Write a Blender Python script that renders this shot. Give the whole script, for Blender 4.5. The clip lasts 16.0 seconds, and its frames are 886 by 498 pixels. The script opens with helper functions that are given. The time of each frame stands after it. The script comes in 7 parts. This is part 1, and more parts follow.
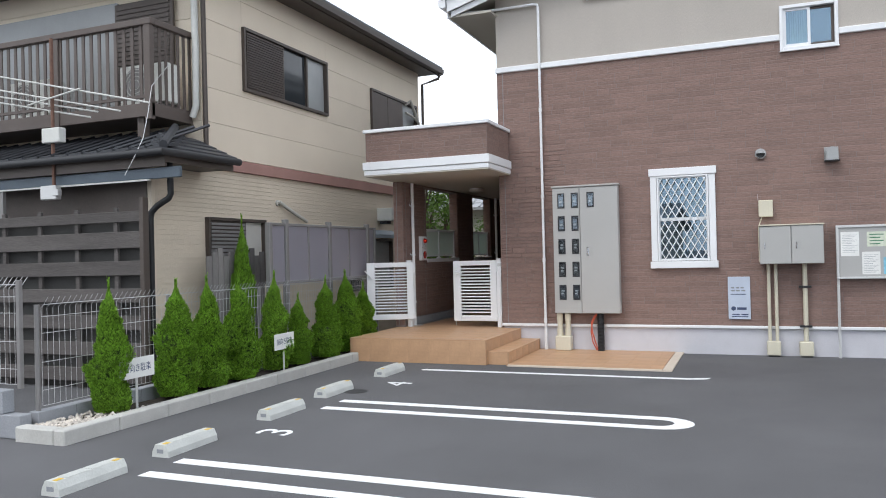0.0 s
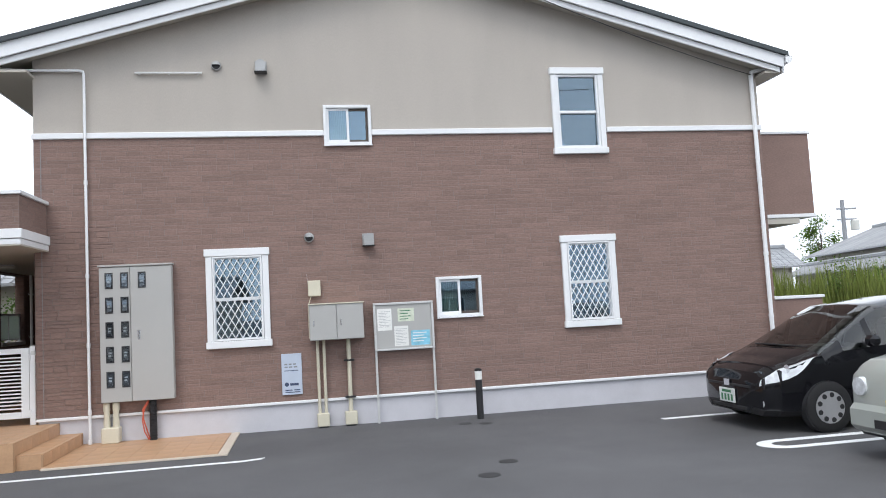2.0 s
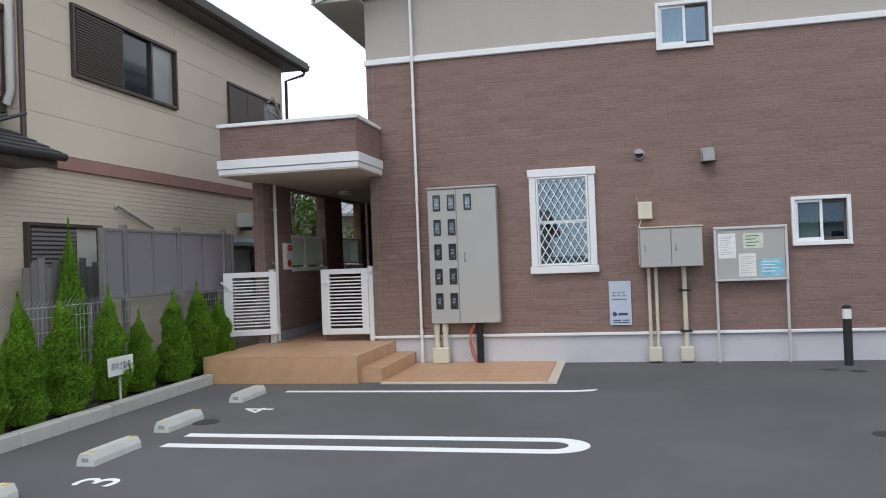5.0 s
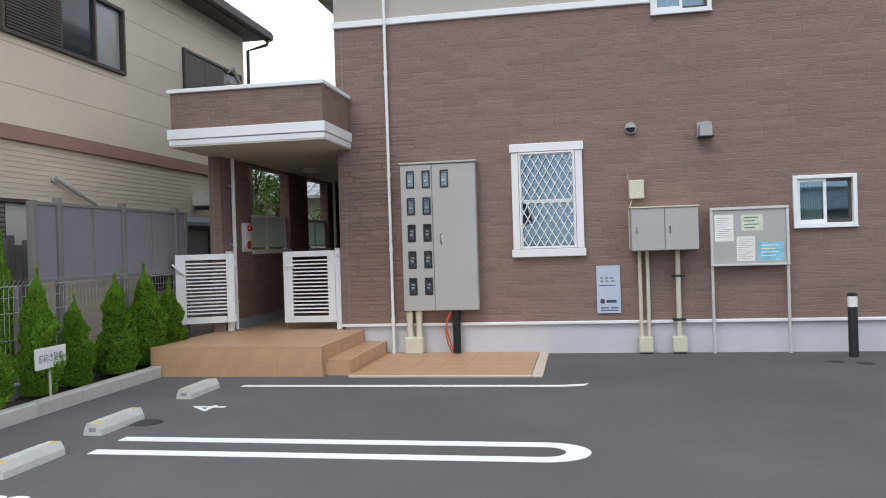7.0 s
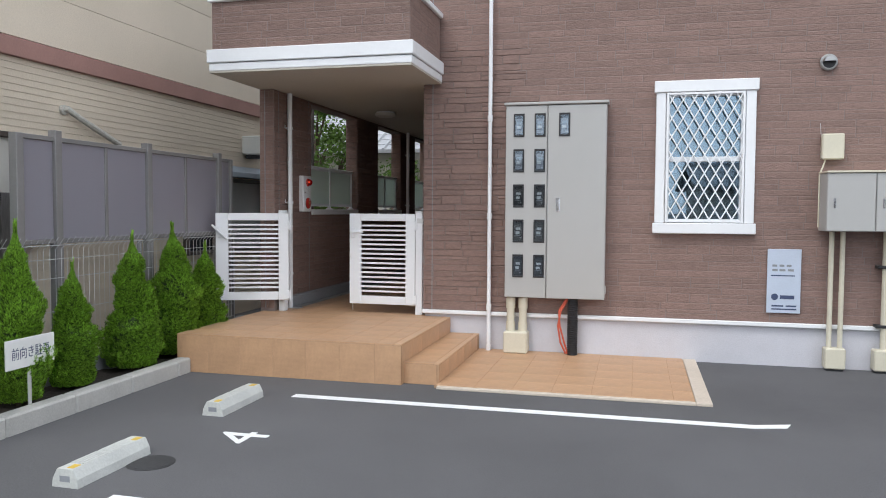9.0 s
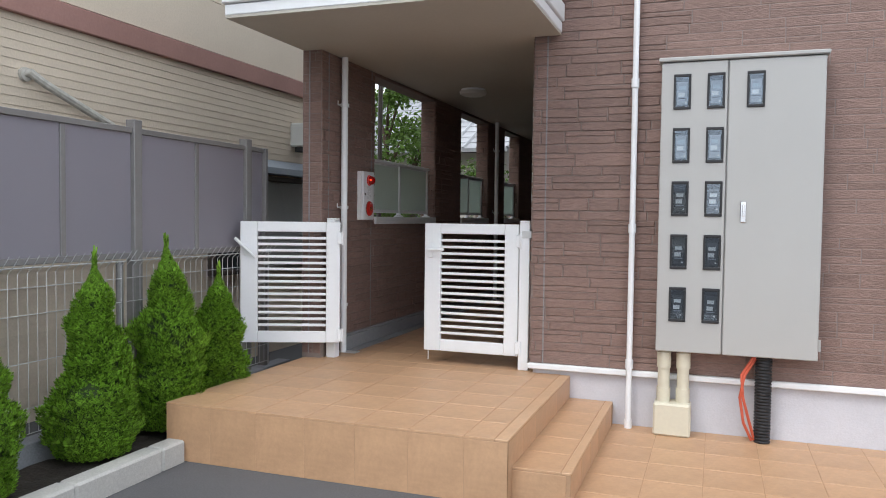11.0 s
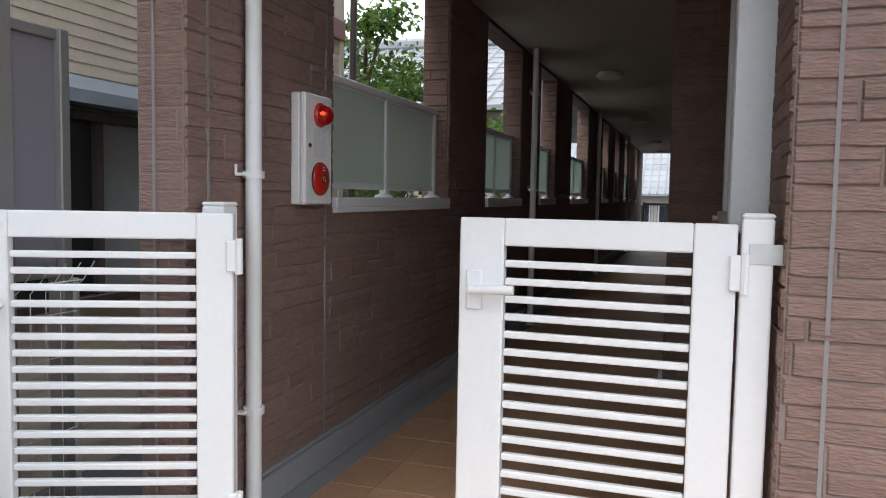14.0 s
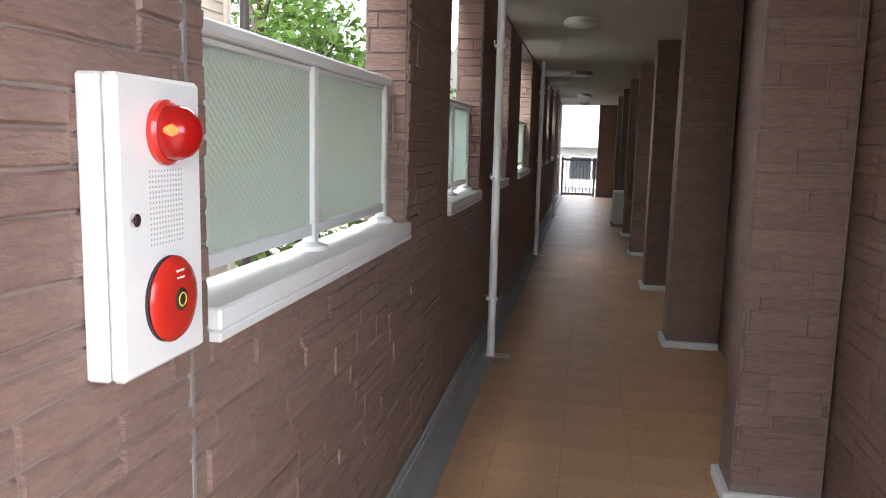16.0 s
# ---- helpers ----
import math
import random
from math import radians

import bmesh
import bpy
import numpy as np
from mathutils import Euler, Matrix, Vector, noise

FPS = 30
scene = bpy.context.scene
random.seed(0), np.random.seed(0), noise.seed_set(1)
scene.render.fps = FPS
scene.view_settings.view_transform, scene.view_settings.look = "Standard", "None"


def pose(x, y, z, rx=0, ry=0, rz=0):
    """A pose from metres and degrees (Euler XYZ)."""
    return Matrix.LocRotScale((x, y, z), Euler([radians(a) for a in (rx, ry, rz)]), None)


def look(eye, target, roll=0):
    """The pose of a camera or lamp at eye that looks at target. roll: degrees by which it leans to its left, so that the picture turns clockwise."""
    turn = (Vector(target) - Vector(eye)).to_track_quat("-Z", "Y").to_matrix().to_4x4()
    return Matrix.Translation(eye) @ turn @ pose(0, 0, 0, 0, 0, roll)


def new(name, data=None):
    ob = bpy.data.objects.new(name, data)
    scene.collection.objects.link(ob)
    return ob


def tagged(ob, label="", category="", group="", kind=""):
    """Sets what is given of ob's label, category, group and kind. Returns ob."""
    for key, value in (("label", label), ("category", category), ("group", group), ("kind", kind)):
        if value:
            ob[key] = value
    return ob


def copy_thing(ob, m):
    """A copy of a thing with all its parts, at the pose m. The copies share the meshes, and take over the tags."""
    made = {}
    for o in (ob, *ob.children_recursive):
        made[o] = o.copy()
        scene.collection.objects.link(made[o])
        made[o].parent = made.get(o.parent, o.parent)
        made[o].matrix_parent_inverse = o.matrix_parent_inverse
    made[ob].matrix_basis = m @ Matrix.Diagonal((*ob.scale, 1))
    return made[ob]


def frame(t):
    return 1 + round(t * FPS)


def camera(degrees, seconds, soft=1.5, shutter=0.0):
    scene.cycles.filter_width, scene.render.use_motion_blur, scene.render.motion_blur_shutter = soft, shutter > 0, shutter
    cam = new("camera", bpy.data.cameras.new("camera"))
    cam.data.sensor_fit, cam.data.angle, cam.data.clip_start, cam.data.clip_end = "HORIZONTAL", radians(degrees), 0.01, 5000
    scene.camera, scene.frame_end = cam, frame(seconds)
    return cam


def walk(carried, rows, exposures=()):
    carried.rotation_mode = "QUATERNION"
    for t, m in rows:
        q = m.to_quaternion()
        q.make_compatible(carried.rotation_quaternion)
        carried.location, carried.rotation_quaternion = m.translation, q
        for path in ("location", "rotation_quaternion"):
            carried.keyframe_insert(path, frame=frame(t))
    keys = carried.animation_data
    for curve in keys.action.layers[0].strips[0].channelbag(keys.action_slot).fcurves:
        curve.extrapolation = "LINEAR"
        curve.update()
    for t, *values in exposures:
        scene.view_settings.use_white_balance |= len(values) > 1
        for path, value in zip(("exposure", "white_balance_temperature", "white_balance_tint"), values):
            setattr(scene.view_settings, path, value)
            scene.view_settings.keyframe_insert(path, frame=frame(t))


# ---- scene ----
cam = camera(60.1, 16.0, soft=1.0)
PATH = [
    (0, (0.29, -0.187, 1.468), (-0.459, 1.668, 1.483), -1.4),
    (0.5, (0.303, -0.222, 1.472), (0.065, 1.764, 1.471), -1.1),
    (1, (0.349, -0.206, 1.493), (0.396, 1.793, 1.487), -1.3),
    (1.5, (0.394, -0.221, 1.518), (0.671, 1.759, 1.52), -2.0),
    (2, (0.375, -0.223, 1.598), (0.727, 1.739, 1.752), -3.1),
    (2.5, (0.321, -0.239, 1.543), (0.668, 1.701, 1.882), -3.1),
    (3, (0.216, -0.198, 1.476), (0.33, 1.775, 1.785), -3.1),
    (3.5, (0.16, -0.127, 1.484), (0.016, 1.851, 1.743), -1.6),
    (4, (0.037, 0.099, 1.487), (-0.362, 2.048, 1.691), -3.0),
    (4.5, (0.029, 0.403, 1.449), (-0.552, 2.316, 1.514), -2.7),
    (4.7, (0.025, 0.512, 1.447), (-0.469, 2.45, 1.478), -2.6),
    (6.8, (-0.162, 1.329, 1.334), (-0.477, 3.303, 1.373), -1.4),
    (7, (-0.23, 1.465, 1.364), (-0.58, 3.434, 1.358), -1.8),
    (7.5, (-0.411, 1.98, 1.388), (-0.867, 3.924, 1.28), -1.0),
    (8, (-0.709, 2.467, 1.348), (-1.239, 4.395, 1.294), 0.0),
    (8.5, (-0.966, 2.966, 1.367), (-1.454, 4.905, 1.316), 0.7),
    (8.7, (-1.061, 3.206, 1.399), (-1.546, 5.144, 1.302), 0.4),
    (10.8, (-1.938, 5.572, 1.368), (-2.579, 7.464, 1.277), 0.6),
    (11, (-2.066, 5.795, 1.407), (-2.738, 7.676, 1.325), 0.7),
    (11.5, (-2.344, 6.39, 1.388), (-3.047, 8.26, 1.289), 0.7),
    (12, (-2.513, 6.997, 1.364), (-3.132, 8.897, 1.287), 0.7),
    (12.5, (-2.779, 7.596, 1.353), (-3.468, 9.472, 1.276), 0.8),
    (13, (-3.016, 8.13, 1.371), (-3.625, 10.033, 1.288), 1.0),
    (13.5, (-3.259, 8.647, 1.396), (-3.925, 10.53, 1.294), 1.0),
    (14, (-3.491, 9.073, 1.424), (-4.111, 10.97, 1.283), 1.0),
    (14.5, (-3.707, 9.563, 1.518), (-4.289, 11.463, 1.291), 1.1),
    (15, (-3.874, 9.901, 1.721), (-4.432, 11.804, 1.456), 1.9),
    (15.5, (-4.098, 10.271, 1.736), (-4.483, 12.218, 1.492), 1.9),
    (16, (-4.247, 10.665, 1.71), (-4.601, 12.613, 1.426), 1.4),
]
EXPOSURES = [(0, 0.4), (0.5, 0.32), (1.0, 0.28), (1.6, 0.47), (2.0, 0.44), (2.5, 0.02), (3.0, -0.2), (3.5, -0.27), (4.0, -0.18), (4.5, -0.02), (7.0, 0.22), (8.0, 0.42), (8.7, 0.47), (11.0, 0.68), (12.0, 0.70), (13.0, 0.86), (14.5, 0.85), (15.0, 1.1), (15.5, 2.3), (16, 2.9)]
walk(cam, [(t, look(eye, target, roll)) for t, eye, target, roll in PATH], EXPOSURES)

# ---- world and light ----
world = bpy.data.worlds.new("overcast_sky")
scene.world = world
world.use_nodes = True
wn, wl = world.node_tree.nodes, world.node_tree.links
wn.clear()
w_out = wn.new("ShaderNodeOutputWorld")
w_bg = wn.new("ShaderNodeBackground")
w_sky = wn.new("ShaderNodeTexSky")
w_sky.sky_type = "NISHITA"
w_sky.sun_disc = False
w_sky.sun_elevation = radians(52)
w_sky.sun_rotation = radians(200)
w_co = wn.new("ShaderNodeTexCoord")
w_noise = wn.new("ShaderNodeTexNoise")
w_noise.inputs["Scale"].default_value = 2.2
w_noise.inputs["Detail"].default_value = 5.0
w_ramp = wn.new("ShaderNodeValToRGB")
w_ramp.color_ramp.elements[0].position = 0.34
w_ramp.color_ramp.elements[0].color = (8.4, 9.4, 11.0, 1)
w_ramp.color_ramp.elements[1].position = 0.62
w_ramp.color_ramp.elements[1].color = (13.3, 14.0, 15.0, 1)
w_mix = wn.new("ShaderNodeMixRGB")
w_thin = wn.new("ShaderNodeTexNoise")
w_thin.inputs["Scale"].default_value = 1.1
w_thin.inputs["Detail"].default_value = 3.0
w_fac = wn.new("ShaderNodeMapRange")
w_fac.inputs["From Min"].default_value = 0.35
w_fac.inputs["From Max"].default_value = 0.6
w_fac.inputs["To Min"].default_value = 0.70
w_fac.inputs["To Max"].default_value = 0.95
wl.new(w_co.outputs["Generated"], w_thin.inputs["Vector"])
wl.new(w_thin.outputs["Fac"], w_fac.inputs["Value"])
wl.new(w_fac.outputs["Result"], w_mix.inputs["Fac"])
w_bg.inputs["Strength"].default_value = 0.1
wl.new(w_co.outputs["Generated"], w_noise.inputs["Vector"])
wl.new(w_noise.outputs["Fac"], w_ramp.inputs["Fac"])
wl.new(w_sky.outputs["Color"], w_mix.inputs["Color1"])
wl.new(w_ramp.outputs["Color"], w_mix.inputs["Color2"])
wl.new(w_mix.outputs["Color"], w_bg.inputs["Color"])
wl.new(w_bg.outputs["Background"], w_out.inputs["Surface"])

sun_data = bpy.data.lights.new("sun", "SUN")
sun_data.energy = 0.9
sun_data.angle = radians(25)
sun_data.color = (1.0, 0.975, 0.94)
sun = new("sun", sun_data)
sun.matrix_world = look((-6, -14, 22), (0, 0, 0))


# ---- materials ----
def principled(name):
    m = bpy.data.materials.new(name)
    m.use_nodes = True
    return m, m.node_tree.nodes, m.node_tree.links, m.node_tree.nodes["Principled BSDF"]


def surface(name, col, rough=0.6, metal=0.0, coarse=(1.5, 0.12), fine=(40.0, 0.1), bump=(60.0, 0.15), vary=0.0,
            island=0.0, stretch=(1, 1, 1), coat=0.0, spec=0.5):
    """A procedural surface: two scales of tone, fine relief, and a tone of its own for each object or each island."""
    m, n, l, b = principled(name)
    co = n.new("ShaderNodeTexCoord")
    mp = n.new("ShaderNodeMapping")
    mp.inputs["Scale"].default_value = stretch
    l.new(co.outputs["Object"], mp.inputs["Vector"])
    val = None

    def add(sock, amount):
        nonlocal val
        mr = n.new("ShaderNodeMapRange")
        mr.inputs["To Min"].default_value = 1 - amount
        mr.inputs["To Max"].default_value = 1 + amount
        l.new(sock, mr.inputs["Value"])
        if val is None:
            val = mr.outputs["Result"]
        else:
            mu = n.new("ShaderNodeMath")
            mu.operation = "MULTIPLY"
            l.new(val, mu.inputs[0])
            l.new(mr.outputs["Result"], mu.inputs[1])
            val = mu.outputs["Value"]

    for sc, am in (coarse, fine):
        if am:
            tx = n.new("ShaderNodeTexNoise")
            tx.inputs["Scale"].default_value = sc
            tx.inputs["Detail"].default_value = 6.0
            tx.inputs["Roughness"].default_value = 0.6
            l.new(mp.outputs["Vector"], tx.inputs["Vector"])
            add(tx.outputs["Fac"], am * 2)
    if vary:
        oi = n.new("ShaderNodeObjectInfo")
        add(oi.outputs["Random"], vary)
    if island:
        ge = n.new("ShaderNodeNewGeometry")
        add(ge.outputs["Random Per Island"], island)
    if val is not None:
        mx = n.new("ShaderNodeVectorMath")
        mx.operation = "SCALE"
        mx.inputs[0].default_value = col[:3]
        l.new(val, mx.inputs["Scale"])
        l.new(mx.outputs["Vector"], b.inputs["Base Color"])
    else:
        b.inputs["Base Color"].default_value = (*col[:3], 1)
    b.inputs["Roughness"].default_value = rough
    b.inputs["Metallic"].default_value = metal
    b.inputs["Specular IOR Level"].default_value = spec
    b.inputs["Coat Weight"].default_value = coat
    if bump[1]:
        tb = n.new("ShaderNodeTexNoise")
        tb.inputs["Scale"].default_value = bump[0]
        tb.inputs["Detail"].default_value = 4.0
        l.new(mp.outputs["Vector"], tb.inputs["Vector"])
        bp = n.new("ShaderNodeBump")
        bp.inputs["Strength"].default_value = bump[1]
        bp.inputs["Distance"].default_value = 0.01
        l.new(tb.outputs["Fac"], bp.inputs["Height"])
        l.new(bp.outputs["Normal"], b.inputs["Normal"])
    return m


def glass(name, tint=(0.75, 0.82, 0.82), rough=0.02, ior=1.6, mirror=(1, 1, 1)):
    """A pane: it lets tinted light through and mirrors by Fresnel."""
    m, n, l, b = principled(name)
    n.remove(b)
    out = n["Material Output"]
    tr = n.new("ShaderNodeBsdfTransparent")
    tr.inputs["Color"].default_value = (*tint, 1)
    gl = n.new("ShaderNodeBsdfGlossy")
    gl.inputs["Roughness"].default_value = rough
    gl.inputs["Color"].default_value = (*mirror, 1)
    fr = n.new("ShaderNodeFresnel")
    fr.inputs["IOR"].default_value = ior
    mx = n.new("ShaderNodeMixShader")
    l.new(fr.outputs["Fac"], mx.inputs["Fac"])
    l.new(tr.outputs["BSDF"], mx.inputs[1])
    l.new(gl.outputs["BSDF"], mx.inputs[2])
    l.new(mx.outputs["Shader"], out.inputs["Surface"])
    return m


def frosted(name, col, mixing=0.5, relief=0.4):
    """Obscured glass or acrylic: part of the light passes, scattered."""
    m, n, l, b = principled(name)
    out = n["Material Output"]
    b.inputs["Base Color"].default_value = (*col, 1)
    b.inputs["Roughness"].default_value = 0.35
    vo = n.new("ShaderNodeTexVoronoi")
    vo.inputs["Scale"].default_value = 62
    vo.inputs["Randomness"].default_value = 0.12
    co = n.new("ShaderNodeTexCoord")
    mp = n.new("ShaderNodeMapping")
    mp.inputs["Rotation"].default_value = (radians(38), 0, 0)
    l.new(co.outputs["Object"], mp.inputs["Vector"])
    l.new(mp.outputs["Vector"], vo.inputs["Vector"])
    bp = n.new("ShaderNodeBump")
    bp.inputs["Strength"].default_value = relief
    bp.inputs["Distance"].default_value = 0.006
    l.new(vo.outputs["Distance"], bp.inputs["Height"])
    l.new(bp.outputs["Normal"], b.inputs["Normal"])
    tl = n.new("ShaderNodeBsdfTranslucent")
    tl.inputs["Color"].default_value = (*col, 1)
    l.new(bp.outputs["Normal"], tl.inputs["Normal"])
    mx = n.new("ShaderNodeMixShader")
    mx.inputs["Fac"].default_value = mixing
    l.new(b.outputs["BSDF"], mx.inputs[1])
    l.new(tl.outputs["BSDF"], mx.inputs[2])
    l.new(mx.outputs["Shader"], out.inputs["Surface"])
    return m


def glow(name, col, strength):
    m, n, l, b = principled(name)
    b.inputs["Base Color"].default_value = (*col, 1)
    b.inputs["Emission Color"].default_value = (*col, 1)
    b.inputs["Emission Strength"].default_value = strength
    b.inputs["Roughness"].default_value = 0.15
    return m


ASPHALT = surface("asphalt", (0.108, 0.107, 0.111), 0.9, coarse=(0.45, 0.24), fine=(110.0, 0.32), bump=(220.0, 0.6))
LINE = surface("road_paint", (0.82, 0.83, 0.83), 0.7, coarse=(4.0, 0.05), fine=(90.0, 0.08), bump=(160.0, 0.25))
SIDING = surface("brown_siding", (0.234, 0.152, 0.127), 0.75, coarse=(1.2, 0.07), fine=(22.0, 0.2), bump=(38.0, 0.8), island=0.09, vary=0.09, stretch=(1, 1, 4))
JOINT = surface("siding_joint", (0.232, 0.186, 0.168), 0.9, fine=(60.0, 0.1))
STUCCO = surface("beige_siding", (0.47, 0.43, 0.385), 0.85, coarse=(0.8, 0.05), fine=(70.0, 0.12), bump=(120.0, 0.5), stretch=(2.5, 2.5, 0.5))
WHITE = surface("white_trim_paint", (0.80, 0.81, 0.82), 0.5, coarse=(1.3, 0.04), fine=(30.0, 0.02), bump=(50.0, 0.04))
BASE = surface("base_render", (0.56, 0.555, 0.59), 0.85, coarse=(1.6, 0.08), fine=(80.0, 0.05), bump=(90.0, 0.25))
ROOF = surface("dark_roof_sheet", (0.045, 0.055, 0.06), 0.55, coarse=(2.0, 0.1), fine=(30.0, 0.1))
CEIL = surface("soffit_board", (0.48, 0.45, 0.395), 0.8, coarse=(1.0, 0.05), fine=(40.0, 0.03), bump=(80.0, 0.08))
TILE = surface("terracotta_tile", (0.53, 0.322, 0.185), 0.46, coarse=(2.6, 0.2), fine=(45.0, 0.08), bump=(70.0, 0.12), vary=0.035, island=0.035)
GROUT = surface("tile_grout", (0.42, 0.262, 0.155), 0.9, fine=(60.0, 0.1))
EDGE = surface("pale_tile_edge", (0.60, 0.52, 0.43), 0.6, fine=(50.0, 0.12))
KERB = surface("kerb_concrete", (0.50, 0.49, 0.46), 0.9, coarse=(3.0, 0.14), fine=(90.0, 0.12), bump=(120.0, 0.4), vary=0.05)
BLOCK = surface("block_concrete", (0.30, 0.31, 0.33), 0.95, coarse=(2.5, 0.15), fine=(80.0, 0.15), bump=(110.0, 0.5), vary=0.08)
SKIRT = surface("grey_skirting", (0.30, 0.305, 0.315), 0.6, coarse=(2.0, 0.1), fine=(40.0, 0.08))
ALU = surface("aluminium", (0.62, 0.62, 0.61), 0.42, 0.35, coarse=(3.0, 0.05), fine=(60.0, 0.05), bump=(80.0, 0.04))
CREAM = surface("cream_plastic", (0.62, 0.58, 0.46), 0.5, coarse=(3.0, 0.05), fine=(40.0, 0.04), bump=(60.0, 0.03))
CABINET = surface("grey_cabinet_paint", (0.42, 0.415, 0.40), 0.5, coarse=(1.2, 0.04), fine=(200.0, 0.04), bump=(250.0, 0.12))
BLACK = surface("black_plastic", (0.02, 0.02, 0.022), 0.5, fine=(60.0, 0.1), bump=(90.0, 0.05))
# Blue mirror tint: the colour of the reflected sky, put into the glass.
GLASS = glass("window_glass", (0.72, 0.77, 0.78), 0.015, 2.6, (0.62, 0.82, 1.0))
# Near-black: dimness of the rooms and behind the fence, put into the colour.
GLOOM = surface("gloom_dark", (0.06, 0.058, 0.055), 0.9)
CURTAIN = surface("curtain_cloth", (0.52, 0.66, 0.58), 0.9, coarse=(3.0, 0.1), fine=(60.0, 0.15), stretch=(14, 14, 1))
FROST = frosted("frosted_glass", (0.72, 0.79, 0.735), 0.6, 0.9)
SCREEN = frosted("smoked_screen", (0.37, 0.352, 0.395), 0.35, 0.06)
BRONZE = surface("brown_aluminium", (0.085, 0.068, 0.058), 0.5, 0.2, fine=(40.0, 0.08), bump=(60.0, 0.04))
GREYALU = surface("stone_grey_aluminium", (0.24, 0.23, 0.225), 0.5, 0.2, fine=(40.0, 0.06), bump=(60.0, 0.04))
NBWALL = surface("sand_siding", (0.70, 0.61, 0.49), 0.85, coarse=(0.7, 0.06), fine=(60.0, 0.06), bump=(90.0, 0.3), vary=0.03)
NBLOW = surface("sand_lap_siding", (0.63, 0.54, 0.425), 0.85, coarse=(0.9, 0.06), fine=(60.0, 0.08), bump=(90.0, 0.35), island=0.04)
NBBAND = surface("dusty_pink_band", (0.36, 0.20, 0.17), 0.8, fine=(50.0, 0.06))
NBROOF = surface("dark_house_tile", (0.040, 0.042, 0.048), 0.5, coarse=(2.0, 0.15), fine=(40.0, 0.15), vary=0.1, island=0.1)
OLDWOOD = surface("weathered_boards", (0.098, 0.088, 0.083), 0.9, coarse=(2.0, 0.25), fine=(30.0, 0.2), bump=(40.0, 0.5), vary=0.12, stretch=(0.4, 4, 4))
WIRE = surface("galvanised_wire", (0.58, 0.58, 0.58), 0.5, 0.3, fine=(60.0, 0.1), bump=(60.0, 0.0))
SOIL = surface("planting_soil", (0.035, 0.028, 0.022), 1.0, coarse=(6.0, 0.25), fine=(60.0, 0.3), bump=(50.0, 1.0))
PEBBLE = surface("pale_pebbles", (0.55, 0.50, 0.44), 0.8, fine=(30.0, 0.1), island=0.35, bump=(60.0, 0.1))


def leaf_surface(name, col, island):
    """A leaf that also lets light through."""
    m = surface(name, col, 0.6, coarse=(4.0, 0.18), fine=(40.0, 0.15), bump=(40.0, 0.0), island=island, spec=0.3)
    n, l = m.node_tree.nodes, m.node_tree.links
    b = n["Principled BSDF"]
    tl = n.new("ShaderNodeBsdfTranslucent")
    l.new(b.inputs["Base Color"].links[0].from_socket, tl.inputs["Color"])
    mx = n.new("ShaderNodeMixShader")
    mx.inputs["Fac"].default_value = 0.35
    l.new(b.outputs["BSDF"], mx.inputs[1])
    l.new(tl.outputs["BSDF"], mx.inputs[2])
    l.new(mx.outputs["Shader"], n["Material Output"].inputs["Surface"])
    return m


LEAF = leaf_surface("conifer_leaf", (0.185, 0.35, 0.036), 0.7)
# Near-black green: the shade between the inner sprays, put into the core's colour.
LEAFSHADE = surface("conifer_inner_shade", (0.03, 0.055, 0.012), 0.9, fine=(40.0, 0.3))
BARK = surface("bark", (0.08, 0.055, 0.04), 0.95, fine=(30.0, 0.2), bump=(40.0, 0.8))


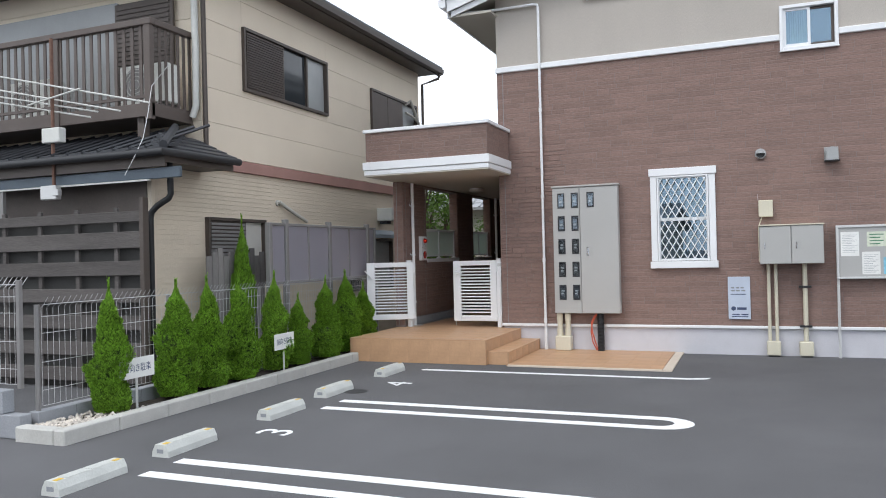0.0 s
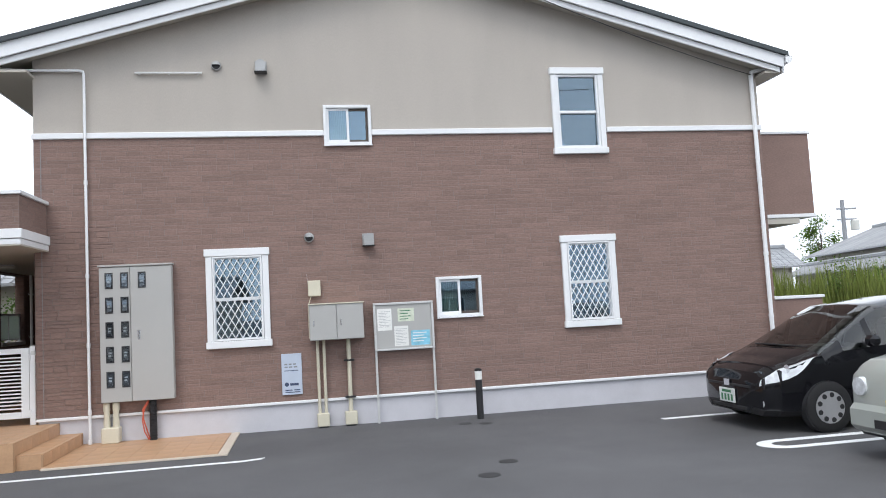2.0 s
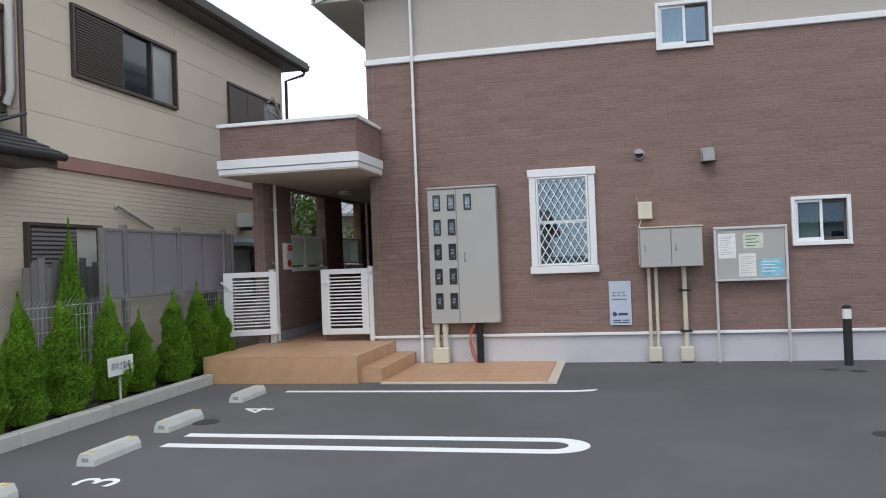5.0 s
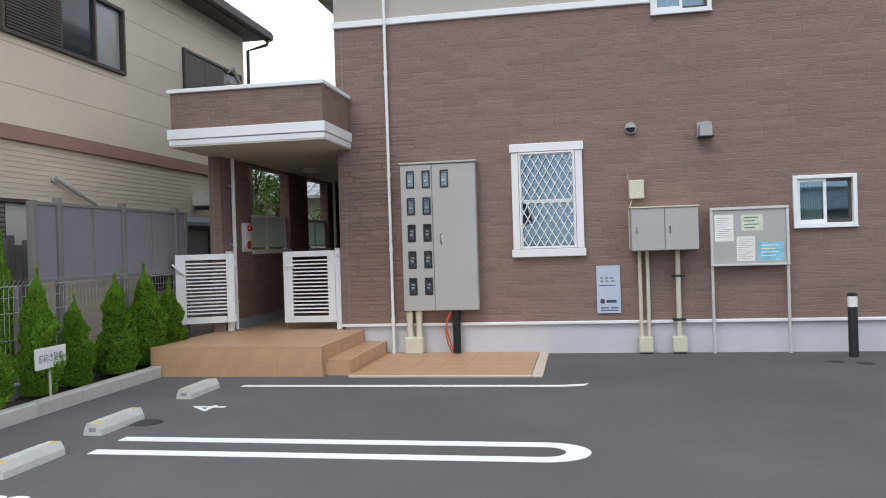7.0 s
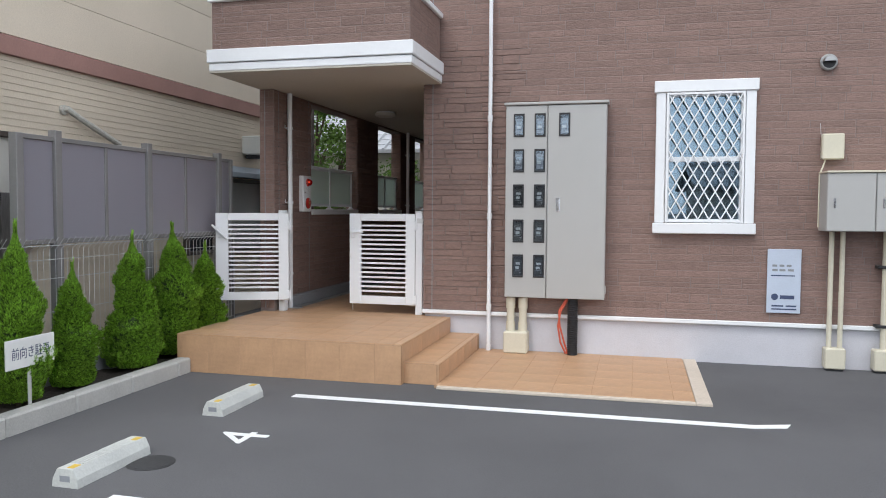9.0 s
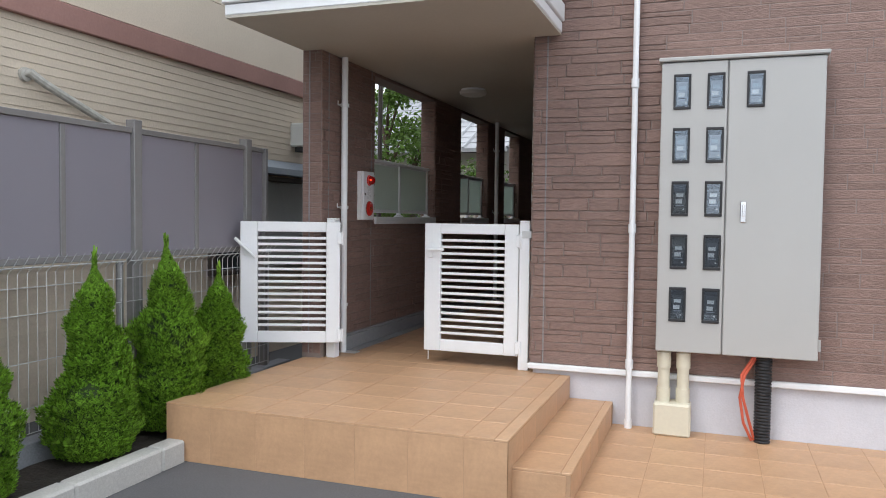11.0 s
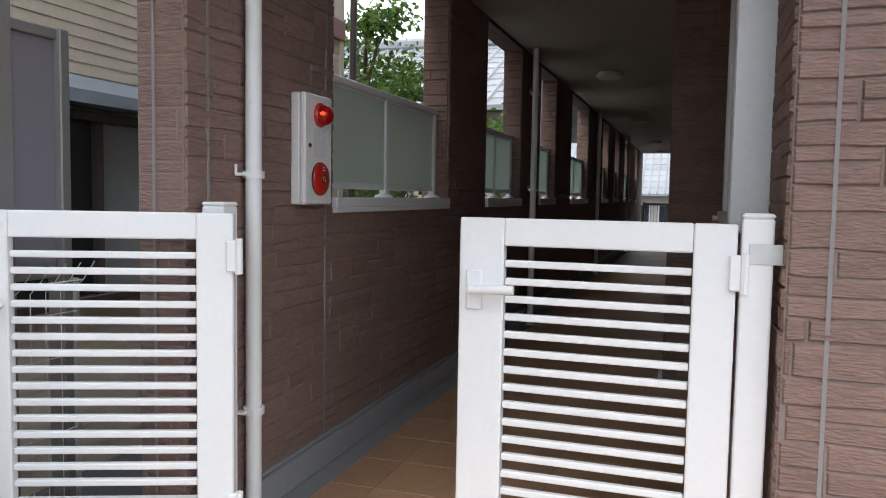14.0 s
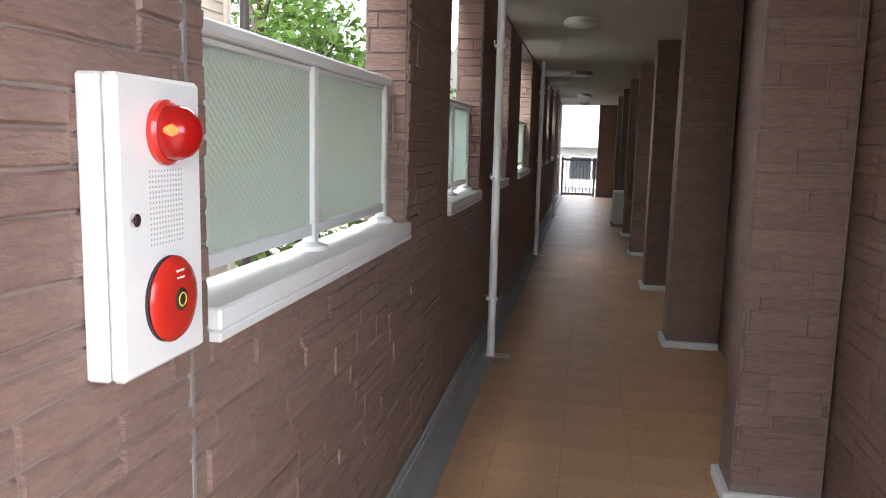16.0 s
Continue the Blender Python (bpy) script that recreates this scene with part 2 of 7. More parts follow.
# ---- mesh helpers ----
class Build:
    """Collects chamfered boxes, tubes and prisms in one mesh."""

    def __init__(self):
        self.v, self.f = [], []

    def box(self, x0, x1, y0, y1, z0, z1, c=0.0):
        if x1 < x0: x0, x1 = x1, x0
        if y1 < y0: y0, y1 = y1, y0
        if z1 < z0: z0, z1 = z1, z0
        lo, hi, base = (x0, y0, z0), (x1, y1, z1), len(self.v)
        if c <= 0:
            for k in range(8):
                self.v.append(tuple((hi if k >> a & 1 else lo)[a] for a in range(3)))
            for q in ((0, 2, 3, 1), (4, 5, 7, 6), (0, 1, 5, 4), (2, 6, 7, 3), (0, 4, 6, 2), (1, 3, 7, 5)):
                self.f.append([base + i for i in q])
            return self
        c = min(c, (x1 - x0) * 0.45, (y1 - y0) * 0.45, (z1 - z0) * 0.45)
        at = {}
        for k in range(8):
            for a in range(3):
                p = []
                for b in range(3):
                    up = k >> b & 1
                    p.append((hi[b] if up else lo[b]) + (0 if b == a else (-c if up else c)))
                at[k, a] = len(self.v)
                self.v.append(tuple(p))
        for a in range(3):
            b, d = (a + 1) % 3, (a + 2) % 3
            for s in (0, 1):
                ring = [s << a, s << a | 1 << b, s << a | 1 << b | 1 << d, s << a | 1 << d]
                q = [at[k, a] for k in ring]
                self.f.append(q if s else q[::-1])
        for a in range(3):
            b, d = (a + 1) % 3, (a + 2) % 3
            for sb in (0, 1):
                for sd in (0, 1):
                    k0 = sb << b | sd << d
                    k1 = k0 | 1 << a
                    q = [at[k0, b], at[k1, b], at[k1, d], at[k0, d]]
                    self.f.append(q if sb == sd else q[::-1])
        for k in range(8):
            q = [at[k, 0], at[k, 1], at[k, 2]]
            odd = (k & 1) + (k >> 1 & 1) + (k >> 2 & 1)
            self.f.append(q if odd % 2 else q[::-1])
        return self

    def tube(self, pts, r, seg=10, cap=True):
        pts = [Vector(p) for p in pts]
        rs = r if isinstance(r, (list, tuple)) else [r] * len(pts)
        base = len(self.v)
        ref = None
        for i, p in enumerate(pts):
            d = (pts[min(i + 1, len(pts) - 1)] - pts[max(i - 1, 0)]).normalized()
            if ref is None:
                ref = Vector((0, 0, 1)) if abs(d.z) < 0.9 else Vector((1, 0, 0))
            u = d.cross(ref).normalized()
            w = u.cross(d).normalized()
            ref = w
            for k in range(seg):
                a = 2 * math.pi * k / seg
                self.v.append(tuple(p + rs[i] * (math.cos(a) * u + math.sin(a) * w)))
        for i in range(len(pts) - 1):
            for k in range(seg):
                a, b = base + i * seg + k, base + i * seg + (k + 1) % seg
                self.f.append([a, b, b + seg, a + seg])
        if cap:
            self.f.append([base + k for k in range(seg)][::-1])
            self.f.append([base + (len(pts) - 1) * seg + k for k in range(seg)])
        return self

    def prism(self, poly, axis, a, b):
        """A polygon, given in the two other axes in order, swept along axis from a to b."""
        base, n = len(self.v), len(poly)
        for t in (a, b):
            for p in poly:
                q = list(p)
                q.insert(axis, t)
                self.v.append(tuple(q))
        self.f.append([base + i for i in range(n)][::-1])
        self.f.append([base + n + i for i in range(n)])
        for i in range(n):
            j = (i + 1) % n
            self.f.append([base + i, base + j, base + n + j, base + n + i])
        return self

    def face(self, *pts):
        base = len(self.v)
        self.v.extend(tuple(p) for p in pts)
        self.f.append(list(range(base, base + len(pts))))
        return self

    def lathe(self, prof, at=(0, 0, 0), axis=2, seg=24):
        """A profile of (radius, height) turned round an axis through at."""
        base, n = len(self.v), len(prof)
        for r, h in prof:
            for k in range(seg):
                a = 2 * math.pi * k / seg
                q = [r * math.cos(a), r * math.sin(a)]
                q.insert(axis, h)
                self.v.append((q[0] + at[0], q[1] + at[1], q[2] + at[2]))
        for i in range(n - 1):
            for k in range(seg):
                a, b = base + i * seg + k, base + i * seg + (k + 1) % seg
                self.f.append([a, b, b + seg, a + seg])
        self.f.append([base + k for k in range(seg)][::-1])
        self.f.append([base + (n - 1) * seg + k for k in range(seg)])
        return self

    def mesh(self, name, material, smooth=False, tidy=True, weld=False):
        me = bpy.data.meshes.new(name)
        me.from_pydata(self.v, [], self.f)
        me.materials.append(material)
        if tidy and self.f:
            bm = bmesh.new()
            bm.from_mesh(me)
            if weld:
                bmesh.ops.remove_doubles(bm, verts=bm.verts, dist=0.0005)
            bmesh.ops.recalc_face_normals(bm, faces=bm.faces)
            bm.to_mesh(me)
            bm.free()
        if smooth:
            for p in me.polygons:
                p.use_smooth = True
            me.set_sharp_from_angle(angle=radians(38))
        return me


def solid(name, build, material, label="", category="", group="", kind="", smooth=False, tidy=True):
    """One top-level mesh."""
    return tagged(new(name, build.mesh(name, material, smooth, tidy)), label, category, group, kind)


def part(name, build, material, parent, label="", smooth=False, tidy=True, weld=False):
    """One mesh under a thing or a part, in its parent's space."""
    ob = new(name, build.mesh(name, material, smooth, tidy, weld))
    ob.parent = parent
    return tagged(ob, label)


def thing(name, at, label, category, group="", rz=0.0, kind=""):
    ob = new(name)
    ob.matrix_basis = pose(*at, 0, 0, rz)
    ob.empty_display_size = 0.1
    return tagged(ob, label, category, group, kind)


def writing(name, text, size, material, parent, m, depth=0.001):
    cu = bpy.data.curves.new(name, "FONT")
    cu.body, cu.size, cu.extrude, cu.align_x, cu.align_y = text, size, depth, "CENTER", "CENTER"
    tmp = bpy.data.objects.new(name, cu)
    scene.collection.objects.link(tmp)
    dg = bpy.context.evaluated_depsgraph_get()
    me = bpy.data.meshes.new_from_object(tmp.evaluated_get(dg))
    bpy.data.objects.remove(tmp)
    me.materials.clear()
    me.materials.append(material)
    ob = new(name, me)
    ob.parent = parent
    ob.matrix_basis = m
    return ob


def rect_minus(r, h):
    """What is left of a rectangle (a0, a1, b0, b1) outside another one."""
    a0, a1, b0, b1 = r
    c0, c1, d0, d1 = h
    if c1 <= a0 or c0 >= a1 or d1 <= b0 or d0 >= b1:
        return [r]
    out = []
    if c0 > a0: out.append((a0, c0, b0, b1))
    if c1 < a1: out.append((c1, a1, b0, b1))
    m0, m1 = max(a0, c0), min(a1, c1)
    if d0 > b0: out.append((m0, m1, b0, d0))
    if d1 < b1: out.append((m0, m1, d1, b1))
    return out


def holed(rect, holes):
    rs = [rect]
    for h in holes:
        rs = [q for r in rs for q in rect_minus(r, h)]
    return rs


# The stone-pattern siding board: 0.455 m high, cut into courses and stones, the same on every board.
def siding_motif():
    rnd = random.Random(11)
    cells = []
    for z0, z1 in ((0.0, 0.088), (0.088, 0.152), (0.152, 0.238), (0.238, 0.296), (0.296, 0.392), (0.392, 0.455)):
        x = rnd.uniform(0, 0.2)
        first = x
        while x < 0.91 + first - 0.12:
            w = rnd.choice((0.2, 0.28, 0.34, 0.4, 0.46))
            if x + w > 0.91 + first - 0.14:
                w = 0.91 + first - x
            cut = rnd.random()
            if z1 - z0 > 0.08 and cut < 0.52:
                m = z0 + (z1 - z0) * rnd.choice((0.38, 0.5, 0.6))
                cells += [(x, x + w, z0, m), (x, x + w, m, z1)]
            elif cut > 0.9:
                m = x + w * 0.55
                cells += [(x, m, z0, z1), (m, x + w, z0, z1)]
            else:
                cells.append((x, x + w, z0, z1))
            x += w
    return cells


MOTIF = siding_motif()


def siding_cells(u0, u1, z0, z1, holes=()):
    """The stones of a wall's face, clipped to it and to its holes."""
    out = []
    for row in range(int((z1 - z0) / 0.455) + 2):
        zb = z0 + row * 0.455
        off = (row * 0.37) % 0.91
        for col in range(-2, int((u1 - u0) / 0.91) + 2):
            ub = u0 + col * 0.91 + off
            for a, b, c, d in MOTIF:
                r = (max(u0, ub + a), min(u1, ub + b), max(z0, zb + c), min(z1, zb + d))
                if r[1] - r[0] < 0.015 or r[3] - r[2] < 0.012:
                    continue
                for q in holed(r, holes):
                    if q[1] - q[0] > 0.012 and q[3] - q[2] > 0.01:
                        out.append(q)
    return out


def stone(b, plane, out, r, depth, gap=0.0018, c=0.004):
    """One stone proud of a wall's face: plane 'y' or 'x', face at the value out[0], towards out[1]."""
    u0, u1, z0, z1 = r[0] + gap * 1.7, r[1] - gap * 1.7, r[2] + gap, r[3] - gap
    f, s = out
    near, far = f + s * depth, f
    c = min(c, (u1 - u0) * 0.3, (z1 - z0) * 0.3)
    ring = [(u0, z0), (u1, z0), (u1, z1), (u0, z1)]
    inner = [(u0 + c, z0 + c), (u1 - c, z0 + c), (u1 - c, z1 - c), (u0 + c, z1 - c)]
    put = (lambda u, z, d: (u, d, z)) if plane == "y" else (lambda u, z, d: (d, u, z))
    base = len(b.v)
    b.v += [put(u, z, far) for u, z in ring] + [put(u, z, near) for u, z in inner]
    flip = (s < 0) == (plane == "y")
    quads = [[4, 5, 6, 7]] + [[i, (i + 1) % 4, 4 + (i + 1) % 4, 4 + i] for i in range(4)]
    b.f += [[base + i for i in (q if flip else q[::-1])] for q in quads]


def ripple(u, z):
    """How far a course line wanders up or down along a wall."""
    return 0.0018 * math.sin(u * 19 + z * 57) + 0.0014 * math.sin(u * 61 + z * 131) + 0.001 * math.sin(u * 140 + z * 300)


def wavy_stone(b, plane, out, r, depth, c=0.0045):
    """One stone with wandering upper and lower edges and a softened rim, proud of a wall's face."""
    f, s = out
    n = max(2, min(5, int((r[1] - r[0]) / 0.07)))
    us = [r[0] + 0.003 + (r[1] - r[0] - 0.006) * i / n for i in range(n + 1)]
    put = (lambda u, z, d: (u, d, z)) if plane == "y" else (lambda u, z, d: (d, u, z))
    rows = []
    for dz, d in ((0.0018, 0.0), (0.0018 + c, depth), (-0.0018 - c, depth), (-0.0018, 0.0)):
        zb = r[2] if dz > 0 else r[3]
        rows.append([(u, zb + dz + ripple(u, zb), d) for u in us])
    base, m = len(b.v), n + 1
    for row in rows:
        for i, (u, z, d) in enumerate(row):
            inset = c if d and i == 0 else -c if d and i == n else 0.0
            b.v.append(put(u + inset, z, f + s * d * (1 + 0.12 * math.sin(u * 47 + z * 83))))
    flip = (s < 0) == (plane == "y")
    for k in range(3):
        for i in range(n):
            q = [base + k * m + i, base + k * m + i + 1, base + (k + 1) * m + i + 1, base + (k + 1) * m + i]
            b.f.append(q if flip else q[::-1])
    for i, way in ((0, 1), (n, -1)):
        q = [base + i, base + m + i, base + 2 * m + i, base + 3 * m + i]
        b.f.append(q if flip == (way > 0) else q[::-1])


LATER = []  # stones and tiles to be laid last


def clad(wall, plane, out, u0, u1, z0, z1, holes=(), near=None, seed=0):
    """Covers a wall's face with stones; those within near (u0, u1, z0, z1) are pieces of their own."""
    rnd = random.Random(seed)
    rest, single = Build(), []
    for r in siding_cells(u0, u1, z0, z1, holes):
        d = 0.004 + rnd.random() * 0.004
        mid = ((r[0] + r[1]) / 2, (r[2] + r[3]) / 2)
        if near and near[0] < mid[0] < near[1] and near[2] < mid[1] < near[3] and len(single) < 290:
            b = Build()
            wavy_stone(b, plane, out, r, d * 1.1)
            single.append(b)
        else:
            stone(rest, plane, out, r, d * 0.32)
    LATER.append((wall, rest, single))


def wall_boxes(b, plane, t0, t1, u0, u1, z0, z1, holes=()):
    for r in holed((u0, u1, z0, z1), holes):
        if plane == "y":
            b.box(r[0], r[1], t0, t1, r[2], r[3])
        else:
            b.box(t0, t1, r[0], r[1], r[2], r[3])
    return b


# ---- ground ----
FACE = 11.03  # the apartment house's wall behind its siding
LEFT, RIGHT = -3.28, 7.77
FLOOR, HEAD = 0.328, 2.655

ground = solid("ground", Build().box(-700, 700, -700, 700, -0.5, 0.0), ASPHALT, "dark grey asphalt of the car park and street", "ground", kind="structure")

# ---- apartment house: walls ----
HOLE_LOW = [(-0.93, -0.25, 1.29, 2.50), (4.31, 4.99, 1.29, 2.50), (2.27, 2.925, 1.485, 2.045)]
HOLE_UP = [(4.31, 4.99, 3.97, 5.15), (0.72, 1.385, 4.10, 4.66)]
APEX_X, APEX_Z = 1.98, 7.156
EAVE_L, EAVE_R, EAVE_Z = -3.93, 8.05, 5.42
slope_l = (APEX_Z - EAVE_Z) / (APEX_X - EAVE_L)
slope_r = (APEX_Z - EAVE_Z) / (EAVE_R - APEX_X)
zl = lambda x: APEX_Z - slope_l * (APEX_X - x)
zr = lambda x: APEX_Z - slope_r * (x - APEX_X)

b = Build()
wall_boxes(b, "y", FACE, FACE + 0.2, LEFT, RIGHT, 0.37, 4.27, HOLE_LOW + HOLE_UP)
wall_front = solid("wall_front", b, JOINT, "brown stone-pattern siding on the gable wall", "wall", kind="structure")
b = Build()
wall_boxes(b, "y", FACE + 0.004, FACE + 0.2, LEFT, RIGHT, 4.27, 5.12, HOLE_UP)
b.prism([(LEFT, 5.12), (RIGHT, 5.12), (RIGHT, zr(RIGHT) - 0.26), (APEX_X, APEX_Z - 0.26), (LEFT, zl(LEFT) - 0.26)], 1, FACE + 0.004, FACE + 0.2)
wall_gable = solid("wall_gable", b, STUCCO, "warm grey beige rendered siding of the upper gable", "wall", kind="structure")
clad(wall_front, "y", (FACE, -1), LEFT, RIGHT, 0.40, 4.22, HOLE_LOW + HOLE_UP, near=(LEFT, -2.3, 0.4, 3.0), seed=1)

base_front = solid("wall_base", Build().box(LEFT + 0.02, RIGHT - 0.02, FACE + 0.012, FACE + 0.2, -0.05, 0.37), BASE, "pale grey rendered base of the gable wall", "wall base", kind="structure")
b = Build().box(LEFT - 0.012, RIGHT + 0.012, FACE - 0.035, FACE + 0.02, 0.362, 0.40, 0.006)
solid("trim_base", b, WHITE, "white drip trim along the wall base", "trim", kind="structure")
b = Build()
for x0, x1 in ((LEFT - 0.015, 0.70), (1.406, 4.215), (5.111, RIGHT + 0.015)):
    b.box(x0, x1, FACE - 0.038, FACE + 0.02, 4.222, 4.305, 0.008)
solid("trim_band", b, WHITE, "white belt course between brown and beige siding", "trim", kind="structure")

# left, right and rear walls of the house
END = 30.9
b = Build()
wall_boxes(b, "x", LEFT, LEFT + 0.18, FACE + 0.2, END, 0.2, 2.70)
wall_left = solid("wall_corridor", b, JOINT, "brown stone-pattern siding beside the covered walkway", "wall", kind="structure")
clad(wall_left, "x", (LEFT, -1), FACE + 0.0, 24.0, 0.42, HEAD - 0.01, [(11.49, 12.67, 1.315, 2.36)], near=(FACE, 13.6, 0.3, 2.7), seed=2)
b = Build()
wall_boxes(b, "x", LEFT + 0.004, LEFT + 0.18, FACE + 0.2, END, 2.70, 4.27)
w = solid("wall_left_upper", b, JOINT, "brown stone-pattern siding on the side wall", "wall", kind="structure")
clad(w, "x", (LEFT + 0.004, -1), FACE, 20.0, 3.2, 4.22, seed=3)
solid("wall_left_gable", Build().box(LEFT, LEFT + 0.18, FACE + 0.2, END, 4.27, 5.12), STUCCO, "warm grey beige siding of the upper side wall", "wall", kind="structure")
solid("wall_right", Build().box(RIGHT - 0.18, RIGHT, FACE + 0.2, END, -0.05, 5.12), SIDING, "brown siding on the far side wall", "wall", kind="structure")
solid("wall_rear", Build().box(LEFT, RIGHT, END, END + 0.18, -0.05, 5.4), STUCCO, "plain rear wall", "wall", kind="structure")
solid("house_floor", Build().box(LEFT + 0.18, RIGHT - 0.18, FACE + 0.2, END, 0.25, 0.34), GLOOM, "dim floor inside the house", "floor", kind="structure")
solid("house_upper_floor", Build().box(LEFT + 0.18, RIGHT - 0.18, FACE + 0.2, END, 2.75, 3.05), GLOOM, "floor slab between the storeys", "floor", kind="structure")
solid("house_partition", Build().box(LEFT + 0.18, RIGHT - 0.18, FACE + 2.6, FACE + 2.7, 0.34, 5.3), GLOOM, "dim inner wall behind the windows", "wall", kind="structure")

# ---- apartment house: roof ----
Y0 = 10.65
roof = thing("apartment_roof", (0, 0, 0), "low gable roof with dark sheet and white verge boards", "roof", kind="structure")
T = 0.07
b = Build().prism([(EAVE_L - 0.06, zl(EAVE_L - 0.06) - T), (APEX_X, APEX_Z - T), (EAVE_R + 0.06, zr(EAVE_R + 0.06) - T), (EAVE_R + 0.06, zr(EAVE_R + 0.06)), (APEX_X, APEX_Z), (EAVE_L - 0.06, zl(EAVE_L - 0.06))], 1, Y0 - 0.05, END + 0.5)
part("roof_sheet", b, ROOF, roof, "dark green-grey roofing sheet")
b = Build().prism([(EAVE_L, zl(EAVE_L) - 0.26), (APEX_X, APEX_Z - 0.26), (EAVE_R, zr(EAVE_R) - 0.26), (EAVE_R, zr(EAVE_R) - T), (APEX_X, APEX_Z - T), (EAVE_L, zl(EAVE_L) - T)], 1, Y0, Y0 + 0.03)
part("verge_board", b, WHITE, roof, "white verge board")
b = Build().prism([(EAVE_L + 0.05, zl(EAVE_L + 0.05) - 0.345), (APEX_X, APEX_Z - 0.345), (EAVE_R - 0.05, zr(EAVE_R - 0.05) - 0.345), (EAVE_R - 0.05, zr(EAVE_R - 0.05) - 0.262), (APEX_X, APEX_Z - 0.262), (EAVE_L + 0.05, zl(EAVE_L + 0.05) - 0.262)], 1, Y0 + 0.05, Y0 + 0.08)
part("verge_board", b, WHITE, roof, "lower white verge board")
b = Build().prism([(EAVE_L + 0.03, zl(EAVE_L) - 0.25), (APEX_X, APEX_Z - 0.255), (EAVE_R - 0.03, zr(EAVE_R) - 0.25), (EAVE_R - 0.03, zr(EAVE_R) - T - 0.004), (APEX_X, APEX_Z - T - 0.004), (EAVE_L + 0.03, zl(EAVE_L) - T - 0.004)], 1, Y0 + 0.082, END + 0.4)
part("verge_soffit", b, CEIL, roof)
for xa, xb in ((EAVE_L, LEFT + 0.02), (RIGHT - 0.02, EAVE_R)):
    part("eave_soffit", Build().box(xa, xb, Y0 + 0.084, END + 0.3, 5.09, 5.125), CEIL, roof)
    xo = xa if xa < 0 else xb
    part("fascia", Build().box(xo - 0.012, xo + 0.012, Y0 + 0.03, END + 0.3, 5.08, 5.36), WHITE, roof)
    s = -1 if xa < 0 else 1
    part("gutter", Build().prism([(xo + s * 0.013, 5.34), (xo + s * 0.125, 5.34), (xo + s * 0.12, 5.24), (xo + s * 0.05, 5.21), (xo + s * 0.013, 5.23)], 1, Y0 - 0.04, END + 0.3), WHITE, roof, "white box gutter")

# ---- covered walkway and porch ----
CL, CR, CF = -5.04, -3.095, 9.96
b = Build().box(CL, LEFT - 0.005, CF, END, HEAD, HEAD + 0.05).box(LEFT - 0.005, CR, CF, FACE - 0.02, HEAD, HEAD + 0.05)
solid("ceiling", b, CEIL, "cream soffit boards over the porch and walkway", "ceiling", kind="structure")
b = Build().box(CL, LEFT - 0.005, CF + 0.1, END, HEAD + 0.052, 3.0)
solid("walkway_roof", b, ROOF, "flat roof of the covered walkway", "roof", kind="structure")
b = Build().box(CL + 0.02, CR - 0.02, CF + 0.02, CF + 0.16, 2.866, 3.298).box(CR - 0.16, CR - 0.02, CF + 0.16, FACE - 0.02, 2.866, 3.298).box(CL + 0.02, CL + 0.16, CF + 0.16, END, 2.866, 3.298)
parapet = solid("parapet", b, JOINT, "brown sided parapet of the porch roof", "parapet", kind="structure")
clad(parapet, "y", (CF + 0.02, -1), CL + 0.02, CR - 0.02, 2.866, 3.298, seed=4)
clad(parapet, "x", (CR - 0.02, 1), CF + 0.02, FACE - 0.02, 2.866, 3.298, seed=5)
b = Build()
for z0, z1, o in ((2.746, 2.866, 0.02), (2.672, 2.741, 0.005), (3.30, 3.35, 0.012)):
    b.box(CL - o, CR + o, CF - o, CF + 0.07, z0, z1, 0.006)
    b.box(CR - 0.07, CR + o, CF + 0.071, FACE - 0.012, z0, z1, 0.006)
    b.box(CL - o, CL + 0.07, CF + 0.071, END, z0, z1, 0.006)
solid("trim_canopy", b, WHITE, "white eaves band and coping of the porch roof", "trim", kind="structure")

WI, WO = -4.887, -5.045  # inner and outer face of the walkway's outer wall
OPEN = [(11.885, 13.40), (14.27, 15.38), (16.2, 17.05), (18.1, 19.6), (21.3, 22.15), (23.2, 24.05), (25.2, 26.7), (28.0, 28.9)]
SILL = 1.352
holes = [(a, c, SILL, HEAD - 0.03) for a, c in OPEN]
b = Build()
wall_boxes(b, "x", WO, WI, 10.94, END, 0.2, HEAD - 0.001, holes)
walkway_wall = solid("wall_walkway", b, JOINT, "brown sided parapet wall with openings along the walkway", "wall", kind="structure")
clad(walkway_wall, "x", (WI, 1), 10.94, END, 0.46, HEAD - 0.002, holes, near=(10.9, 14.0, 0.3, 2.7), seed=6)
clad(walkway_wall, "y", (10.94, -1), WO, WI, 0.36, HEAD - 0.002, seed=7)
b = Build()
for a, c in OPEN:
    for y, s in ((a, 1), (c, -1)):
        for r in siding_cells(WO, WI, SILL + 0.05, HEAD - 0.03):
            stone(b, "y", (y, s), r, 0.008)
part("stones", b, SIDING, walkway_wall, tidy=False)["kind"] = "stuff"

b = Build().box(WI + 0.001, WI + 0.03, 11.24, END, FLOOR + 0.0, FLOOR + 0.11, 0.006).box(WI + 0.001, WI + 0.016, 11.24, END, FLOOR + 0.111, FLOOR + 0.125, 0.004).box(WI + 0.031, WI + 0.12, 11.24, END, FLOOR + 0.0, FLOOR + 0.004)
solid("baseboard", b, SKIRT, "grey skirting along the walkway wall", "skirting", kind="structure")

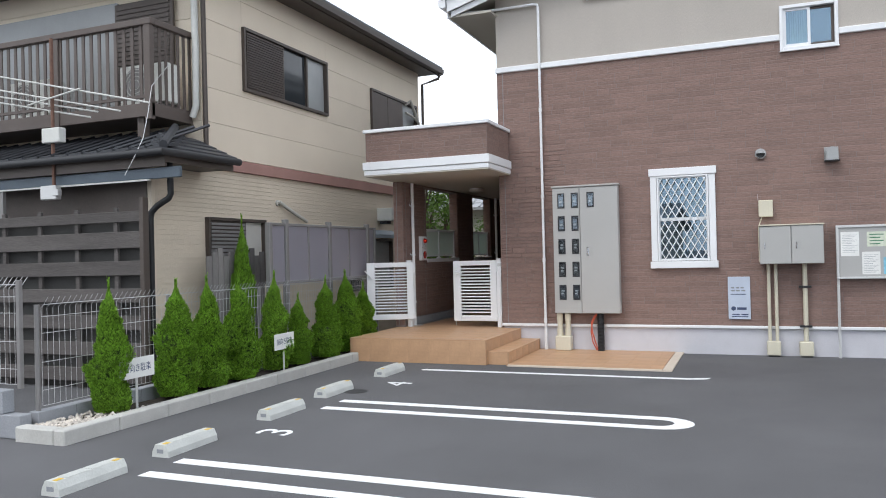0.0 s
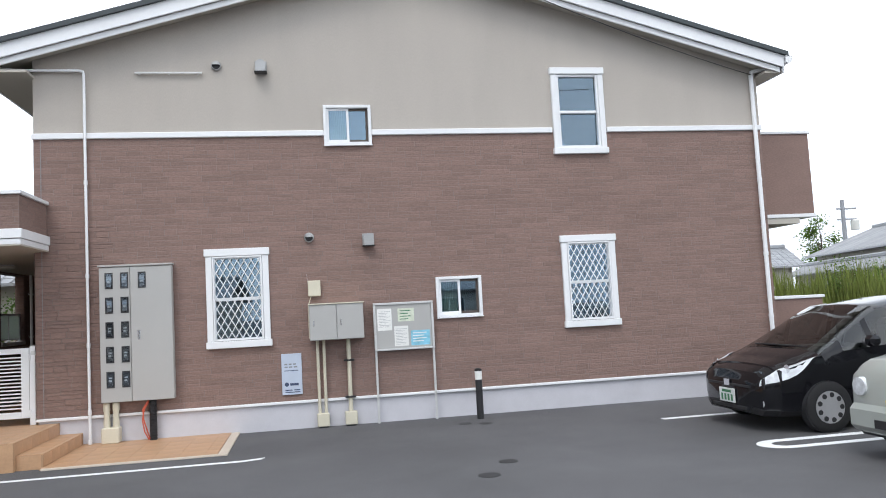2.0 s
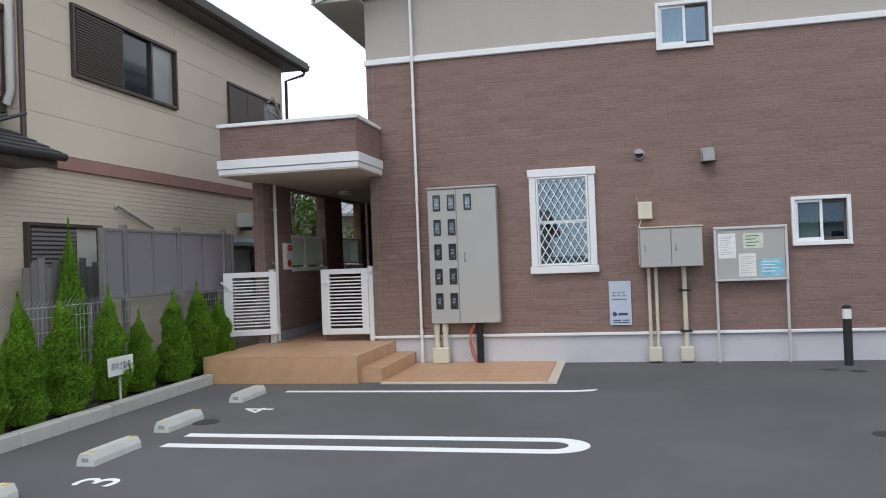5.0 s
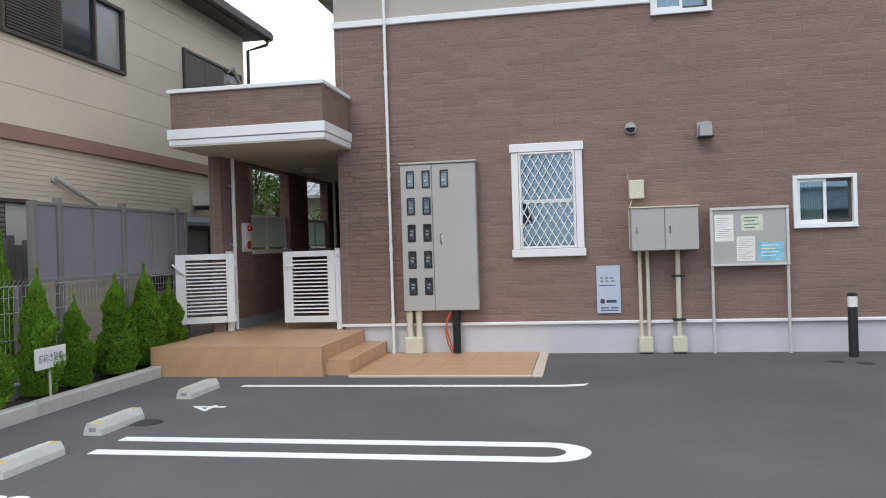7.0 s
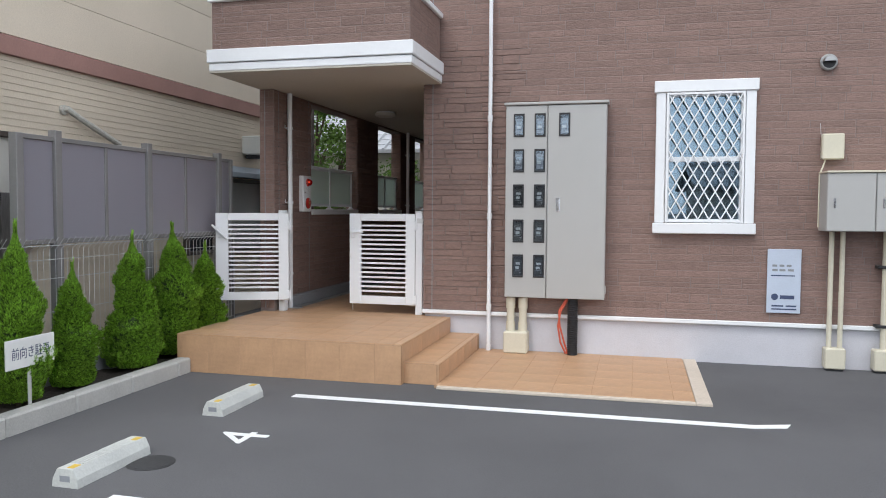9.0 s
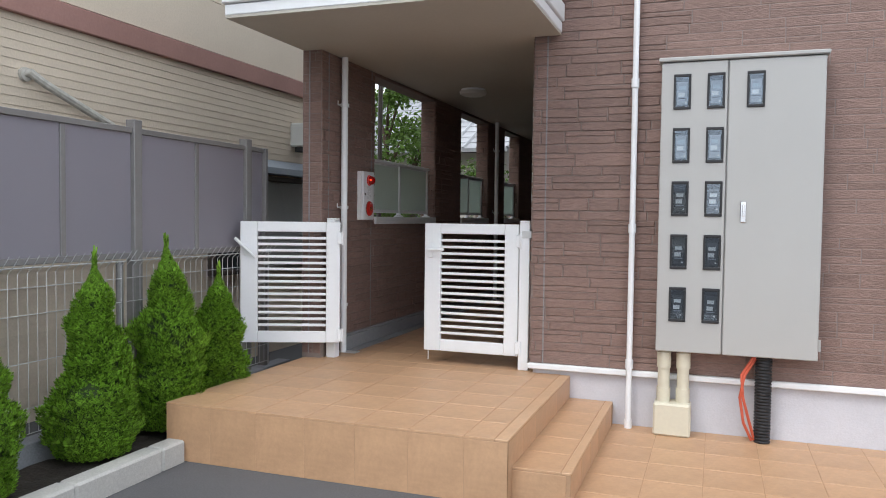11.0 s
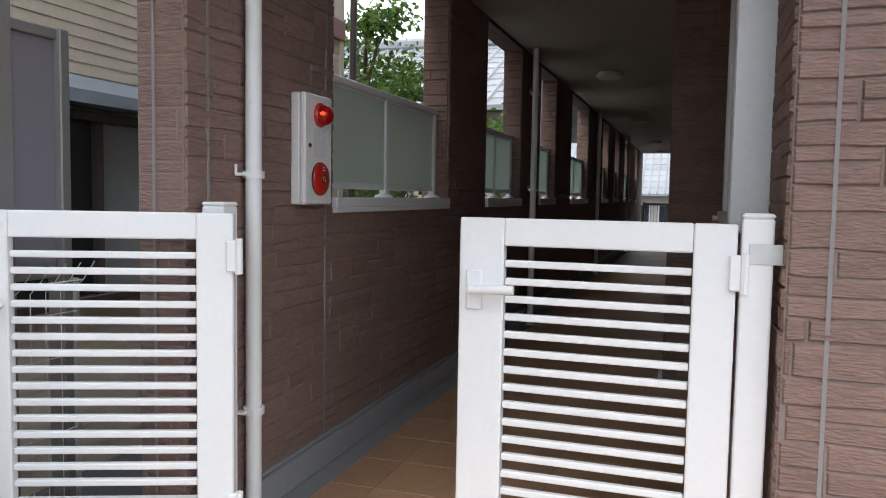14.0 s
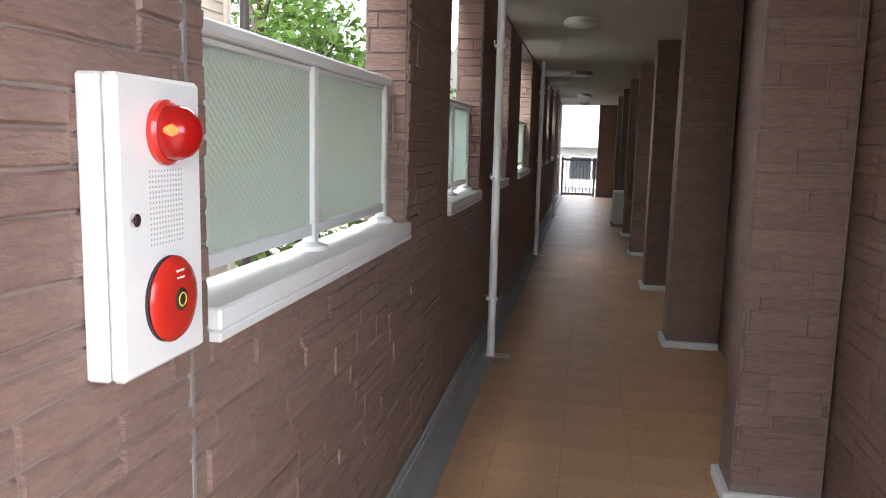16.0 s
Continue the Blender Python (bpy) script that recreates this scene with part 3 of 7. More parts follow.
# grey sealed seams between siding boards
SEAL = surface("grey_sealant", (0.25, 0.235, 0.235), 0.8, fine=(40.0, 0.05))
b = Build()
for y in (11.045, 11.815):
    b.box(WI + 0.001, WI + 0.0085, y - 0.005, y + 0.005, 0.46, HEAD - 0.003)
b.box(LEFT + 0.088, LEFT + 0.098, FACE - 0.0085, FACE - 0.001, 0.402, 4.22)
b.box(WO + 0.055, WO + 0.063, 10.9315, 10.939, 0.36, HEAD - 0.003)
solid("trim_seams", b, SEAL, "grey sealed seams in the brown siding", "trim", kind="structure")

# fins along the house wall
FX = -3.642
FINS = [13.65, 15.99, 18.09, 20.35, 22.37, 24.6, 26.8]
b = Build()
FIN_X = [-3.632] + [FX] * 6
for x, y in zip(FIN_X, FINS):
    b.box(x, LEFT - 0.018, y, y + 0.24, FLOOR + 0.001, HEAD - 0.001)
fins = solid("wall_fins", b, JOINT, "brown sided fin walls between the entrances", "wall", kind="structure")
for i, y in enumerate(FINS[:5]):
    clad(fins, "y", (y, -1), FIN_X[i], LEFT - 0.02, FLOOR + 0.08, HEAD - 0.002, near=(FX - 0.01, LEFT, 0.3, 2.7) if i == 0 else None, seed=20 + i)
    clad(fins, "x", (FIN_X[i], -1), y, y + 0.24, FLOOR + 0.08, HEAD - 0.002, seed=30 + i)
b = Build()
for x, y in zip(FIN_X, FINS):
    b.box(x - 0.03, LEFT - 0.018, y - 0.022, y + 0.26, FLOOR + 0.002, FLOOR + 0.05, 0.006)
b.box(LEFT - 0.03, LEFT - 0.001, 11.2, FINS[0] - 0.03, FLOOR + 0.002, FLOOR + 0.07, 0.005)
solid("baseboard_fins", b, WHITE, "pale grey flashing at the foot of the fins", "skirting", kind="structure")

# floor slab under the tiles, porch platform and step
PL, PR, PF = -5.02, -2.995, 9.37
b = Build().box(WO, LEFT + 0.02, 11.05, END, 0.0, FLOOR - 0.002).box(PL + 0.002, PR - 0.002, PF + 0.002, 11.045, 0.0, FLOOR - 0.002)
b.box(PR - 0.012, -2.702, PF + 0.082, FACE + 0.008, 0.0, 0.173).box(-2.72, -0.77, 9.362, FACE + 0.008, 0.0, 0.022)
floor = solid("floor", b, GROUT, "terracotta tiled porch, step, apron and walkway", "floor", kind="structure")

# ---- materials of the things ----
PAPER = surface("paper", (0.78, 0.78, 0.75), 0.8, fine=(30.0, 0.03), bump=(40.0, 0.02), vary=0.03)
PRINT = surface("grey_print", (0.25, 0.26, 0.28), 0.8)
BLUEPRINT = surface("blue_print", (0.22, 0.52, 0.66), 0.7, coarse=(8.0, 0.3))
GREENPRINT = surface("green_print", (0.62, 0.66, 0.54), 0.7, coarse=(12.0, 0.2))
BLUEGREY = surface("blue_grey_sign", (0.50, 0.56, 0.66), 0.6, fine=(40.0, 0.03))
NAVY = surface("navy_print", (0.05, 0.07, 0.14), 0.7)
GATEWHITE = surface("white_gate_paint", (0.82, 0.83, 0.84), 0.4, coarse=(2.0, 0.03), fine=(60.0, 0.02), bump=(80.0, 0.03))
ALARMBOX = surface("alarm_box_paint", (0.76, 0.76, 0.76), 0.45, coarse=(3.0, 0.03), fine=(200.0, 0.02), bump=(300.0, 0.05))
RED = surface("red_enamel", (0.50, 0.022, 0.014), 0.3, coarse=(6.0, 0.08), bump=(40.0, 0.0), coat=0.4)
REDLENS = glow("lit_red_lens", (0.26, 0.005, 0.005), 0.05)
LAMPON = glow("lit_bulb", (1.0, 0.07, 0.02), 0.8)
REDPIPE = surface("orange_conduit", (0.55, 0.10, 0.05), 0.5)
OPAL = surface("opal_cover", (0.60, 0.58, 0.53), 0.4, fine=(30.0, 0.02))
STOPC = surface("parking_stop_concrete", (0.55, 0.56, 0.53), 0.85, coarse=(5.0, 0.1), fine=(70.0, 0.1), bump=(90.0, 0.3))
YELLOW = surface("worn_yellow_reflector", (0.62, 0.42, 0.06), 0.5, fine=(30.0, 0.2))
IRON = surface("cast_iron", (0.05, 0.05, 0.052), 0.7, 0.3, fine=(60.0, 0.2), bump=(80.0, 0.4))
CARBLACK = surface("black_car_paint", (0.008, 0.008, 0.010), 0.07, 0.0, coarse=(2.0, 0.1), fine=(60.0, 0.0), bump=(40.0, 0.0), coat=0.0, spec=0.42)
CARGREY = surface("khaki_grey_car_paint", (0.36, 0.38, 0.35), 0.3, 0.0, coarse=(2.0, 0.05), fine=(60.0, 0.0), bump=(40.0, 0.0), coat=0.8)
CARGLASS = glass("car_glass", (0.45, 0.50, 0.48), 0.01, 1.75)
TYRE = surface("tyre_rubber", (0.013, 0.013, 0.014), 0.85, fine=(60.0, 0.2))
RIM = surface("silver_wheel_cover", (0.55, 0.55, 0.56), 0.35, 0.6, fine=(60.0, 0.04), bump=(40.0, 0.0))
CHROME = surface("chrome", (0.75, 0.75, 0.77), 0.12, 1.0, fine=(40.0, 0.0), coarse=(2.0, 0.0), bump=(40.0, 0.0))
LENS = surface("clear_headlamp", (0.66, 0.68, 0.70), 0.15, 0.1, coarse=(14.0, 0.3), fine=(60.0, 0.0), bump=(30.0, 0.2), coat=0.8)
PLATE = surface("number_plate", (0.72, 0.74, 0.72), 0.6)
PLATEY = surface("yellow_plate", (0.72, 0.50, 0.05), 0.6)
GREENBAR = surface("green_bars", (0.06, 0.20, 0.10), 0.7)
PIPEWRAP = surface("pipe_wrap", (0.50, 0.48, 0.43), 0.8, fine=(20.0, 0.2), bump=(30.0, 0.6))
ACWHITE = surface("outdoor_unit_paint", (0.62, 0.62, 0.58), 0.5, coarse=(3.0, 0.06), fine=(40.0, 0.04))
WOODBROWN = surface("dark_brown_rail", (0.105, 0.083, 0.072), 0.6, coarse=(3.0, 0.12), fine=(40.0, 0.1), vary=0.08)
FARWALL = surface("far_house_wall", (0.50, 0.47, 0.42), 0.9, coarse=(1.0, 0.08), fine=(30.0, 0.06))
FARTILE = surface("grey_roof_tile", (0.31, 0.32, 0.335), 0.5, coarse=(1.5, 0.12), fine=(20.0, 0.12), island=0.12)
BROAD = leaf_surface("broad_leaf", (0.10, 0.175, 0.035), 0.5)
GRASS = leaf_surface("tall_grass", (0.20, 0.24, 0.06), 0.4)
SHADEGLASS = surface("window_dark", (0.03, 0.035, 0.04), 0.08, fine=(40.0, 0.0), bump=(40.0, 0.0))


# ---- windows of the gable wall ----
def lattice(win, x0, x1, z0, z1, y):
    """Crossed bars, cut at the frame."""
    k = 1.72
    w, h = x1 - x0, z1 - z0
    step = 0.098
    for s in (1, -1):
        n = int((w + h / k) / step) + 1
        for i in range(1, n):
            c = i * step
            u0, u1 = max(0.0, c - h / k), min(w, c)
            if u1 - u0 < 0.02:
                continue
            va, vb = k * (c - u0), k * (c - u1)
            pa, pb = (u0, va), (u1, vb)
            if s < 0:
                pa, pb = (w - pa[0], pa[1]), (w - pb[0], pb[1])
            part("lattice_bar", Build().tube([(x0 + pa[0], y + 0.004 * s, z0 + pa[1]), (x0 + pb[0], y + 0.004 * s, z0 + pb[1])], 0.0065, 5), GATEWHITE, win)


def hung_window(name, x0, x1, z0, z1, barred, label):
    """A trimmed double-hung window; x and z are the outer edges of its white surround."""
    win = thing(name, (0, 0, 0), label, "window", kind="structure")
    y = FACE - 0.012
    part("head_trim", Build().box(x0, x1, y - 0.052, y + 0.02, z1 - 0.105, z1, 0.006), WHITE, win)
    part("window_sill", Build().box(x0, x1, y - 0.056, y + 0.02, z0, z0 + 0.098, 0.006), WHITE, win)
    part("side_trim", Build().box(x0 + 0.018, x0 + 0.105, y - 0.035, y + 0.02, z0 + 0.1, z1 - 0.107, 0.005), WHITE, win)
    part("side_trim", Build().box(x1 - 0.105, x1 - 0.018, y - 0.035, y + 0.02, z0 + 0.1, z1 - 0.107, 0.005), WHITE, win)
    a, c, d, e = x0 + 0.107, x1 - 0.107, z0 + 0.1, z1 - 0.107
    f = Build()
    for r in ((a, a + 0.035, d, e), (c - 0.035, c, d, e), (a + 0.036, c - 0.036, d, d + 0.035), (a + 0.036, c - 0.036, e - 0.035, e)):
        f.box(r[0], r[1], y - 0.02, y + 0.08, r[2], r[3], 0.004)
    part("window_frame", f, WHITE, win)
    m = d + (e - d) * 0.49
    part("meeting_rail", Build().box(a + 0.036, c - 0.036, y + 0.0, y + 0.05, m - 0.022, m + 0.022, 0.004), WHITE, win)
    for zz0, zz1, yy in ((d + 0.036, m - 0.023, y + 0.045), (m + 0.023, e - 0.036, y + 0.025)):
        p = part("pane", Build().box(a + 0.037, c - 0.037, yy, yy + 0.006, zz0, zz1), GLASS, win)
        p.visible_shadow = False
    if barred:
        g = Build()
        for r in ((a + 0.004, a + 0.024, d + 0.004, e - 0.004), (c - 0.024, c - 0.004, d + 0.004, e - 0.004), (a + 0.025, c - 0.025, d + 0.004, d + 0.024), (a + 0.025, c - 0.025, e - 0.024, e - 0.004)):
            g.box(r[0], r[1], y - 0.05, y - 0.028, r[2], r[3], 0.003)
        part("grille_frame", g, GATEWHITE, win)
        lattice(win, a + 0.014, c - 0.014, d + 0.014, e - 0.014, y - 0.039)
    return win


def sliding_window(name, x0, x1, z0, z1, label):
    win = thing(name, (0, 0, 0), label, "window", kind="structure")
    y = FACE - 0.012
    f = Build()
    for r in ((x0, x0 + 0.045, z0, z1), (x1 - 0.045, x1, z0, z1), (x0 + 0.046, x1 - 0.046, z0, z0 + 0.04), (x0 + 0.046, x1 - 0.046, z1 - 0.045, z1)):
        f.box(r[0], r[1], y - 0.03, y + 0.09, r[2], r[3], 0.005)
    part("window_frame", f, WHITE, win)
    part("window_sill", Build().box(x0 - 0.006, x1 + 0.006, y - 0.042, y - 0.0, z0 - 0.018, z0 - 0.001, 0.004), WHITE, win)
    m = (x0 + x1) / 2
    for i, (a, c) in enumerate(((x0 + 0.046, m + 0.022), (m - 0.018, x1 - 0.046))):
        yy = y + 0.0 + 0.03 * i
        s = Build()
        for r in ((a, a + 0.035, z0 + 0.041, z1 - 0.046), (c - 0.035, c, z0 + 0.041, z1 - 0.046), (a + 0.036, c - 0.036, z0 + 0.041, z0 + 0.08), (a + 0.036, c - 0.036, z1 - 0.08, z1 - 0.046)):
            s.box(r[0], r[1], yy, yy + 0.025, r[2], r[3], 0.003)
        sash = part("sash", s, WHITE if i == 0 else BRONZE, win)
        p = part("pane", Build().box(a + 0.036, c - 0.036, yy + 0.01, yy + 0.015, z0 + 0.081, z1 - 0.081), GLASS, sash)
        p.visible_shadow = False
    return win


hung_window("window_1", -1.05, -0.145, 1.20, 2.605, True, "white-trimmed window behind a white diamond lattice")
hung_window("window_2", 4.212, 5.118, 1.20, 2.61, True, "white-trimmed window behind a white diamond lattice")
hung_window("window_3", 4.217, 5.109, 3.88, 5.25, False, "white-trimmed double-hung upper window")
sliding_window("window_4", 2.25, 2.945, 1.465, 2.065, "small white sliding window with green curtain")
sliding_window("window_5", 0.701, 1.405, 4.082, 4.68, "small white sliding window in the upper storey")
for x0, x1, z0, z1, nm in ((2.30, 2.60, 1.49, 2.04, "curtain"), (0.75, 1.06, 4.11, 4.65, "curtain")):
    c = Build()
    n = 22
    for i in range(n):
        u0, u1 = x0 + (x1 - x0) * i / n, x0 + (x1 - x0) * (i + 1) / n
        c.prism([(u0, FACE + 0.12 + 0.015 * (i % 2)), (u1, FACE + 0.12 + 0.015 * ((i + 1) % 2)), (u1, FACE + 0.126 + 0.015 * ((i + 1) % 2)), (u0, FACE + 0.126 + 0.015 * (i % 2))], 2, z0, z1)
    solid(nm, c, CURTAIN, "pleated green curtain hanging behind a small window", "curtain")

# ---- pipes and vents on the gable wall ----
def clip(b, x, y, z, r):
    b.box(x - r - 0.012, x + r + 0.012, y - 0.012, y + r + 0.03, z - 0.012, z + 0.012, 0.003)
    return b


def downpipe(name, pts, r, clips, label):
    t = thing(name, (0, 0, 0), label, "downpipe")
    part("pipe", Build().tube(pts, r, 14), WHITE, t, smooth=True)
    for z in clips:
        x, y = pts[-1][0], pts[-1][1]
        part("socket", Build().tube([(x, y, z - 0.03), (x, y, z + 0.03)], r + 0.006, 14), WHITE, t, smooth=True)
        part("bracket", Build().box(x - 0.012, x + 0.012, y + r, y + r + 0.02, z - 0.008, z + 0.008, 0.002), WHITE, t)
    return t


Yp = FACE - 0.062
downpipe("downpipe", [(-3.97, 10.75, 5.21), (-3.9, 10.8, 5.185), (-3.4, Yp, 5.185), (-2.66, Yp, 5.185), (-2.60, Yp, 5.17), (-2.592, Yp, 5.12), (-2.592, Yp, 0.03)], 0.0195, (3.6, 2.3, 1.35, 0.45, 0.05), "white round downpipe down the gable wall to the apron")
downpipe("downpipe", [(8.11, 10.75, 5.24), (8.05, 10.8, 5.2), (7.72, Yp, 5.19), (7.66, Yp, 5.17), (7.645, Yp, 5.12), (7.645, Yp, 0.01)], 0.034, (3.4, 2.2, 1.2, 0.4), "white round downpipe at the far corner of the gable wall")


VENTSTEEL = surface("dull_vent_steel", (0.36, 0.36, 0.355), 0.4, 0.6, fine=(40.0, 0.06))


def round_vent(x, z):
    t = thing("wall_vent", (x, FACE - 0.012, z), "small round grey vent cap on the siding", "vent", "wall vents")
    part("collar", Build().lathe([(0.072, 0.0), (0.072, -0.02), (0.06, -0.03)], axis=1, seg=20), VENTSTEEL, t, smooth=True)
    h = Build()
    for i in range(7):
        a0, a1 = math.pi * i / 7, math.pi * (i + 1) / 7
        h.face((0.058 * math.cos(a0), -0.031, 0.058 * math.sin(a0)), (0.058 * math.cos(a1), -0.031, 0.058 * math.sin(a1)), (0.05 * math.cos(a1), -0.085, 0.05 * math.sin(a1)), (0.05 * math.cos(a0), -0.085, 0.05 * math.sin(a0)))
        h.face((0, -0.09, 0.0), (0.05 * math.cos(a0), -0.085, 0.05 * math.sin(a0)), (0.05 * math.cos(a1), -0.085, 0.05 * math.sin(a1)))
    part("hood", h, VENTSTEEL, t, smooth=True)
    part("mouth", Build().lathe([(0.055, -0.03), (0.0501, -0.032)], axis=1, seg=20), BLACK, t)


def hood_vent(x, z):
    t = thing("hood_vent", (x, FACE - 0.012, z), "grey metal range hood vent on the siding", "vent", "wall vents")
    part("back_plate", Build().box(-0.085, 0.085, -0.012, 0.0, -0.095, 0.10, 0.004), VENTSTEEL, t)
    prof = [(-0.07, -0.08)] + [(0.07 * math.cos(math.pi - i * math.pi / 12), 0.02 + 0.07 * math.sin(i * math.pi / 12)) for i in range(13)] + [(0.07, -0.08)]
    part("hood", Build().prism(prof, 1, -0.15, -0.012), VENTSTEEL, t, smooth=True)
    part("rim", Build().box(-0.09, 0.09, -0.155, -0.013, -0.096, -0.081, 0.004), BLACK, t)


for x, z in ((0.425, 2.725), (-0.80, 5.27)):
    round_vent(x, z)
for x, z in ((1.28, 2.655), (-0.17, 5.24)):
    hood_vent(x, z)
t = thing("wall_rail", (-1.46, FACE - 0.005, 5.16), "thin grey metal rail on the gable", "rail")
part("rail", Build().box(-0.46, 0.46, -0.05, -0.02, -0.014, 0.014, 0.004), ALU, t)
for x in (-0.4, 0.0, 0.4):
    part("bracket", Build().box(x - 0.015, x + 0.015, -0.02, 0.006, -0.02, 0.02, 0.003), ALU, t)

# ---- meter cabinet ----
mc = thing("meter_cabinet", (-1.947, 10.868, 0.569), "tall light grey electric meter cabinet on the siding", "cabinet")
part("body", Build().box(-0.472, 0.472, 0.02, 0.15, 0.0, 1.835, 0.006), CABINET, mc)
part("rain_cap", Build().box(-0.49, 0.49, -0.02, 0.155, 1.836, 1.862, 0.006), CABINET, mc)
part("left_door", Build().box(-0.472, -0.078, -0.004, 0.019, 0.0, 1.83, 0.005), CABINET, mc)
right_door = part("right_door", Build().box(-0.070, 0.472, -0.004, 0.019, 0.0, 1.83, 0.005), CABINET, mc)
part("handle", Build().box(-0.018, 0.018, -0.014, -0.0045, 0.0, 0.13, 0.005).box(-0.007, 0.007, -0.024, -0.015, 0.035, 0.11, 0.003), CHROME, right_door, "chrome latch handle").location = (0.03, 0, 0.83)
part("hinge", Build().tube([(0.478, 0.0, 0.06), (0.478, 0.0, 0.13)], 0.008, 8), CABINET, mc)
METERGLASS = glass("meter_glass", (0.8, 0.82, 0.84), 0.03, 1.9, (0.8, 0.9, 1.0))
# Pale tone carries the sky's reflection on upper meters; plain print bars below.
METERPALE = surface("meter_sheen_and_print", (0.34, 0.36, 0.38), 0.45, fine=(30.0, 0.1))
METERBLUE = surface("meter_display", (0.42, 0.50, 0.55), 0.3, fine=(30.0, 0.05))
METERGREY = surface("meter_body", (0.07, 0.07, 0.073), 0.5, fine=(30.0, 0.2))
cols = [(-0.385, (1.645, 1.31, 0.975, 0.64, 0.305)), (-0.185, (1.645, 1.31, 0.975, 0.64, 0.305)), (0.045, (1.645,))]
for cx, zs in cols:
    for z in zs:
        w = part("meter_window", Build().box(-0.052, 0.052, -0.013, -0.0042, -0.11, -0.092, 0.003).box(-0.052, 0.052, -0.013, -0.0042, 0.092, 0.11, 0.003).box(-0.052, -0.038, -0.013, -0.0042, -0.0915, 0.0915, 0.003).box(0.038, 0.052, -0.013, -0.0042, -0.0915, 0.0915, 0.003), BLACK, mc, "black framed meter window")
        w.location = (cx + 0.04, 0, z + 0.0)
        p = part("pane", Build().box(-0.038, 0.038, -0.0095, -0.0075, -0.092, 0.092), METERGLASS, w)
        p.visible_shadow = False
        part("meter_well", Build().box(-0.0375, 0.0375, -0.0055, -0.0042, -0.0915, 0.0915), BLACK, w)
        # Upper rows: paler meters, with the sky's reflection painted into their tone.
        sky_row = z > 1.2
        part("meter", Build().box(-0.031, 0.031, -0.0068, -0.0057, -0.08, 0.062, 0.0005), METERPALE if sky_row else METERGREY, w)
        part("display", Build().box(-0.021, 0.021, -0.0073, -0.0069, 0.012, 0.034), METERBLUE if sky_row else PAPER, w)
        part("meter_label", Build().box(-0.024, 0.014, -0.0073, -0.0069, -0.03, -0.004), PAPER, w)
        part("print_bar", Build().box(-0.024, 0.024, -0.0073, -0.0069, -0.044, -0.038), METERGREY if sky_row else METERPALE, w)
        part("seal", Build().lathe([(0.0045, -0.0078), (0.004, -0.0069)], at=(0.022, 0, -0.066), axis=1, seg=8), ALU, w)
leg = thing("conduit_box", (-2.30, 10.88, 0.024), "cream conduit pair and junction box on the apron", "conduit")
part("junction_box", Build().box(-0.125, 0.105, -0.03, 0.14, 0.0, 0.21, 0.012), CREAM, leg)
for x in (-0.068, 0.052):
    part("pipe", Build().tube([(x, 0.06, 0.21), (x, 0.06, 0.54)], 0.038, 14), CREAM, leg, smooth=True)
    part("collar", Build().tube([(x, 0.06, 0.21), (x, 0.06, 0.30)], 0.044, 14), CREAM, leg, smooth=True)
    part("collar", Build().tube([(x, 0.06, 0.43), (x, 0.06, 0.53)], 0.045, 14), CREAM, leg, smooth=True)
t = thing("cable_sleeve", (-1.77, 10.94, 0.024), "black corrugated cable sleeve below the meter cabinet", "cable sleeve")
b = Build()
prof = []
for i in range(27):
    prof += [(0.044, i * 0.02), (0.051, i * 0.02 + 0.006), (0.051, i * 0.02 + 0.012), (0.044, i * 0.02 + 0.018)]
part("sleeve", Build().lathe(prof, seg=14), BLACK, t, smooth=True)
t = thing("red_conduit", (-1.86, 10.93, 0.024), "loose orange-red flexible conduits below the cabinet", "conduit")
for o in (0.0, 0.018):
    part("tube", Build().tube([(0.05 - o, 0.0, 0.54), (-0.02 - o, -0.02, 0.42), (-0.045 + o, -0.03, 0.28), (-0.02 + 2 * o, -0.02, 0.12), (0.03 + o, 0.0, 0.01)], 0.009, 8), REDPIPE, t, smooth=True)

# ---- telecom box, junction box, sign ----
eb = thing("utility_box", (0.762, 10.72, 1.24), "grey two-door utility box on conduits at the wall", "cabinet")
part("body", Build().box(-0.38, 0.38, 0.018, 0.30, 0.0, 0.5, 0.005), CABINET, eb)
part("rain_cap", Build().box(-0.39, 0.39, -0.018, 0.30, 0.501, 0.518, 0.004), CREAM, eb)
for x0, x1, hx in ((-0.378, -0.004, -0.32), (0.004, 0.378, 0.06)):
    d = part("door", Build().box(x0, x1, -0.003, 0.017, 0.004, 0.497, 0.004), CABINET, eb)
    part("handle", Build().box(-0.009, 0.009, -0.012, -0.0035, 0.0, 0.085, 0.003), CHROME, d, "small chrome latch").location = (hx, 0, 0.2)
for x, n in ((-0.235, 2), (0.16, 1)):
    c = thing("conduit", (0.762 + x, 10.9, 0.0), "cream conduit pipes with junction box at the wall foot", "conduit", "conduits below the utility box")
    part("junction_box", Build().box(-0.085, 0.085, 0.0, 0.12, 0.02, 0.205, 0.01), CREAM, c)
    part("foot", Build().box(-0.07, 0.07, 0.02, 0.12, 0.0, 0.019), BLACK, c)
    for k in range(n):
        xx = (k - (n - 1) / 2) * 0.09
        part("pipe", Build().tube([(xx, 0.06, 0.2), (xx, 0.06, 1.235)], 0.022 if n == 2 else 0.03, 12), CREAM, c, smooth=True)
    if n == 1:
        for z in (0.41, 0.93):
            part("clamp", Build().box(-0.075, 0.075, 0.02, 0.115, z - 0.013, z + 0.013, 0.004), BLACK, c)
jb = thing("junction_box", (0.47, FACE - 0.012, 1.87), "small cream junction box with cable on the siding", "junction box")
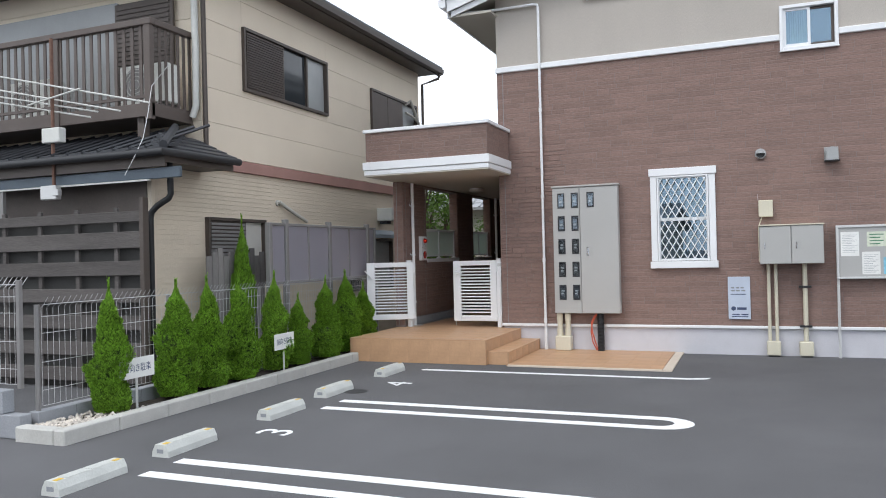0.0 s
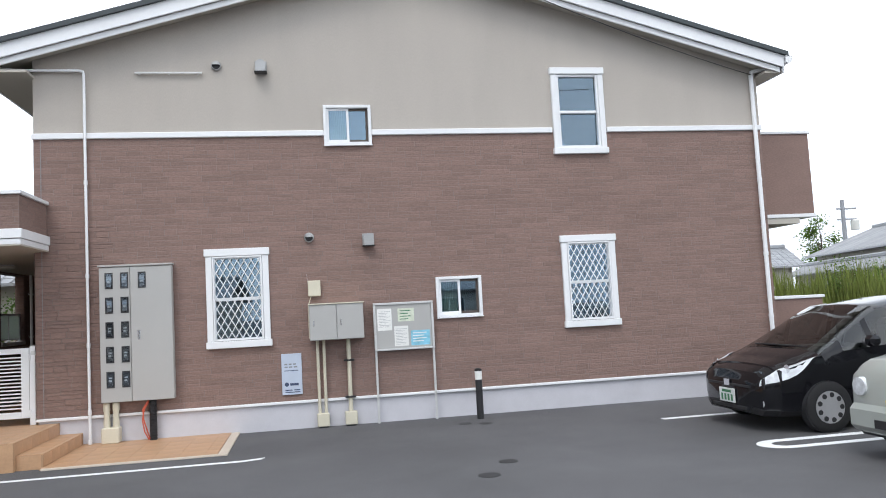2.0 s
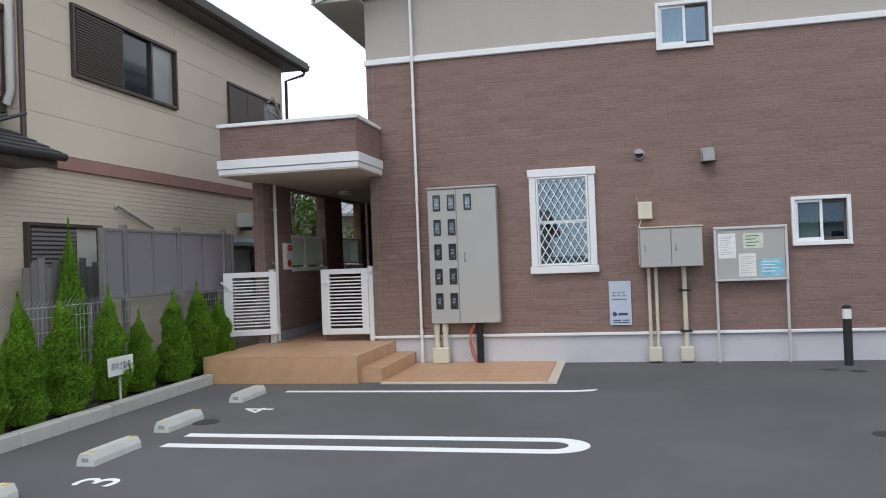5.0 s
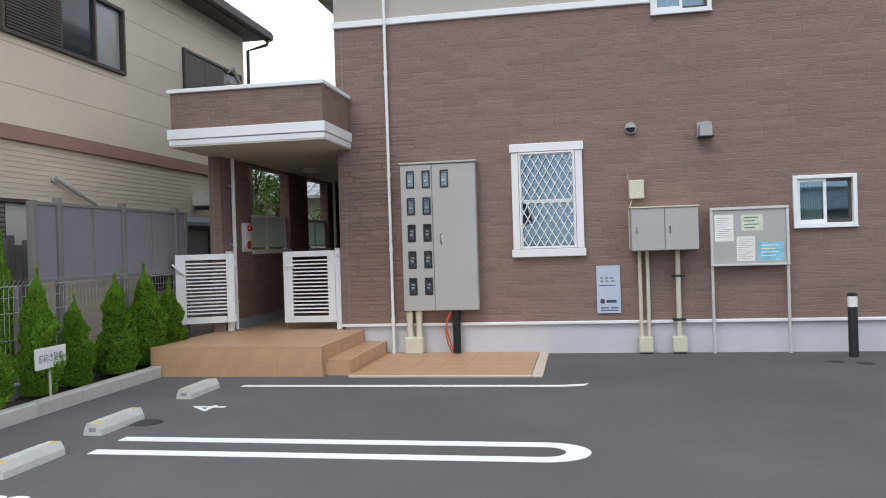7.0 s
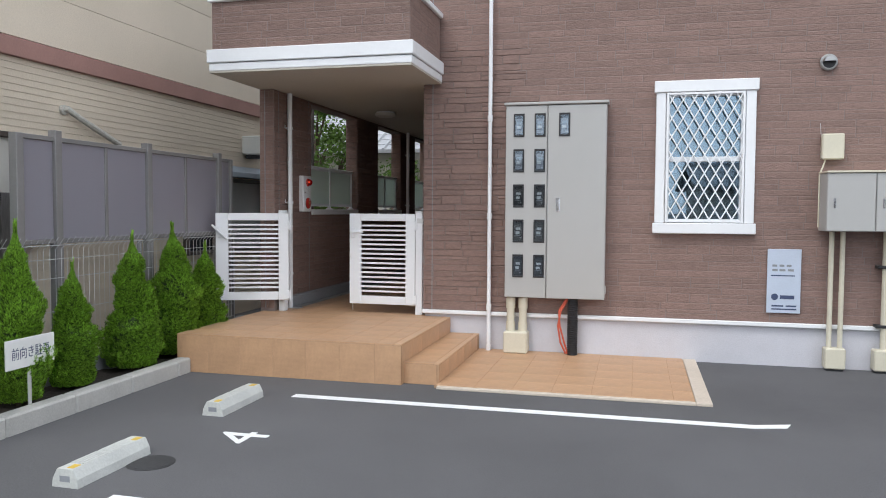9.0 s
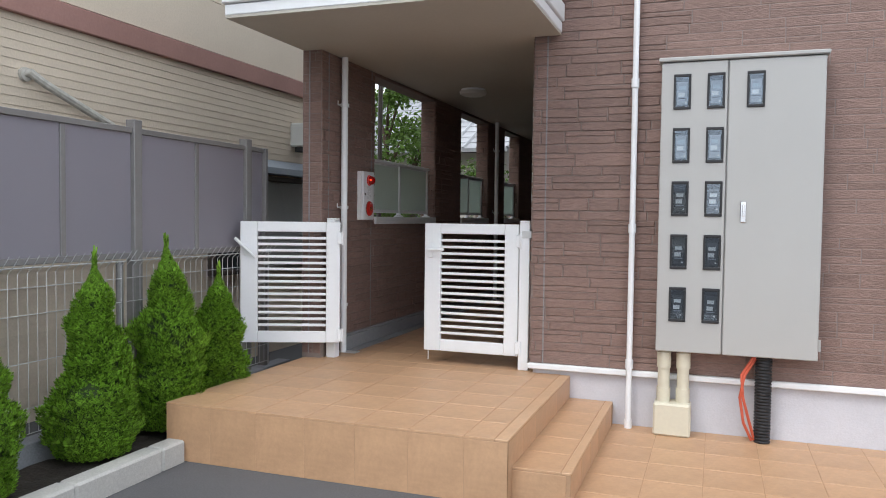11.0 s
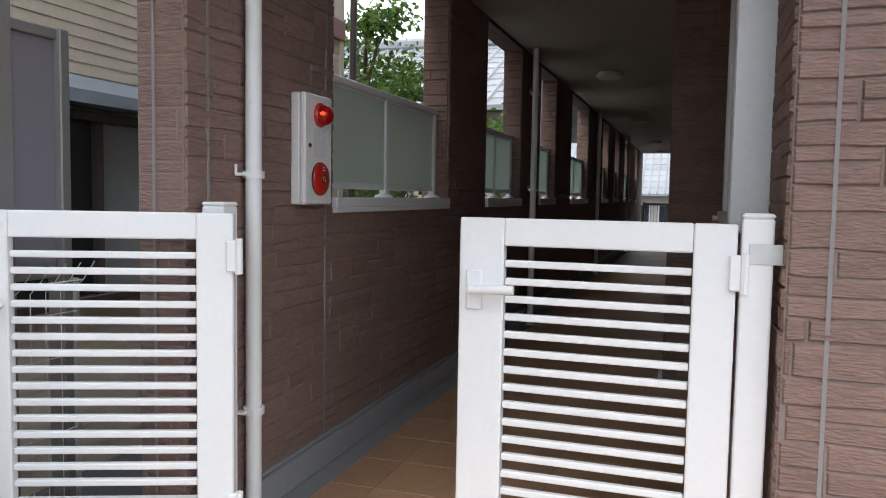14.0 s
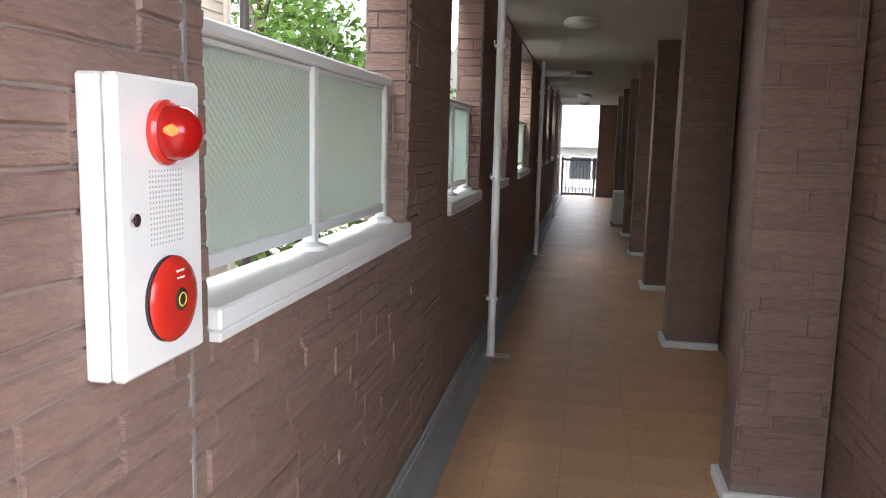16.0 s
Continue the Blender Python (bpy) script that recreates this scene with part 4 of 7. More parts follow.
part("cover", Build().box(-0.09, 0.09, -0.075, 0.0, 0.0, 0.225, 0.01), CREAM, jb)
part("cable", Build().tube([(-0.05, -0.03, 0.005), (-0.07, -0.03, -0.06), (-0.095, -0.025, -0.13), (-0.095, -0.025, -0.6)], 0.007, 7), CREAM, jb, smooth=True)
part("aerial_wire", Build().tube([(-0.09, -0.02, 0.2), (-0.1, -0.02, 0.32)], 0.002, 5), WIRE, jb)
sg = thing("company_sign", (0.108, FACE - 0.013, 0.49), "pale blue-grey sign panel screwed to the siding", "sign")
part("panel", Build().box(-0.142, 0.142, -0.012, 0.0, 0.0, 0.58, 0.003), BLUEGREY, sg)
for x0, x1, z0, z1, m in ((-0.10, -0.06, 0.42, 0.44, PRINT), (-0.04, 0.0, 0.42, 0.44, PRINT), (0.02, 0.06, 0.42, 0.44, PRINT), (-0.10, -0.055, 0.38, 0.40, PRINT), (-0.04, 0.01, 0.38, 0.40, PRINT), (0.03, 0.08, 0.38, 0.40, PRINT), (-0.11, 0.09, 0.335, 0.345, NAVY), (-0.03, 0.09, 0.128, 0.162, NAVY), (-0.10, 0.0, 0.058, 0.072, NAVY), (0.02, 0.11, 0.058, 0.072, NAVY), (-0.10, 0.11, 0.03, 0.042, NAVY)):
    part("print_bar", Build().box(x0, x1, -0.0135, -0.0125, z0, z1), m, sg)
part("emblem", Build().lathe([(0.03, -0.0137), (0.028, -0.0125)], at=(-0.075, 0, 0.147), axis=1, seg=18), NAVY, sg)

# ---- notice board ----
nb = thing("notice_board", (1.737, 10.93, 0.0), "grey notice board on two thin steel legs", "notice board")
part("board", Build().box(-0.405, 0.405, 0.0, 0.02, 1.055, 1.69), CABINET, nb)
part("frame", Build().box(-0.44, 0.44, -0.02, 0.03, 1.69, 1.722, 0.004).box(-0.44, 0.44, -0.035, 0.03, 1.03, 1.054, 0.004).box(-0.44, -0.407, -0.02, 0.03, 1.055, 1.689, 0.004).box(0.407, 0.44, -0.02, 0.03, 1.055, 1.689, 0.004), ALU, nb)
for x in (-0.422, 0.422):
    part("leg", Build().box(x - 0.016, x + 0.016, 0.0, 0.03, 0.0, 1.029, 0.003), ALU, nb)
for i, (x0, x1, z0, z1, m) in enumerate(((-0.385, -0.175, 1.32, 1.635, PAPER), (-0.085, 0.155, 1.44, 1.63, GREENPRINT), (-0.145, 0.06, 1.085, 1.375, PAPER), (0.095, 0.375, 1.085, 1.30, BLUEPRINT))):
    nt = thing("notice", (1.737, 10.93, 0.0), ("white paper notice with grey lines on the board", "pale green printed notice on the board", "white paper notice with grey lines on the board", "blue printed poster on the board")[i], "notice", "notices")
    part("sheet", Build().box(x0, x1, -0.0025, -0.001, z0, z1), m, nt)
    if m is PAPER:
        for k in range(11):
            z = z1 - 0.04 - k * 0.022
            part("print_bar", Build().box(x0 + 0.02, x1 - 0.02 - 0.03 * (k % 3), -0.0032, -0.0027, z - 0.004, z), PRINT, nt)
    else:
        for k in range(4):
            z = z1 - 0.03 - k * 0.04
            part("print_bar", Build().box(x0 + 0.03, x1 - 0.05 - 0.04 * (k % 2), -0.0032, -0.0027, z - 0.012, z), PAPER if m is BLUEPRINT else GREENBAR, nt)

# ---- bollard ----
bo = thing("bollard", (2.735, 10.62, 0.0), "slim black bollard with a white band near its top", "bollard")
part("post", Build().lathe([(0.05, 0.0), (0.05, 0.555)], seg=20), BLACK, bo, smooth=True)
part("band", Build().lathe([(0.051, 0.556), (0.051, 0.675)], seg=20), PAPER, bo, "white reflective band", smooth=True)
part("cap", Build().lathe([(0.053, 0.676), (0.053, 0.70), (0.03, 0.715)], seg=20), BLACK, bo, smooth=True)

# ---- gates ----
def gate(name, hinge, tip, z0, z1, side, label, turned=False):
    """A slatted leaf from hinge to tip, its post beside the hinge."""
    dx, dy = tip[0] - hinge[0], tip[1] - hinge[1]
    L = math.hypot(dx, dy)
    g = thing(name, (hinge[0], hinge[1], 0), label, "gate", "entrance gates", rz=math.degrees(math.atan2(dy, dx)))
    h = z1 - z0
    for x0, x1 in ((0.012, 0.115), (L - 0.125, L)):
        part("stile", Build().box(x0, x1, -0.02, 0.02, z0, z1, 0.004), GATEWHITE, g)
    part("top_rail", Build().box(0.116, L - 0.126, -0.018, 0.018, z1 - 0.075, z1, 0.004), GATEWHITE, g)
    part("bottom_rail", Build().box(0.116, L - 0.126, -0.018, 0.018, z0, z0 + 0.085, 0.004), GATEWHITE, g)
    n = 15
    a, c = z0 + 0.085, z1 - 0.075
    for i in range(n):
        z = a + (c - a) * (i + 1) / (n + 1)
        part("slat", Build().box(0.117, L - 0.127, -0.011, 0.011, z - 0.0095, z + 0.0095, 0.003), GATEWHITE, g)
    for z in (z0 + 0.06, z1 - 0.12):
        part("hinge", Build().box(-0.016, 0.03, side * 0.021, side * 0.034, z - 0.045, z + 0.045, 0.004).tube([(-0.006, side * 0.03, z - 0.05), (-0.006, side * 0.03, z + 0.05)], 0.011, 8), GATEWHITE, g)
    k = z1 - 0.193
    lever = [(L - 0.044, side * 0.065, k), (L - 0.165, side * 0.065, k + 0.004)]
    if turned:
        lever = [(L - 0.125, side * 0.062, k - 0.075), (L - 0.044, side * 0.066, k), (L + 0.03, side * 0.066, k + 0.07)]
    part("handle", Build().box(L - 0.068, L - 0.022, side * 0.021, side * 0.03, k - 0.06, k + 0.05, 0.004).tube([(L - 0.044, side * 0.031, k), (L - 0.044, side * 0.065, k)], 0.011, 10).tube(lever, 0.013, 10), GATEWHITE, g, "white lever handle", smooth=True)
    return g


gr = gate("entrance_gate", (-3.374, 11.105), (-4.103, 11.115), 0.422, 1.364, 1, "white slatted metal gate leaf standing shut")
part("drop_bolt", Build().tube([(0.70, 0.0, 0.35), (0.70, 0.0, 0.424)], 0.004, 6), WIRE, gr)
gl = gate("entrance_gate", (-4.716, 10.955), (-5.413, 10.672), 0.455, 1.362, 1, "white slatted metal gate leaf swung open outwards", True)
for x0, x1, y0, y1, zb in ((-3.378, -3.304, 11.075, 11.15, FLOOR), (-4.862, -4.788, 10.985, 11.06, FLOOR)):
    t = thing("gate_post", ((x0 + x1) / 2, (y0 + y1) / 2, zb), "white square metal gate post on the porch tiles", "gate post", "gate posts")
    part("post", Build().box(x0 - (x0 + x1) / 2, (x1 - x0) / 2, -(y1 - y0) / 2, (y1 - y0) / 2, 0.0, 1.05, 0.004), GATEWHITE, t)
    part("cap", Build().box(-(x1 - x0) / 2 - 0.002, (x1 - x0) / 2 + 0.002, -(y1 - y0) / 2 - 0.002, (y1 - y0) / 2 + 0.002, 1.0505, 1.064, 0.006), GATEWHITE, t)
    part("strap", Build().box(-0.02, 0.06 if x0 > -4 else -0.0, -(y1 - y0) / 2 - 0.004, -(y1 - y0) / 2 - 0.001, 0.94, 0.99, 0.001), ALU, t)

# ---- porch pipe and walkway fittings ----
def walkway_pipe(y, out, top=HEAD - 0.005):
    x = WI + out
    t = thing("walkway_downpipe", (x, y, FLOOR), "pale grey downpipe inside the walkway wall", "downpipe", "walkway downpipes")
    part("pipe", Build().tube([(0, 0, 0.0), (0, 0, top - FLOOR)], 0.026, 14), WHITE, t, smooth=True)
    for z in (0.38, 1.15, 1.95):
        part("clip", Build().tube([(0, 0, z - 0.012), (0, 0, z + 0.012)], 0.035, 14).box(-0.035, -0.005, -0.055, -0.02, z - 0.005, z + 0.005, 0.002).box(-0.035, -0.029, -0.058, -0.047, z, z + 0.032, 0.002), WHITE, t, smooth=True)
    part("foot_plate", Build().box(-0.04, 0.12, -0.03, 0.06, 0.0, 0.006, 0.002), ALU, t)


for y, out in ((11.235, 0.044), (15.46, 0.098), (20.0, 0.098), (25.0, 0.098)):
    walkway_pipe(y, out)

for i, (a, c) in enumerate(OPEN):
    s = Build().box(WO - 0.02, WI + 0.024, a + 0.002, c - 0.002, SILL - 0.008, SILL + 0.012, 0.003)
    s.box(WI - 0.004, WI + 0.024, a + 0.002, c - 0.002, SILL + 0.0125, SILL + 0.055, 0.005)
    s.box(WO + 0.01, WI - 0.0045, a + 0.003, c - 0.003, SILL + 0.013, SILL + 0.05, 0.004)
    solid("window_sill", s, WHITE, "white metal sill under a walkway opening", "sill", "walkway sills", kind="structure")
    pn = thing("glass_balustrade", (-4.975, a, SILL + 0.051), "pale frosted glass panel in a white frame on the sill", "balustrade", "walkway balustrades")
    w = c - a
    n = 2 if w > 1 else 1
    top = 0.52
    part("top_rail", Build().box(-0.032, 0.032, -0.004, w + 0.004, top - 0.03, top, 0.006), WHITE, pn)
    for k in range(n + 1):
        y = 0.02 + (w - 0.04) * k / n
        part("post", Build().box(-0.018, 0.018, y - 0.0175, y + 0.0175, 0.0, top - 0.031, 0.003), WHITE, pn)
        part("foot", Build().lathe([(0.05, 0.0), (0.045, 0.012), (0.025, 0.022)], at=(0.0, y, 0.0), seg=14), WHITE, pn, smooth=True)
    for k in range(n):
        y0, y1 = 0.02 + (w - 0.04) * k / n + 0.018, 0.02 + (w - 0.04) * (k + 1) / n - 0.018
        part("pane_rail", Build().box(-0.012, 0.012, y0, y1, 0.04, 0.072, 0.003), WHITE, pn)
        part("pane_rail", Build().box(-0.01, 0.01, y0, y1, top - 0.045, top - 0.0315, 0.003), WHITE, pn)
        part("pane", Build().box(-0.004, 0.004, y0, y1, 0.0725, top - 0.0455), FROST, pn)

for y in (12.95, 16.85, 21.4, 26.2, 29.6):
    t = thing("ceiling_lamp", (-4.33, y, HEAD), "round flush opal ceiling lamp, switched off", "ceiling lamp", "walkway lamps")
    part("base", Build().lathe([(0.115, -0.02), (0.12, 0.0)], seg=28), WHITE, t, smooth=True)
    part("cover", Build().lathe([(0.02, -0.07), (0.09, -0.065), (0.128, -0.05), (0.135, -0.021)], seg=28), OPAL, t, smooth=True)

# window with a deep frame on the walkway side
wk = thing("window_6", (0, 0, 0), "grey-white framed sliding window beside the walkway", "window", kind="structure")
x0, x1, y0, y1, z0, z1 = -3.396, LEFT + 0.0, 11.49, 12.66, 1.326, 2.36
part("window_frame", Build().box(x0, x1, y0, y0 + 0.10, z0, z1, 0.006).box(x0 + 0.02, x1, y1 - 0.04, y1, z0, z1, 0.006).box(x0, x1, y0 + 0.101, y1 - 0.041, z0, z0 + 0.05, 0.006).box(x0, x1, y0 + 0.101, y1 - 0.041, z1 - 0.05, z1, 0.006), ALU, wk)
for a, c, xx in ((y0 + 0.105, y0 + 0.56, -3.36), (y0 + 0.50, y1 - 0.045, -3.335)):
    s = part("sash", Build().box(xx, xx + 0.02, a, a + 0.04, z0 + 0.051, z1 - 0.051, 0.003).box(xx, xx + 0.02, c - 0.04, c, z0 + 0.051, z1 - 0.051, 0.003).box(xx, xx + 0.02, a + 0.041, c - 0.041, z0 + 0.051, z0 + 0.10, 0.003).box(xx, xx + 0.02, a + 0.041, c - 0.041, z1 - 0.10, z1 - 0.051, 0.003), ALU, wk)
    part("pane", Build().box(xx + 0.008, xx + 0.013, a + 0.041, c - 0.041, z0 + 0.101, z1 - 0.101), SHADEGLASS, s)
part("screw_cap", Build().lathe([(0.012, -0.02), (0.010, 0.0)], at=(x0 - 0.0, y1 - 0.12, z0 + 0.02), axis=0, seg=10), PAPER, wk)

# ---- fire alarm box ----
al = thing("fire_alarm_box", (-4.882, 11.541, 1.380), "white fire alarm box with lit red lamp and red bell", "alarm box")
part("case", Build().box(0.0, 0.034, 0.0, 0.214, 0.0, 0.404, 0.004), ALARMBOX, al)
part("cover", Build().box(0.0355, 0.058, 0.0, 0.214, 0.0, 0.404, 0.006), ALARMBOX, al)
lamp = part("lamp_base", Build().lathe([(0.045, 0.0585), (0.045, 0.066), (0.040, 0.071)], at=(0, 0.110, 0.33), axis=0, seg=24), RED, al, smooth=True)
part("lamp_lens", Build().lathe([(0.0385, 0.0715), (0.0375, 0.084), (0.033, 0.096), (0.022, 0.107), (0.008, 0.112)], at=(0, 0.110, 0.33), axis=0, seg=24), REDLENS, lamp, "lit red lens", smooth=True)
part("bulb", Build().tube([(0.080, 0.110 - 0.0365, 0.333), (0.090, 0.110 - 0.034, 0.333), (0.097, 0.110 - 0.0305, 0.332)], [0.004, 0.0085, 0.004], 14), LAMPON, lamp, "glowing bulb", smooth=True)
bell = part("bell", Build().lathe([(0.060, 0.063), (0.062, 0.066), (0.057, 0.072), (0.042, 0.0765), (0.020, 0.078)], at=(0, 0.112, 0.095), axis=0, seg=32), RED, al, "red alarm bell", smooth=True)
part("bell_gasket", Build().lathe([(0.062, 0.0585), (0.062, 0.0628)], at=(0, 0.112, 0.095), axis=0, seg=32), BLACK, al)
part("bell_badge", Build().lathe([(0.017, 0.0782), (0.015, 0.0795)], at=(0, 0.112, 0.095), axis=0, seg=20), BLACK, bell)
part("badge_ring", Build().tube([(0.0797, 0.112 + 0.0095 * math.cos(k * math.pi / 10), 0.095 + 0.0095 * math.sin(k * math.pi / 10)) for k in range(21)], 0.0012, 5, cap=False), YELLOW, bell)
for z in (0.125, 0.135):
    part("print_bar", Build().box(0.0765, 0.0775, 0.102, 0.122, z, z + 0.003), PAPER, bell)
part("key_lock", Build().lathe([(0.010, 0.0585), (0.009, 0.064), (0.006, 0.065)], at=(0, 0.03, 0.215), axis=0, seg=14), CHROME, al, "small chrome lock", smooth=True)
# Raised grey dots; their tone is the shade inside the speaker holes.
g = Build()
for i in range(12):
    for j in range(15):
        y, z = 0.07 + i * 0.0075, 0.175 + j * 0.0072
        g.box(0.0578, 0.0583, y, y + 0.003, z, z + 0.003)
part("speaker_grille", g, surface("hole_shade_grey", (0.42, 0.42, 0.42), 0.9), al)["kind"] = "stuff"

# ---- outdoor unit and gate at the walkway's end ----
def outdoor_unit(at, rz, sx=0.78, sz=0.58, label="pale outdoor air-conditioning unit standing on the floor"):
    t = thing("air_conditioner", at, label, "air conditioner", rz=rz)
    part("body", Build().box(-sx / 2, sx / 2, -0.13, 0.13, 0.05, sz, 0.015), ACWHITE, t)
    gr_ = part("fan_grille", Build().lathe([(0.215, -0.135), (0.21, -0.1305)], at=(-0.1, 0, 0.05 + sz * 0.46), axis=1, seg=28), GREYALU, t)
    for r in (0.06, 0.11, 0.16, 0.2):
        ring = [(-0.1 + r * math.cos(2 * math.pi * k / 20), -0.138, 0.05 + sz * 0.46 + r * math.sin(2 * math.pi * k / 20)) for k in range(21)]
        part("grille_ring", Build().tube(ring, 0.004, 5, cap=False), ACWHITE, gr_)
    for x in (-sx / 2 + 0.1, sx / 2 - 0.1):
        part("foot", Build().box(x - 0.03, x + 0.03, -0.15, 0.15, 0.0, 0.049, 0.004), GREYALU, t)


outdoor_unit((-3.62, 24.0, FLOOR), 90, 0.7, 0.58)
eg = thing("end_gate", (-4.5, END - 0.1, FLOOR), "grey metal gate at the walkway's far end", "gate")
part("post", Build().box(-0.34, -0.29, -0.02, 0.02, 0.0, 1.0, 0.004), GREYALU, eg)
part("post", Build().box(0.47, 0.52, -0.02, 0.02, 0.0, 1.0, 0.004), GREYALU, eg)
for z in (0.06, 0.94):
    part("rail", Build().box(-0.289, 0.469, -0.015, 0.015, z - 0.03, z + 0.03, 0.003), GREYALU, eg)
for i in range(8):
    x = -0.22 + i * 0.088
    part("bar", Build().box(x - 0.008, x + 0.008, -0.008, 0.008, 0.091, 0.909), GREYALU, eg)
b = Build().box(-3.95, LEFT - 0.02, END - 0.2, END, FLOOR, HEAD - 0.002)
solid("wall_end", b, SIDING, "brown sided return wall at the walkway's end", "wall", kind="structure")

# ---- car park markings ----
def stripe(pts_list, label):
    b = Build()
    for poly in pts_list:
        b.prism(poly, 2, 0.0006, 0.004)
    return solid("parking_line", b, LINE, label, "road marking", "parking lines")


def ring_line(x0, x1, y0, y1, w, left=False):
    """Two parallel lines joined by a rounded end."""
    cy, ro = (y0 + y1) / 2, (y1 - y0) / 2
    s = -1 if left else 1
    xe = x0 if left else x1
    ce = xe - s * ro * 1.25
    xs = x1 if left else x0
    outer = [(ce + s * ro * 1.25 * math.sin(math.pi * k / 12), cy - ro * math.cos(math.pi * k / 12)) for k in range(13)]
    ri = ro - w
    inner = [(ce + s * ri * 1.1 * math.sin(math.pi * k / 12), cy - ri * math.cos(math.pi * k / 12)) for k in range(13)]
    quads = [[outer[k], outer[k + 1], inner[k + 1], inner[k]] for k in range(12)]
    quads.append([(xs, y0), (ce, y0), (ce, y0 + w), (xs, y0 + w)])
    quads.append([(xs, y1 - w), (ce, y1 - w), (ce, y1), (xs, y1)])
    return [q if s > 0 else q[::-1] for q in quads]


stripe(ring_line(-3.64, -0.19, 6.26, 6.735, 0.115), "white double parking line with a rounded end on asphalt")
stripe(ring_line(-3.66, -0.21, 3.90, 4.36, 0.115), "white double parking line with a rounded end on asphalt")
stripe(ring_line(4.91, 9.8, 6.93, 7.405, 0.115, True), "white double parking line beside the black car")
stripe([[(-3.67, 8.78), (-0.42, 8.80), (-0.42, 8.885), (-3.67, 8.865)], [(-0.42, 8.80), (-0.22, 8.86), (-0.18, 8.96), (-0.42, 8.885)]], "single white parking line hooked at its end")
stripe([[(4.88, 9.25), (9.8, 9.25), (9.8, 9.36), (4.88, 9.36)]], "single white parking line beside the wall")
for txt, x, y in (("4", -3.50, 7.76), ("3", -3.47, 5.29)):
    t = thing("stall_number", (x, y, 0.001), "white stall number painted on the asphalt", "road marking", "stall numbers")
    writing("numeral", txt, 0.50, LINE, t, pose(0, 0, 0.002, 0, 0, 90) @ Matrix.Diagonal((1.0, 0.9, 1, 1)), 0.0015)
for x, y, r in ((2.44, 10.28, 0.09), (2.70, 10.15, 0.09), (2.33, 7.55, 0.10), (2.0, 7.0, 0.11), (-3.76, 7.20, 0.13)):
    t = thing("drain_cover", (x, y, 0.0), "small round cast-iron drain cover flush in the asphalt", "drain cover", "drain covers")
    part("ring", Build().lathe([(r, 0.0005), (r, 0.003), (r - 0.015, 0.003)], seg=24), IRON, t)
    part("lid", Build().lathe([(r - 0.017, 0.0008), (r - 0.018, 0.0045)], seg=24), IRON, t)

stop = thing("parking_stop", (-3.95, 8.44, 0.0), "pale concrete wheel stop with ribbed top and yellow reflectors", "wheel stop", "wheel stops")
prof = [(-0.078, 0.0), (0.078, 0.0), (0.072, 0.045), (0.045, 0.095), (-0.045, 0.095), (-0.072, 0.045)]
part("body", Build().prism(prof, 1, -0.29, 0.29), STOPC, stop)
for i in range(4):
    x = -0.033 + i * 0.022
    for y0, y1 in ((-0.20, -0.01), (0.01, 0.20)):
        part("rib", Build().box(x - 0.007, x + 0.007, y0, y1, 0.0952, 0.0995, 0.001), STOPC, stop)
for y in (-0.245, 0.245):
    part("reflector", Build().box(0.0, 0.036, y - 0.028, y + 0.028, 0.0952, 0.0985, 0.001), YELLOW, stop, "worn yellow reflector")
part("end_hole", Build().box(-0.03, 0.03, -0.2915, -0.2905, 0.03, 0.06), PRINT, stop)
for y in (7.05, 5.95, 4.63, 3.66):
    copy_thing(stop, pose(-3.94 + (0.07 if y < 6.5 else 0.0), y, 0, 0, 0, 1.0 if y < 5 else -0.6))

# ---- planting bed ----
KF, KB = -4.885, -5.005
kerb = thing("kerb", (0, 0, 0), "pale concrete kerb round the planting bed", "kerb", kind="structure")
y = 4.38
for i in range(9):
    y1 = min(y + 0.6, PF + 0.0)
    if y1 - y > 0.05:
        part("kerb_stone", Build().box(KB, KF, y + 0.002, y1 - 0.002, -0.03, 0.125, 0.012), KERB, kerb)
    y = y1
part("kerb_stone", Build().box(-5.44, KB - 0.002, 4.382, 4.50, -0.03, 0.125, 0.012), KERB, kerb)
soil = Build()
nx, ny = 6, 60
rs = random.Random(5)
zz = [[0.07 + rs.uniform(-0.015, 0.02) for _ in range(ny + 1)] for _ in range(nx + 1)]
P = lambda i, j: (-5.41 + (0.405) * i / nx, 4.50 + (11.1 - 4.50) * j / ny, zz[i][j])
for i in range(nx):
    for j in range(ny):
        soil.face(P(i, j), P(i + 1, j), P(i + 1, j + 1), P(i, j + 1))
solid("soil", soil, SOIL, "dark planting soil in the bed", "soil", kind="structure", smooth=True)
peb = Build()
for _ in range(420):
    x, y = rs.uniform(-5.38, -5.02), 4.52 + abs(rs.gauss(0, 0.34))
    r = rs.uniform(0.012, 0.026)
    z = 0.085 + rs.uniform(0, 0.03)
    base = len(peb.v)
    pts = [(1, 0, 0), (-1, 0, 0), (0, 1, 0), (0, -1, 0), (0, 0, 0.8), (0, 0, -0.8)]
    for p in pts:
        k = r * rs.uniform(0.75, 1.2)
        peb.v.append((x + p[0] * k, y + p[1] * k, z + p[2] * k))
    peb.f += [[base + i for i in q] for q in ((0, 2, 4), (2, 1, 4), (1, 3, 4), (3, 0, 4), (2, 0, 5), (1, 2, 5), (3, 1, 5), (0, 3, 5))]
tagged(solid("pebbles", peb, PEBBLE, "pale pebbles scattered over the end of the bed", "pebbles", kind="stuff", tidy=False))


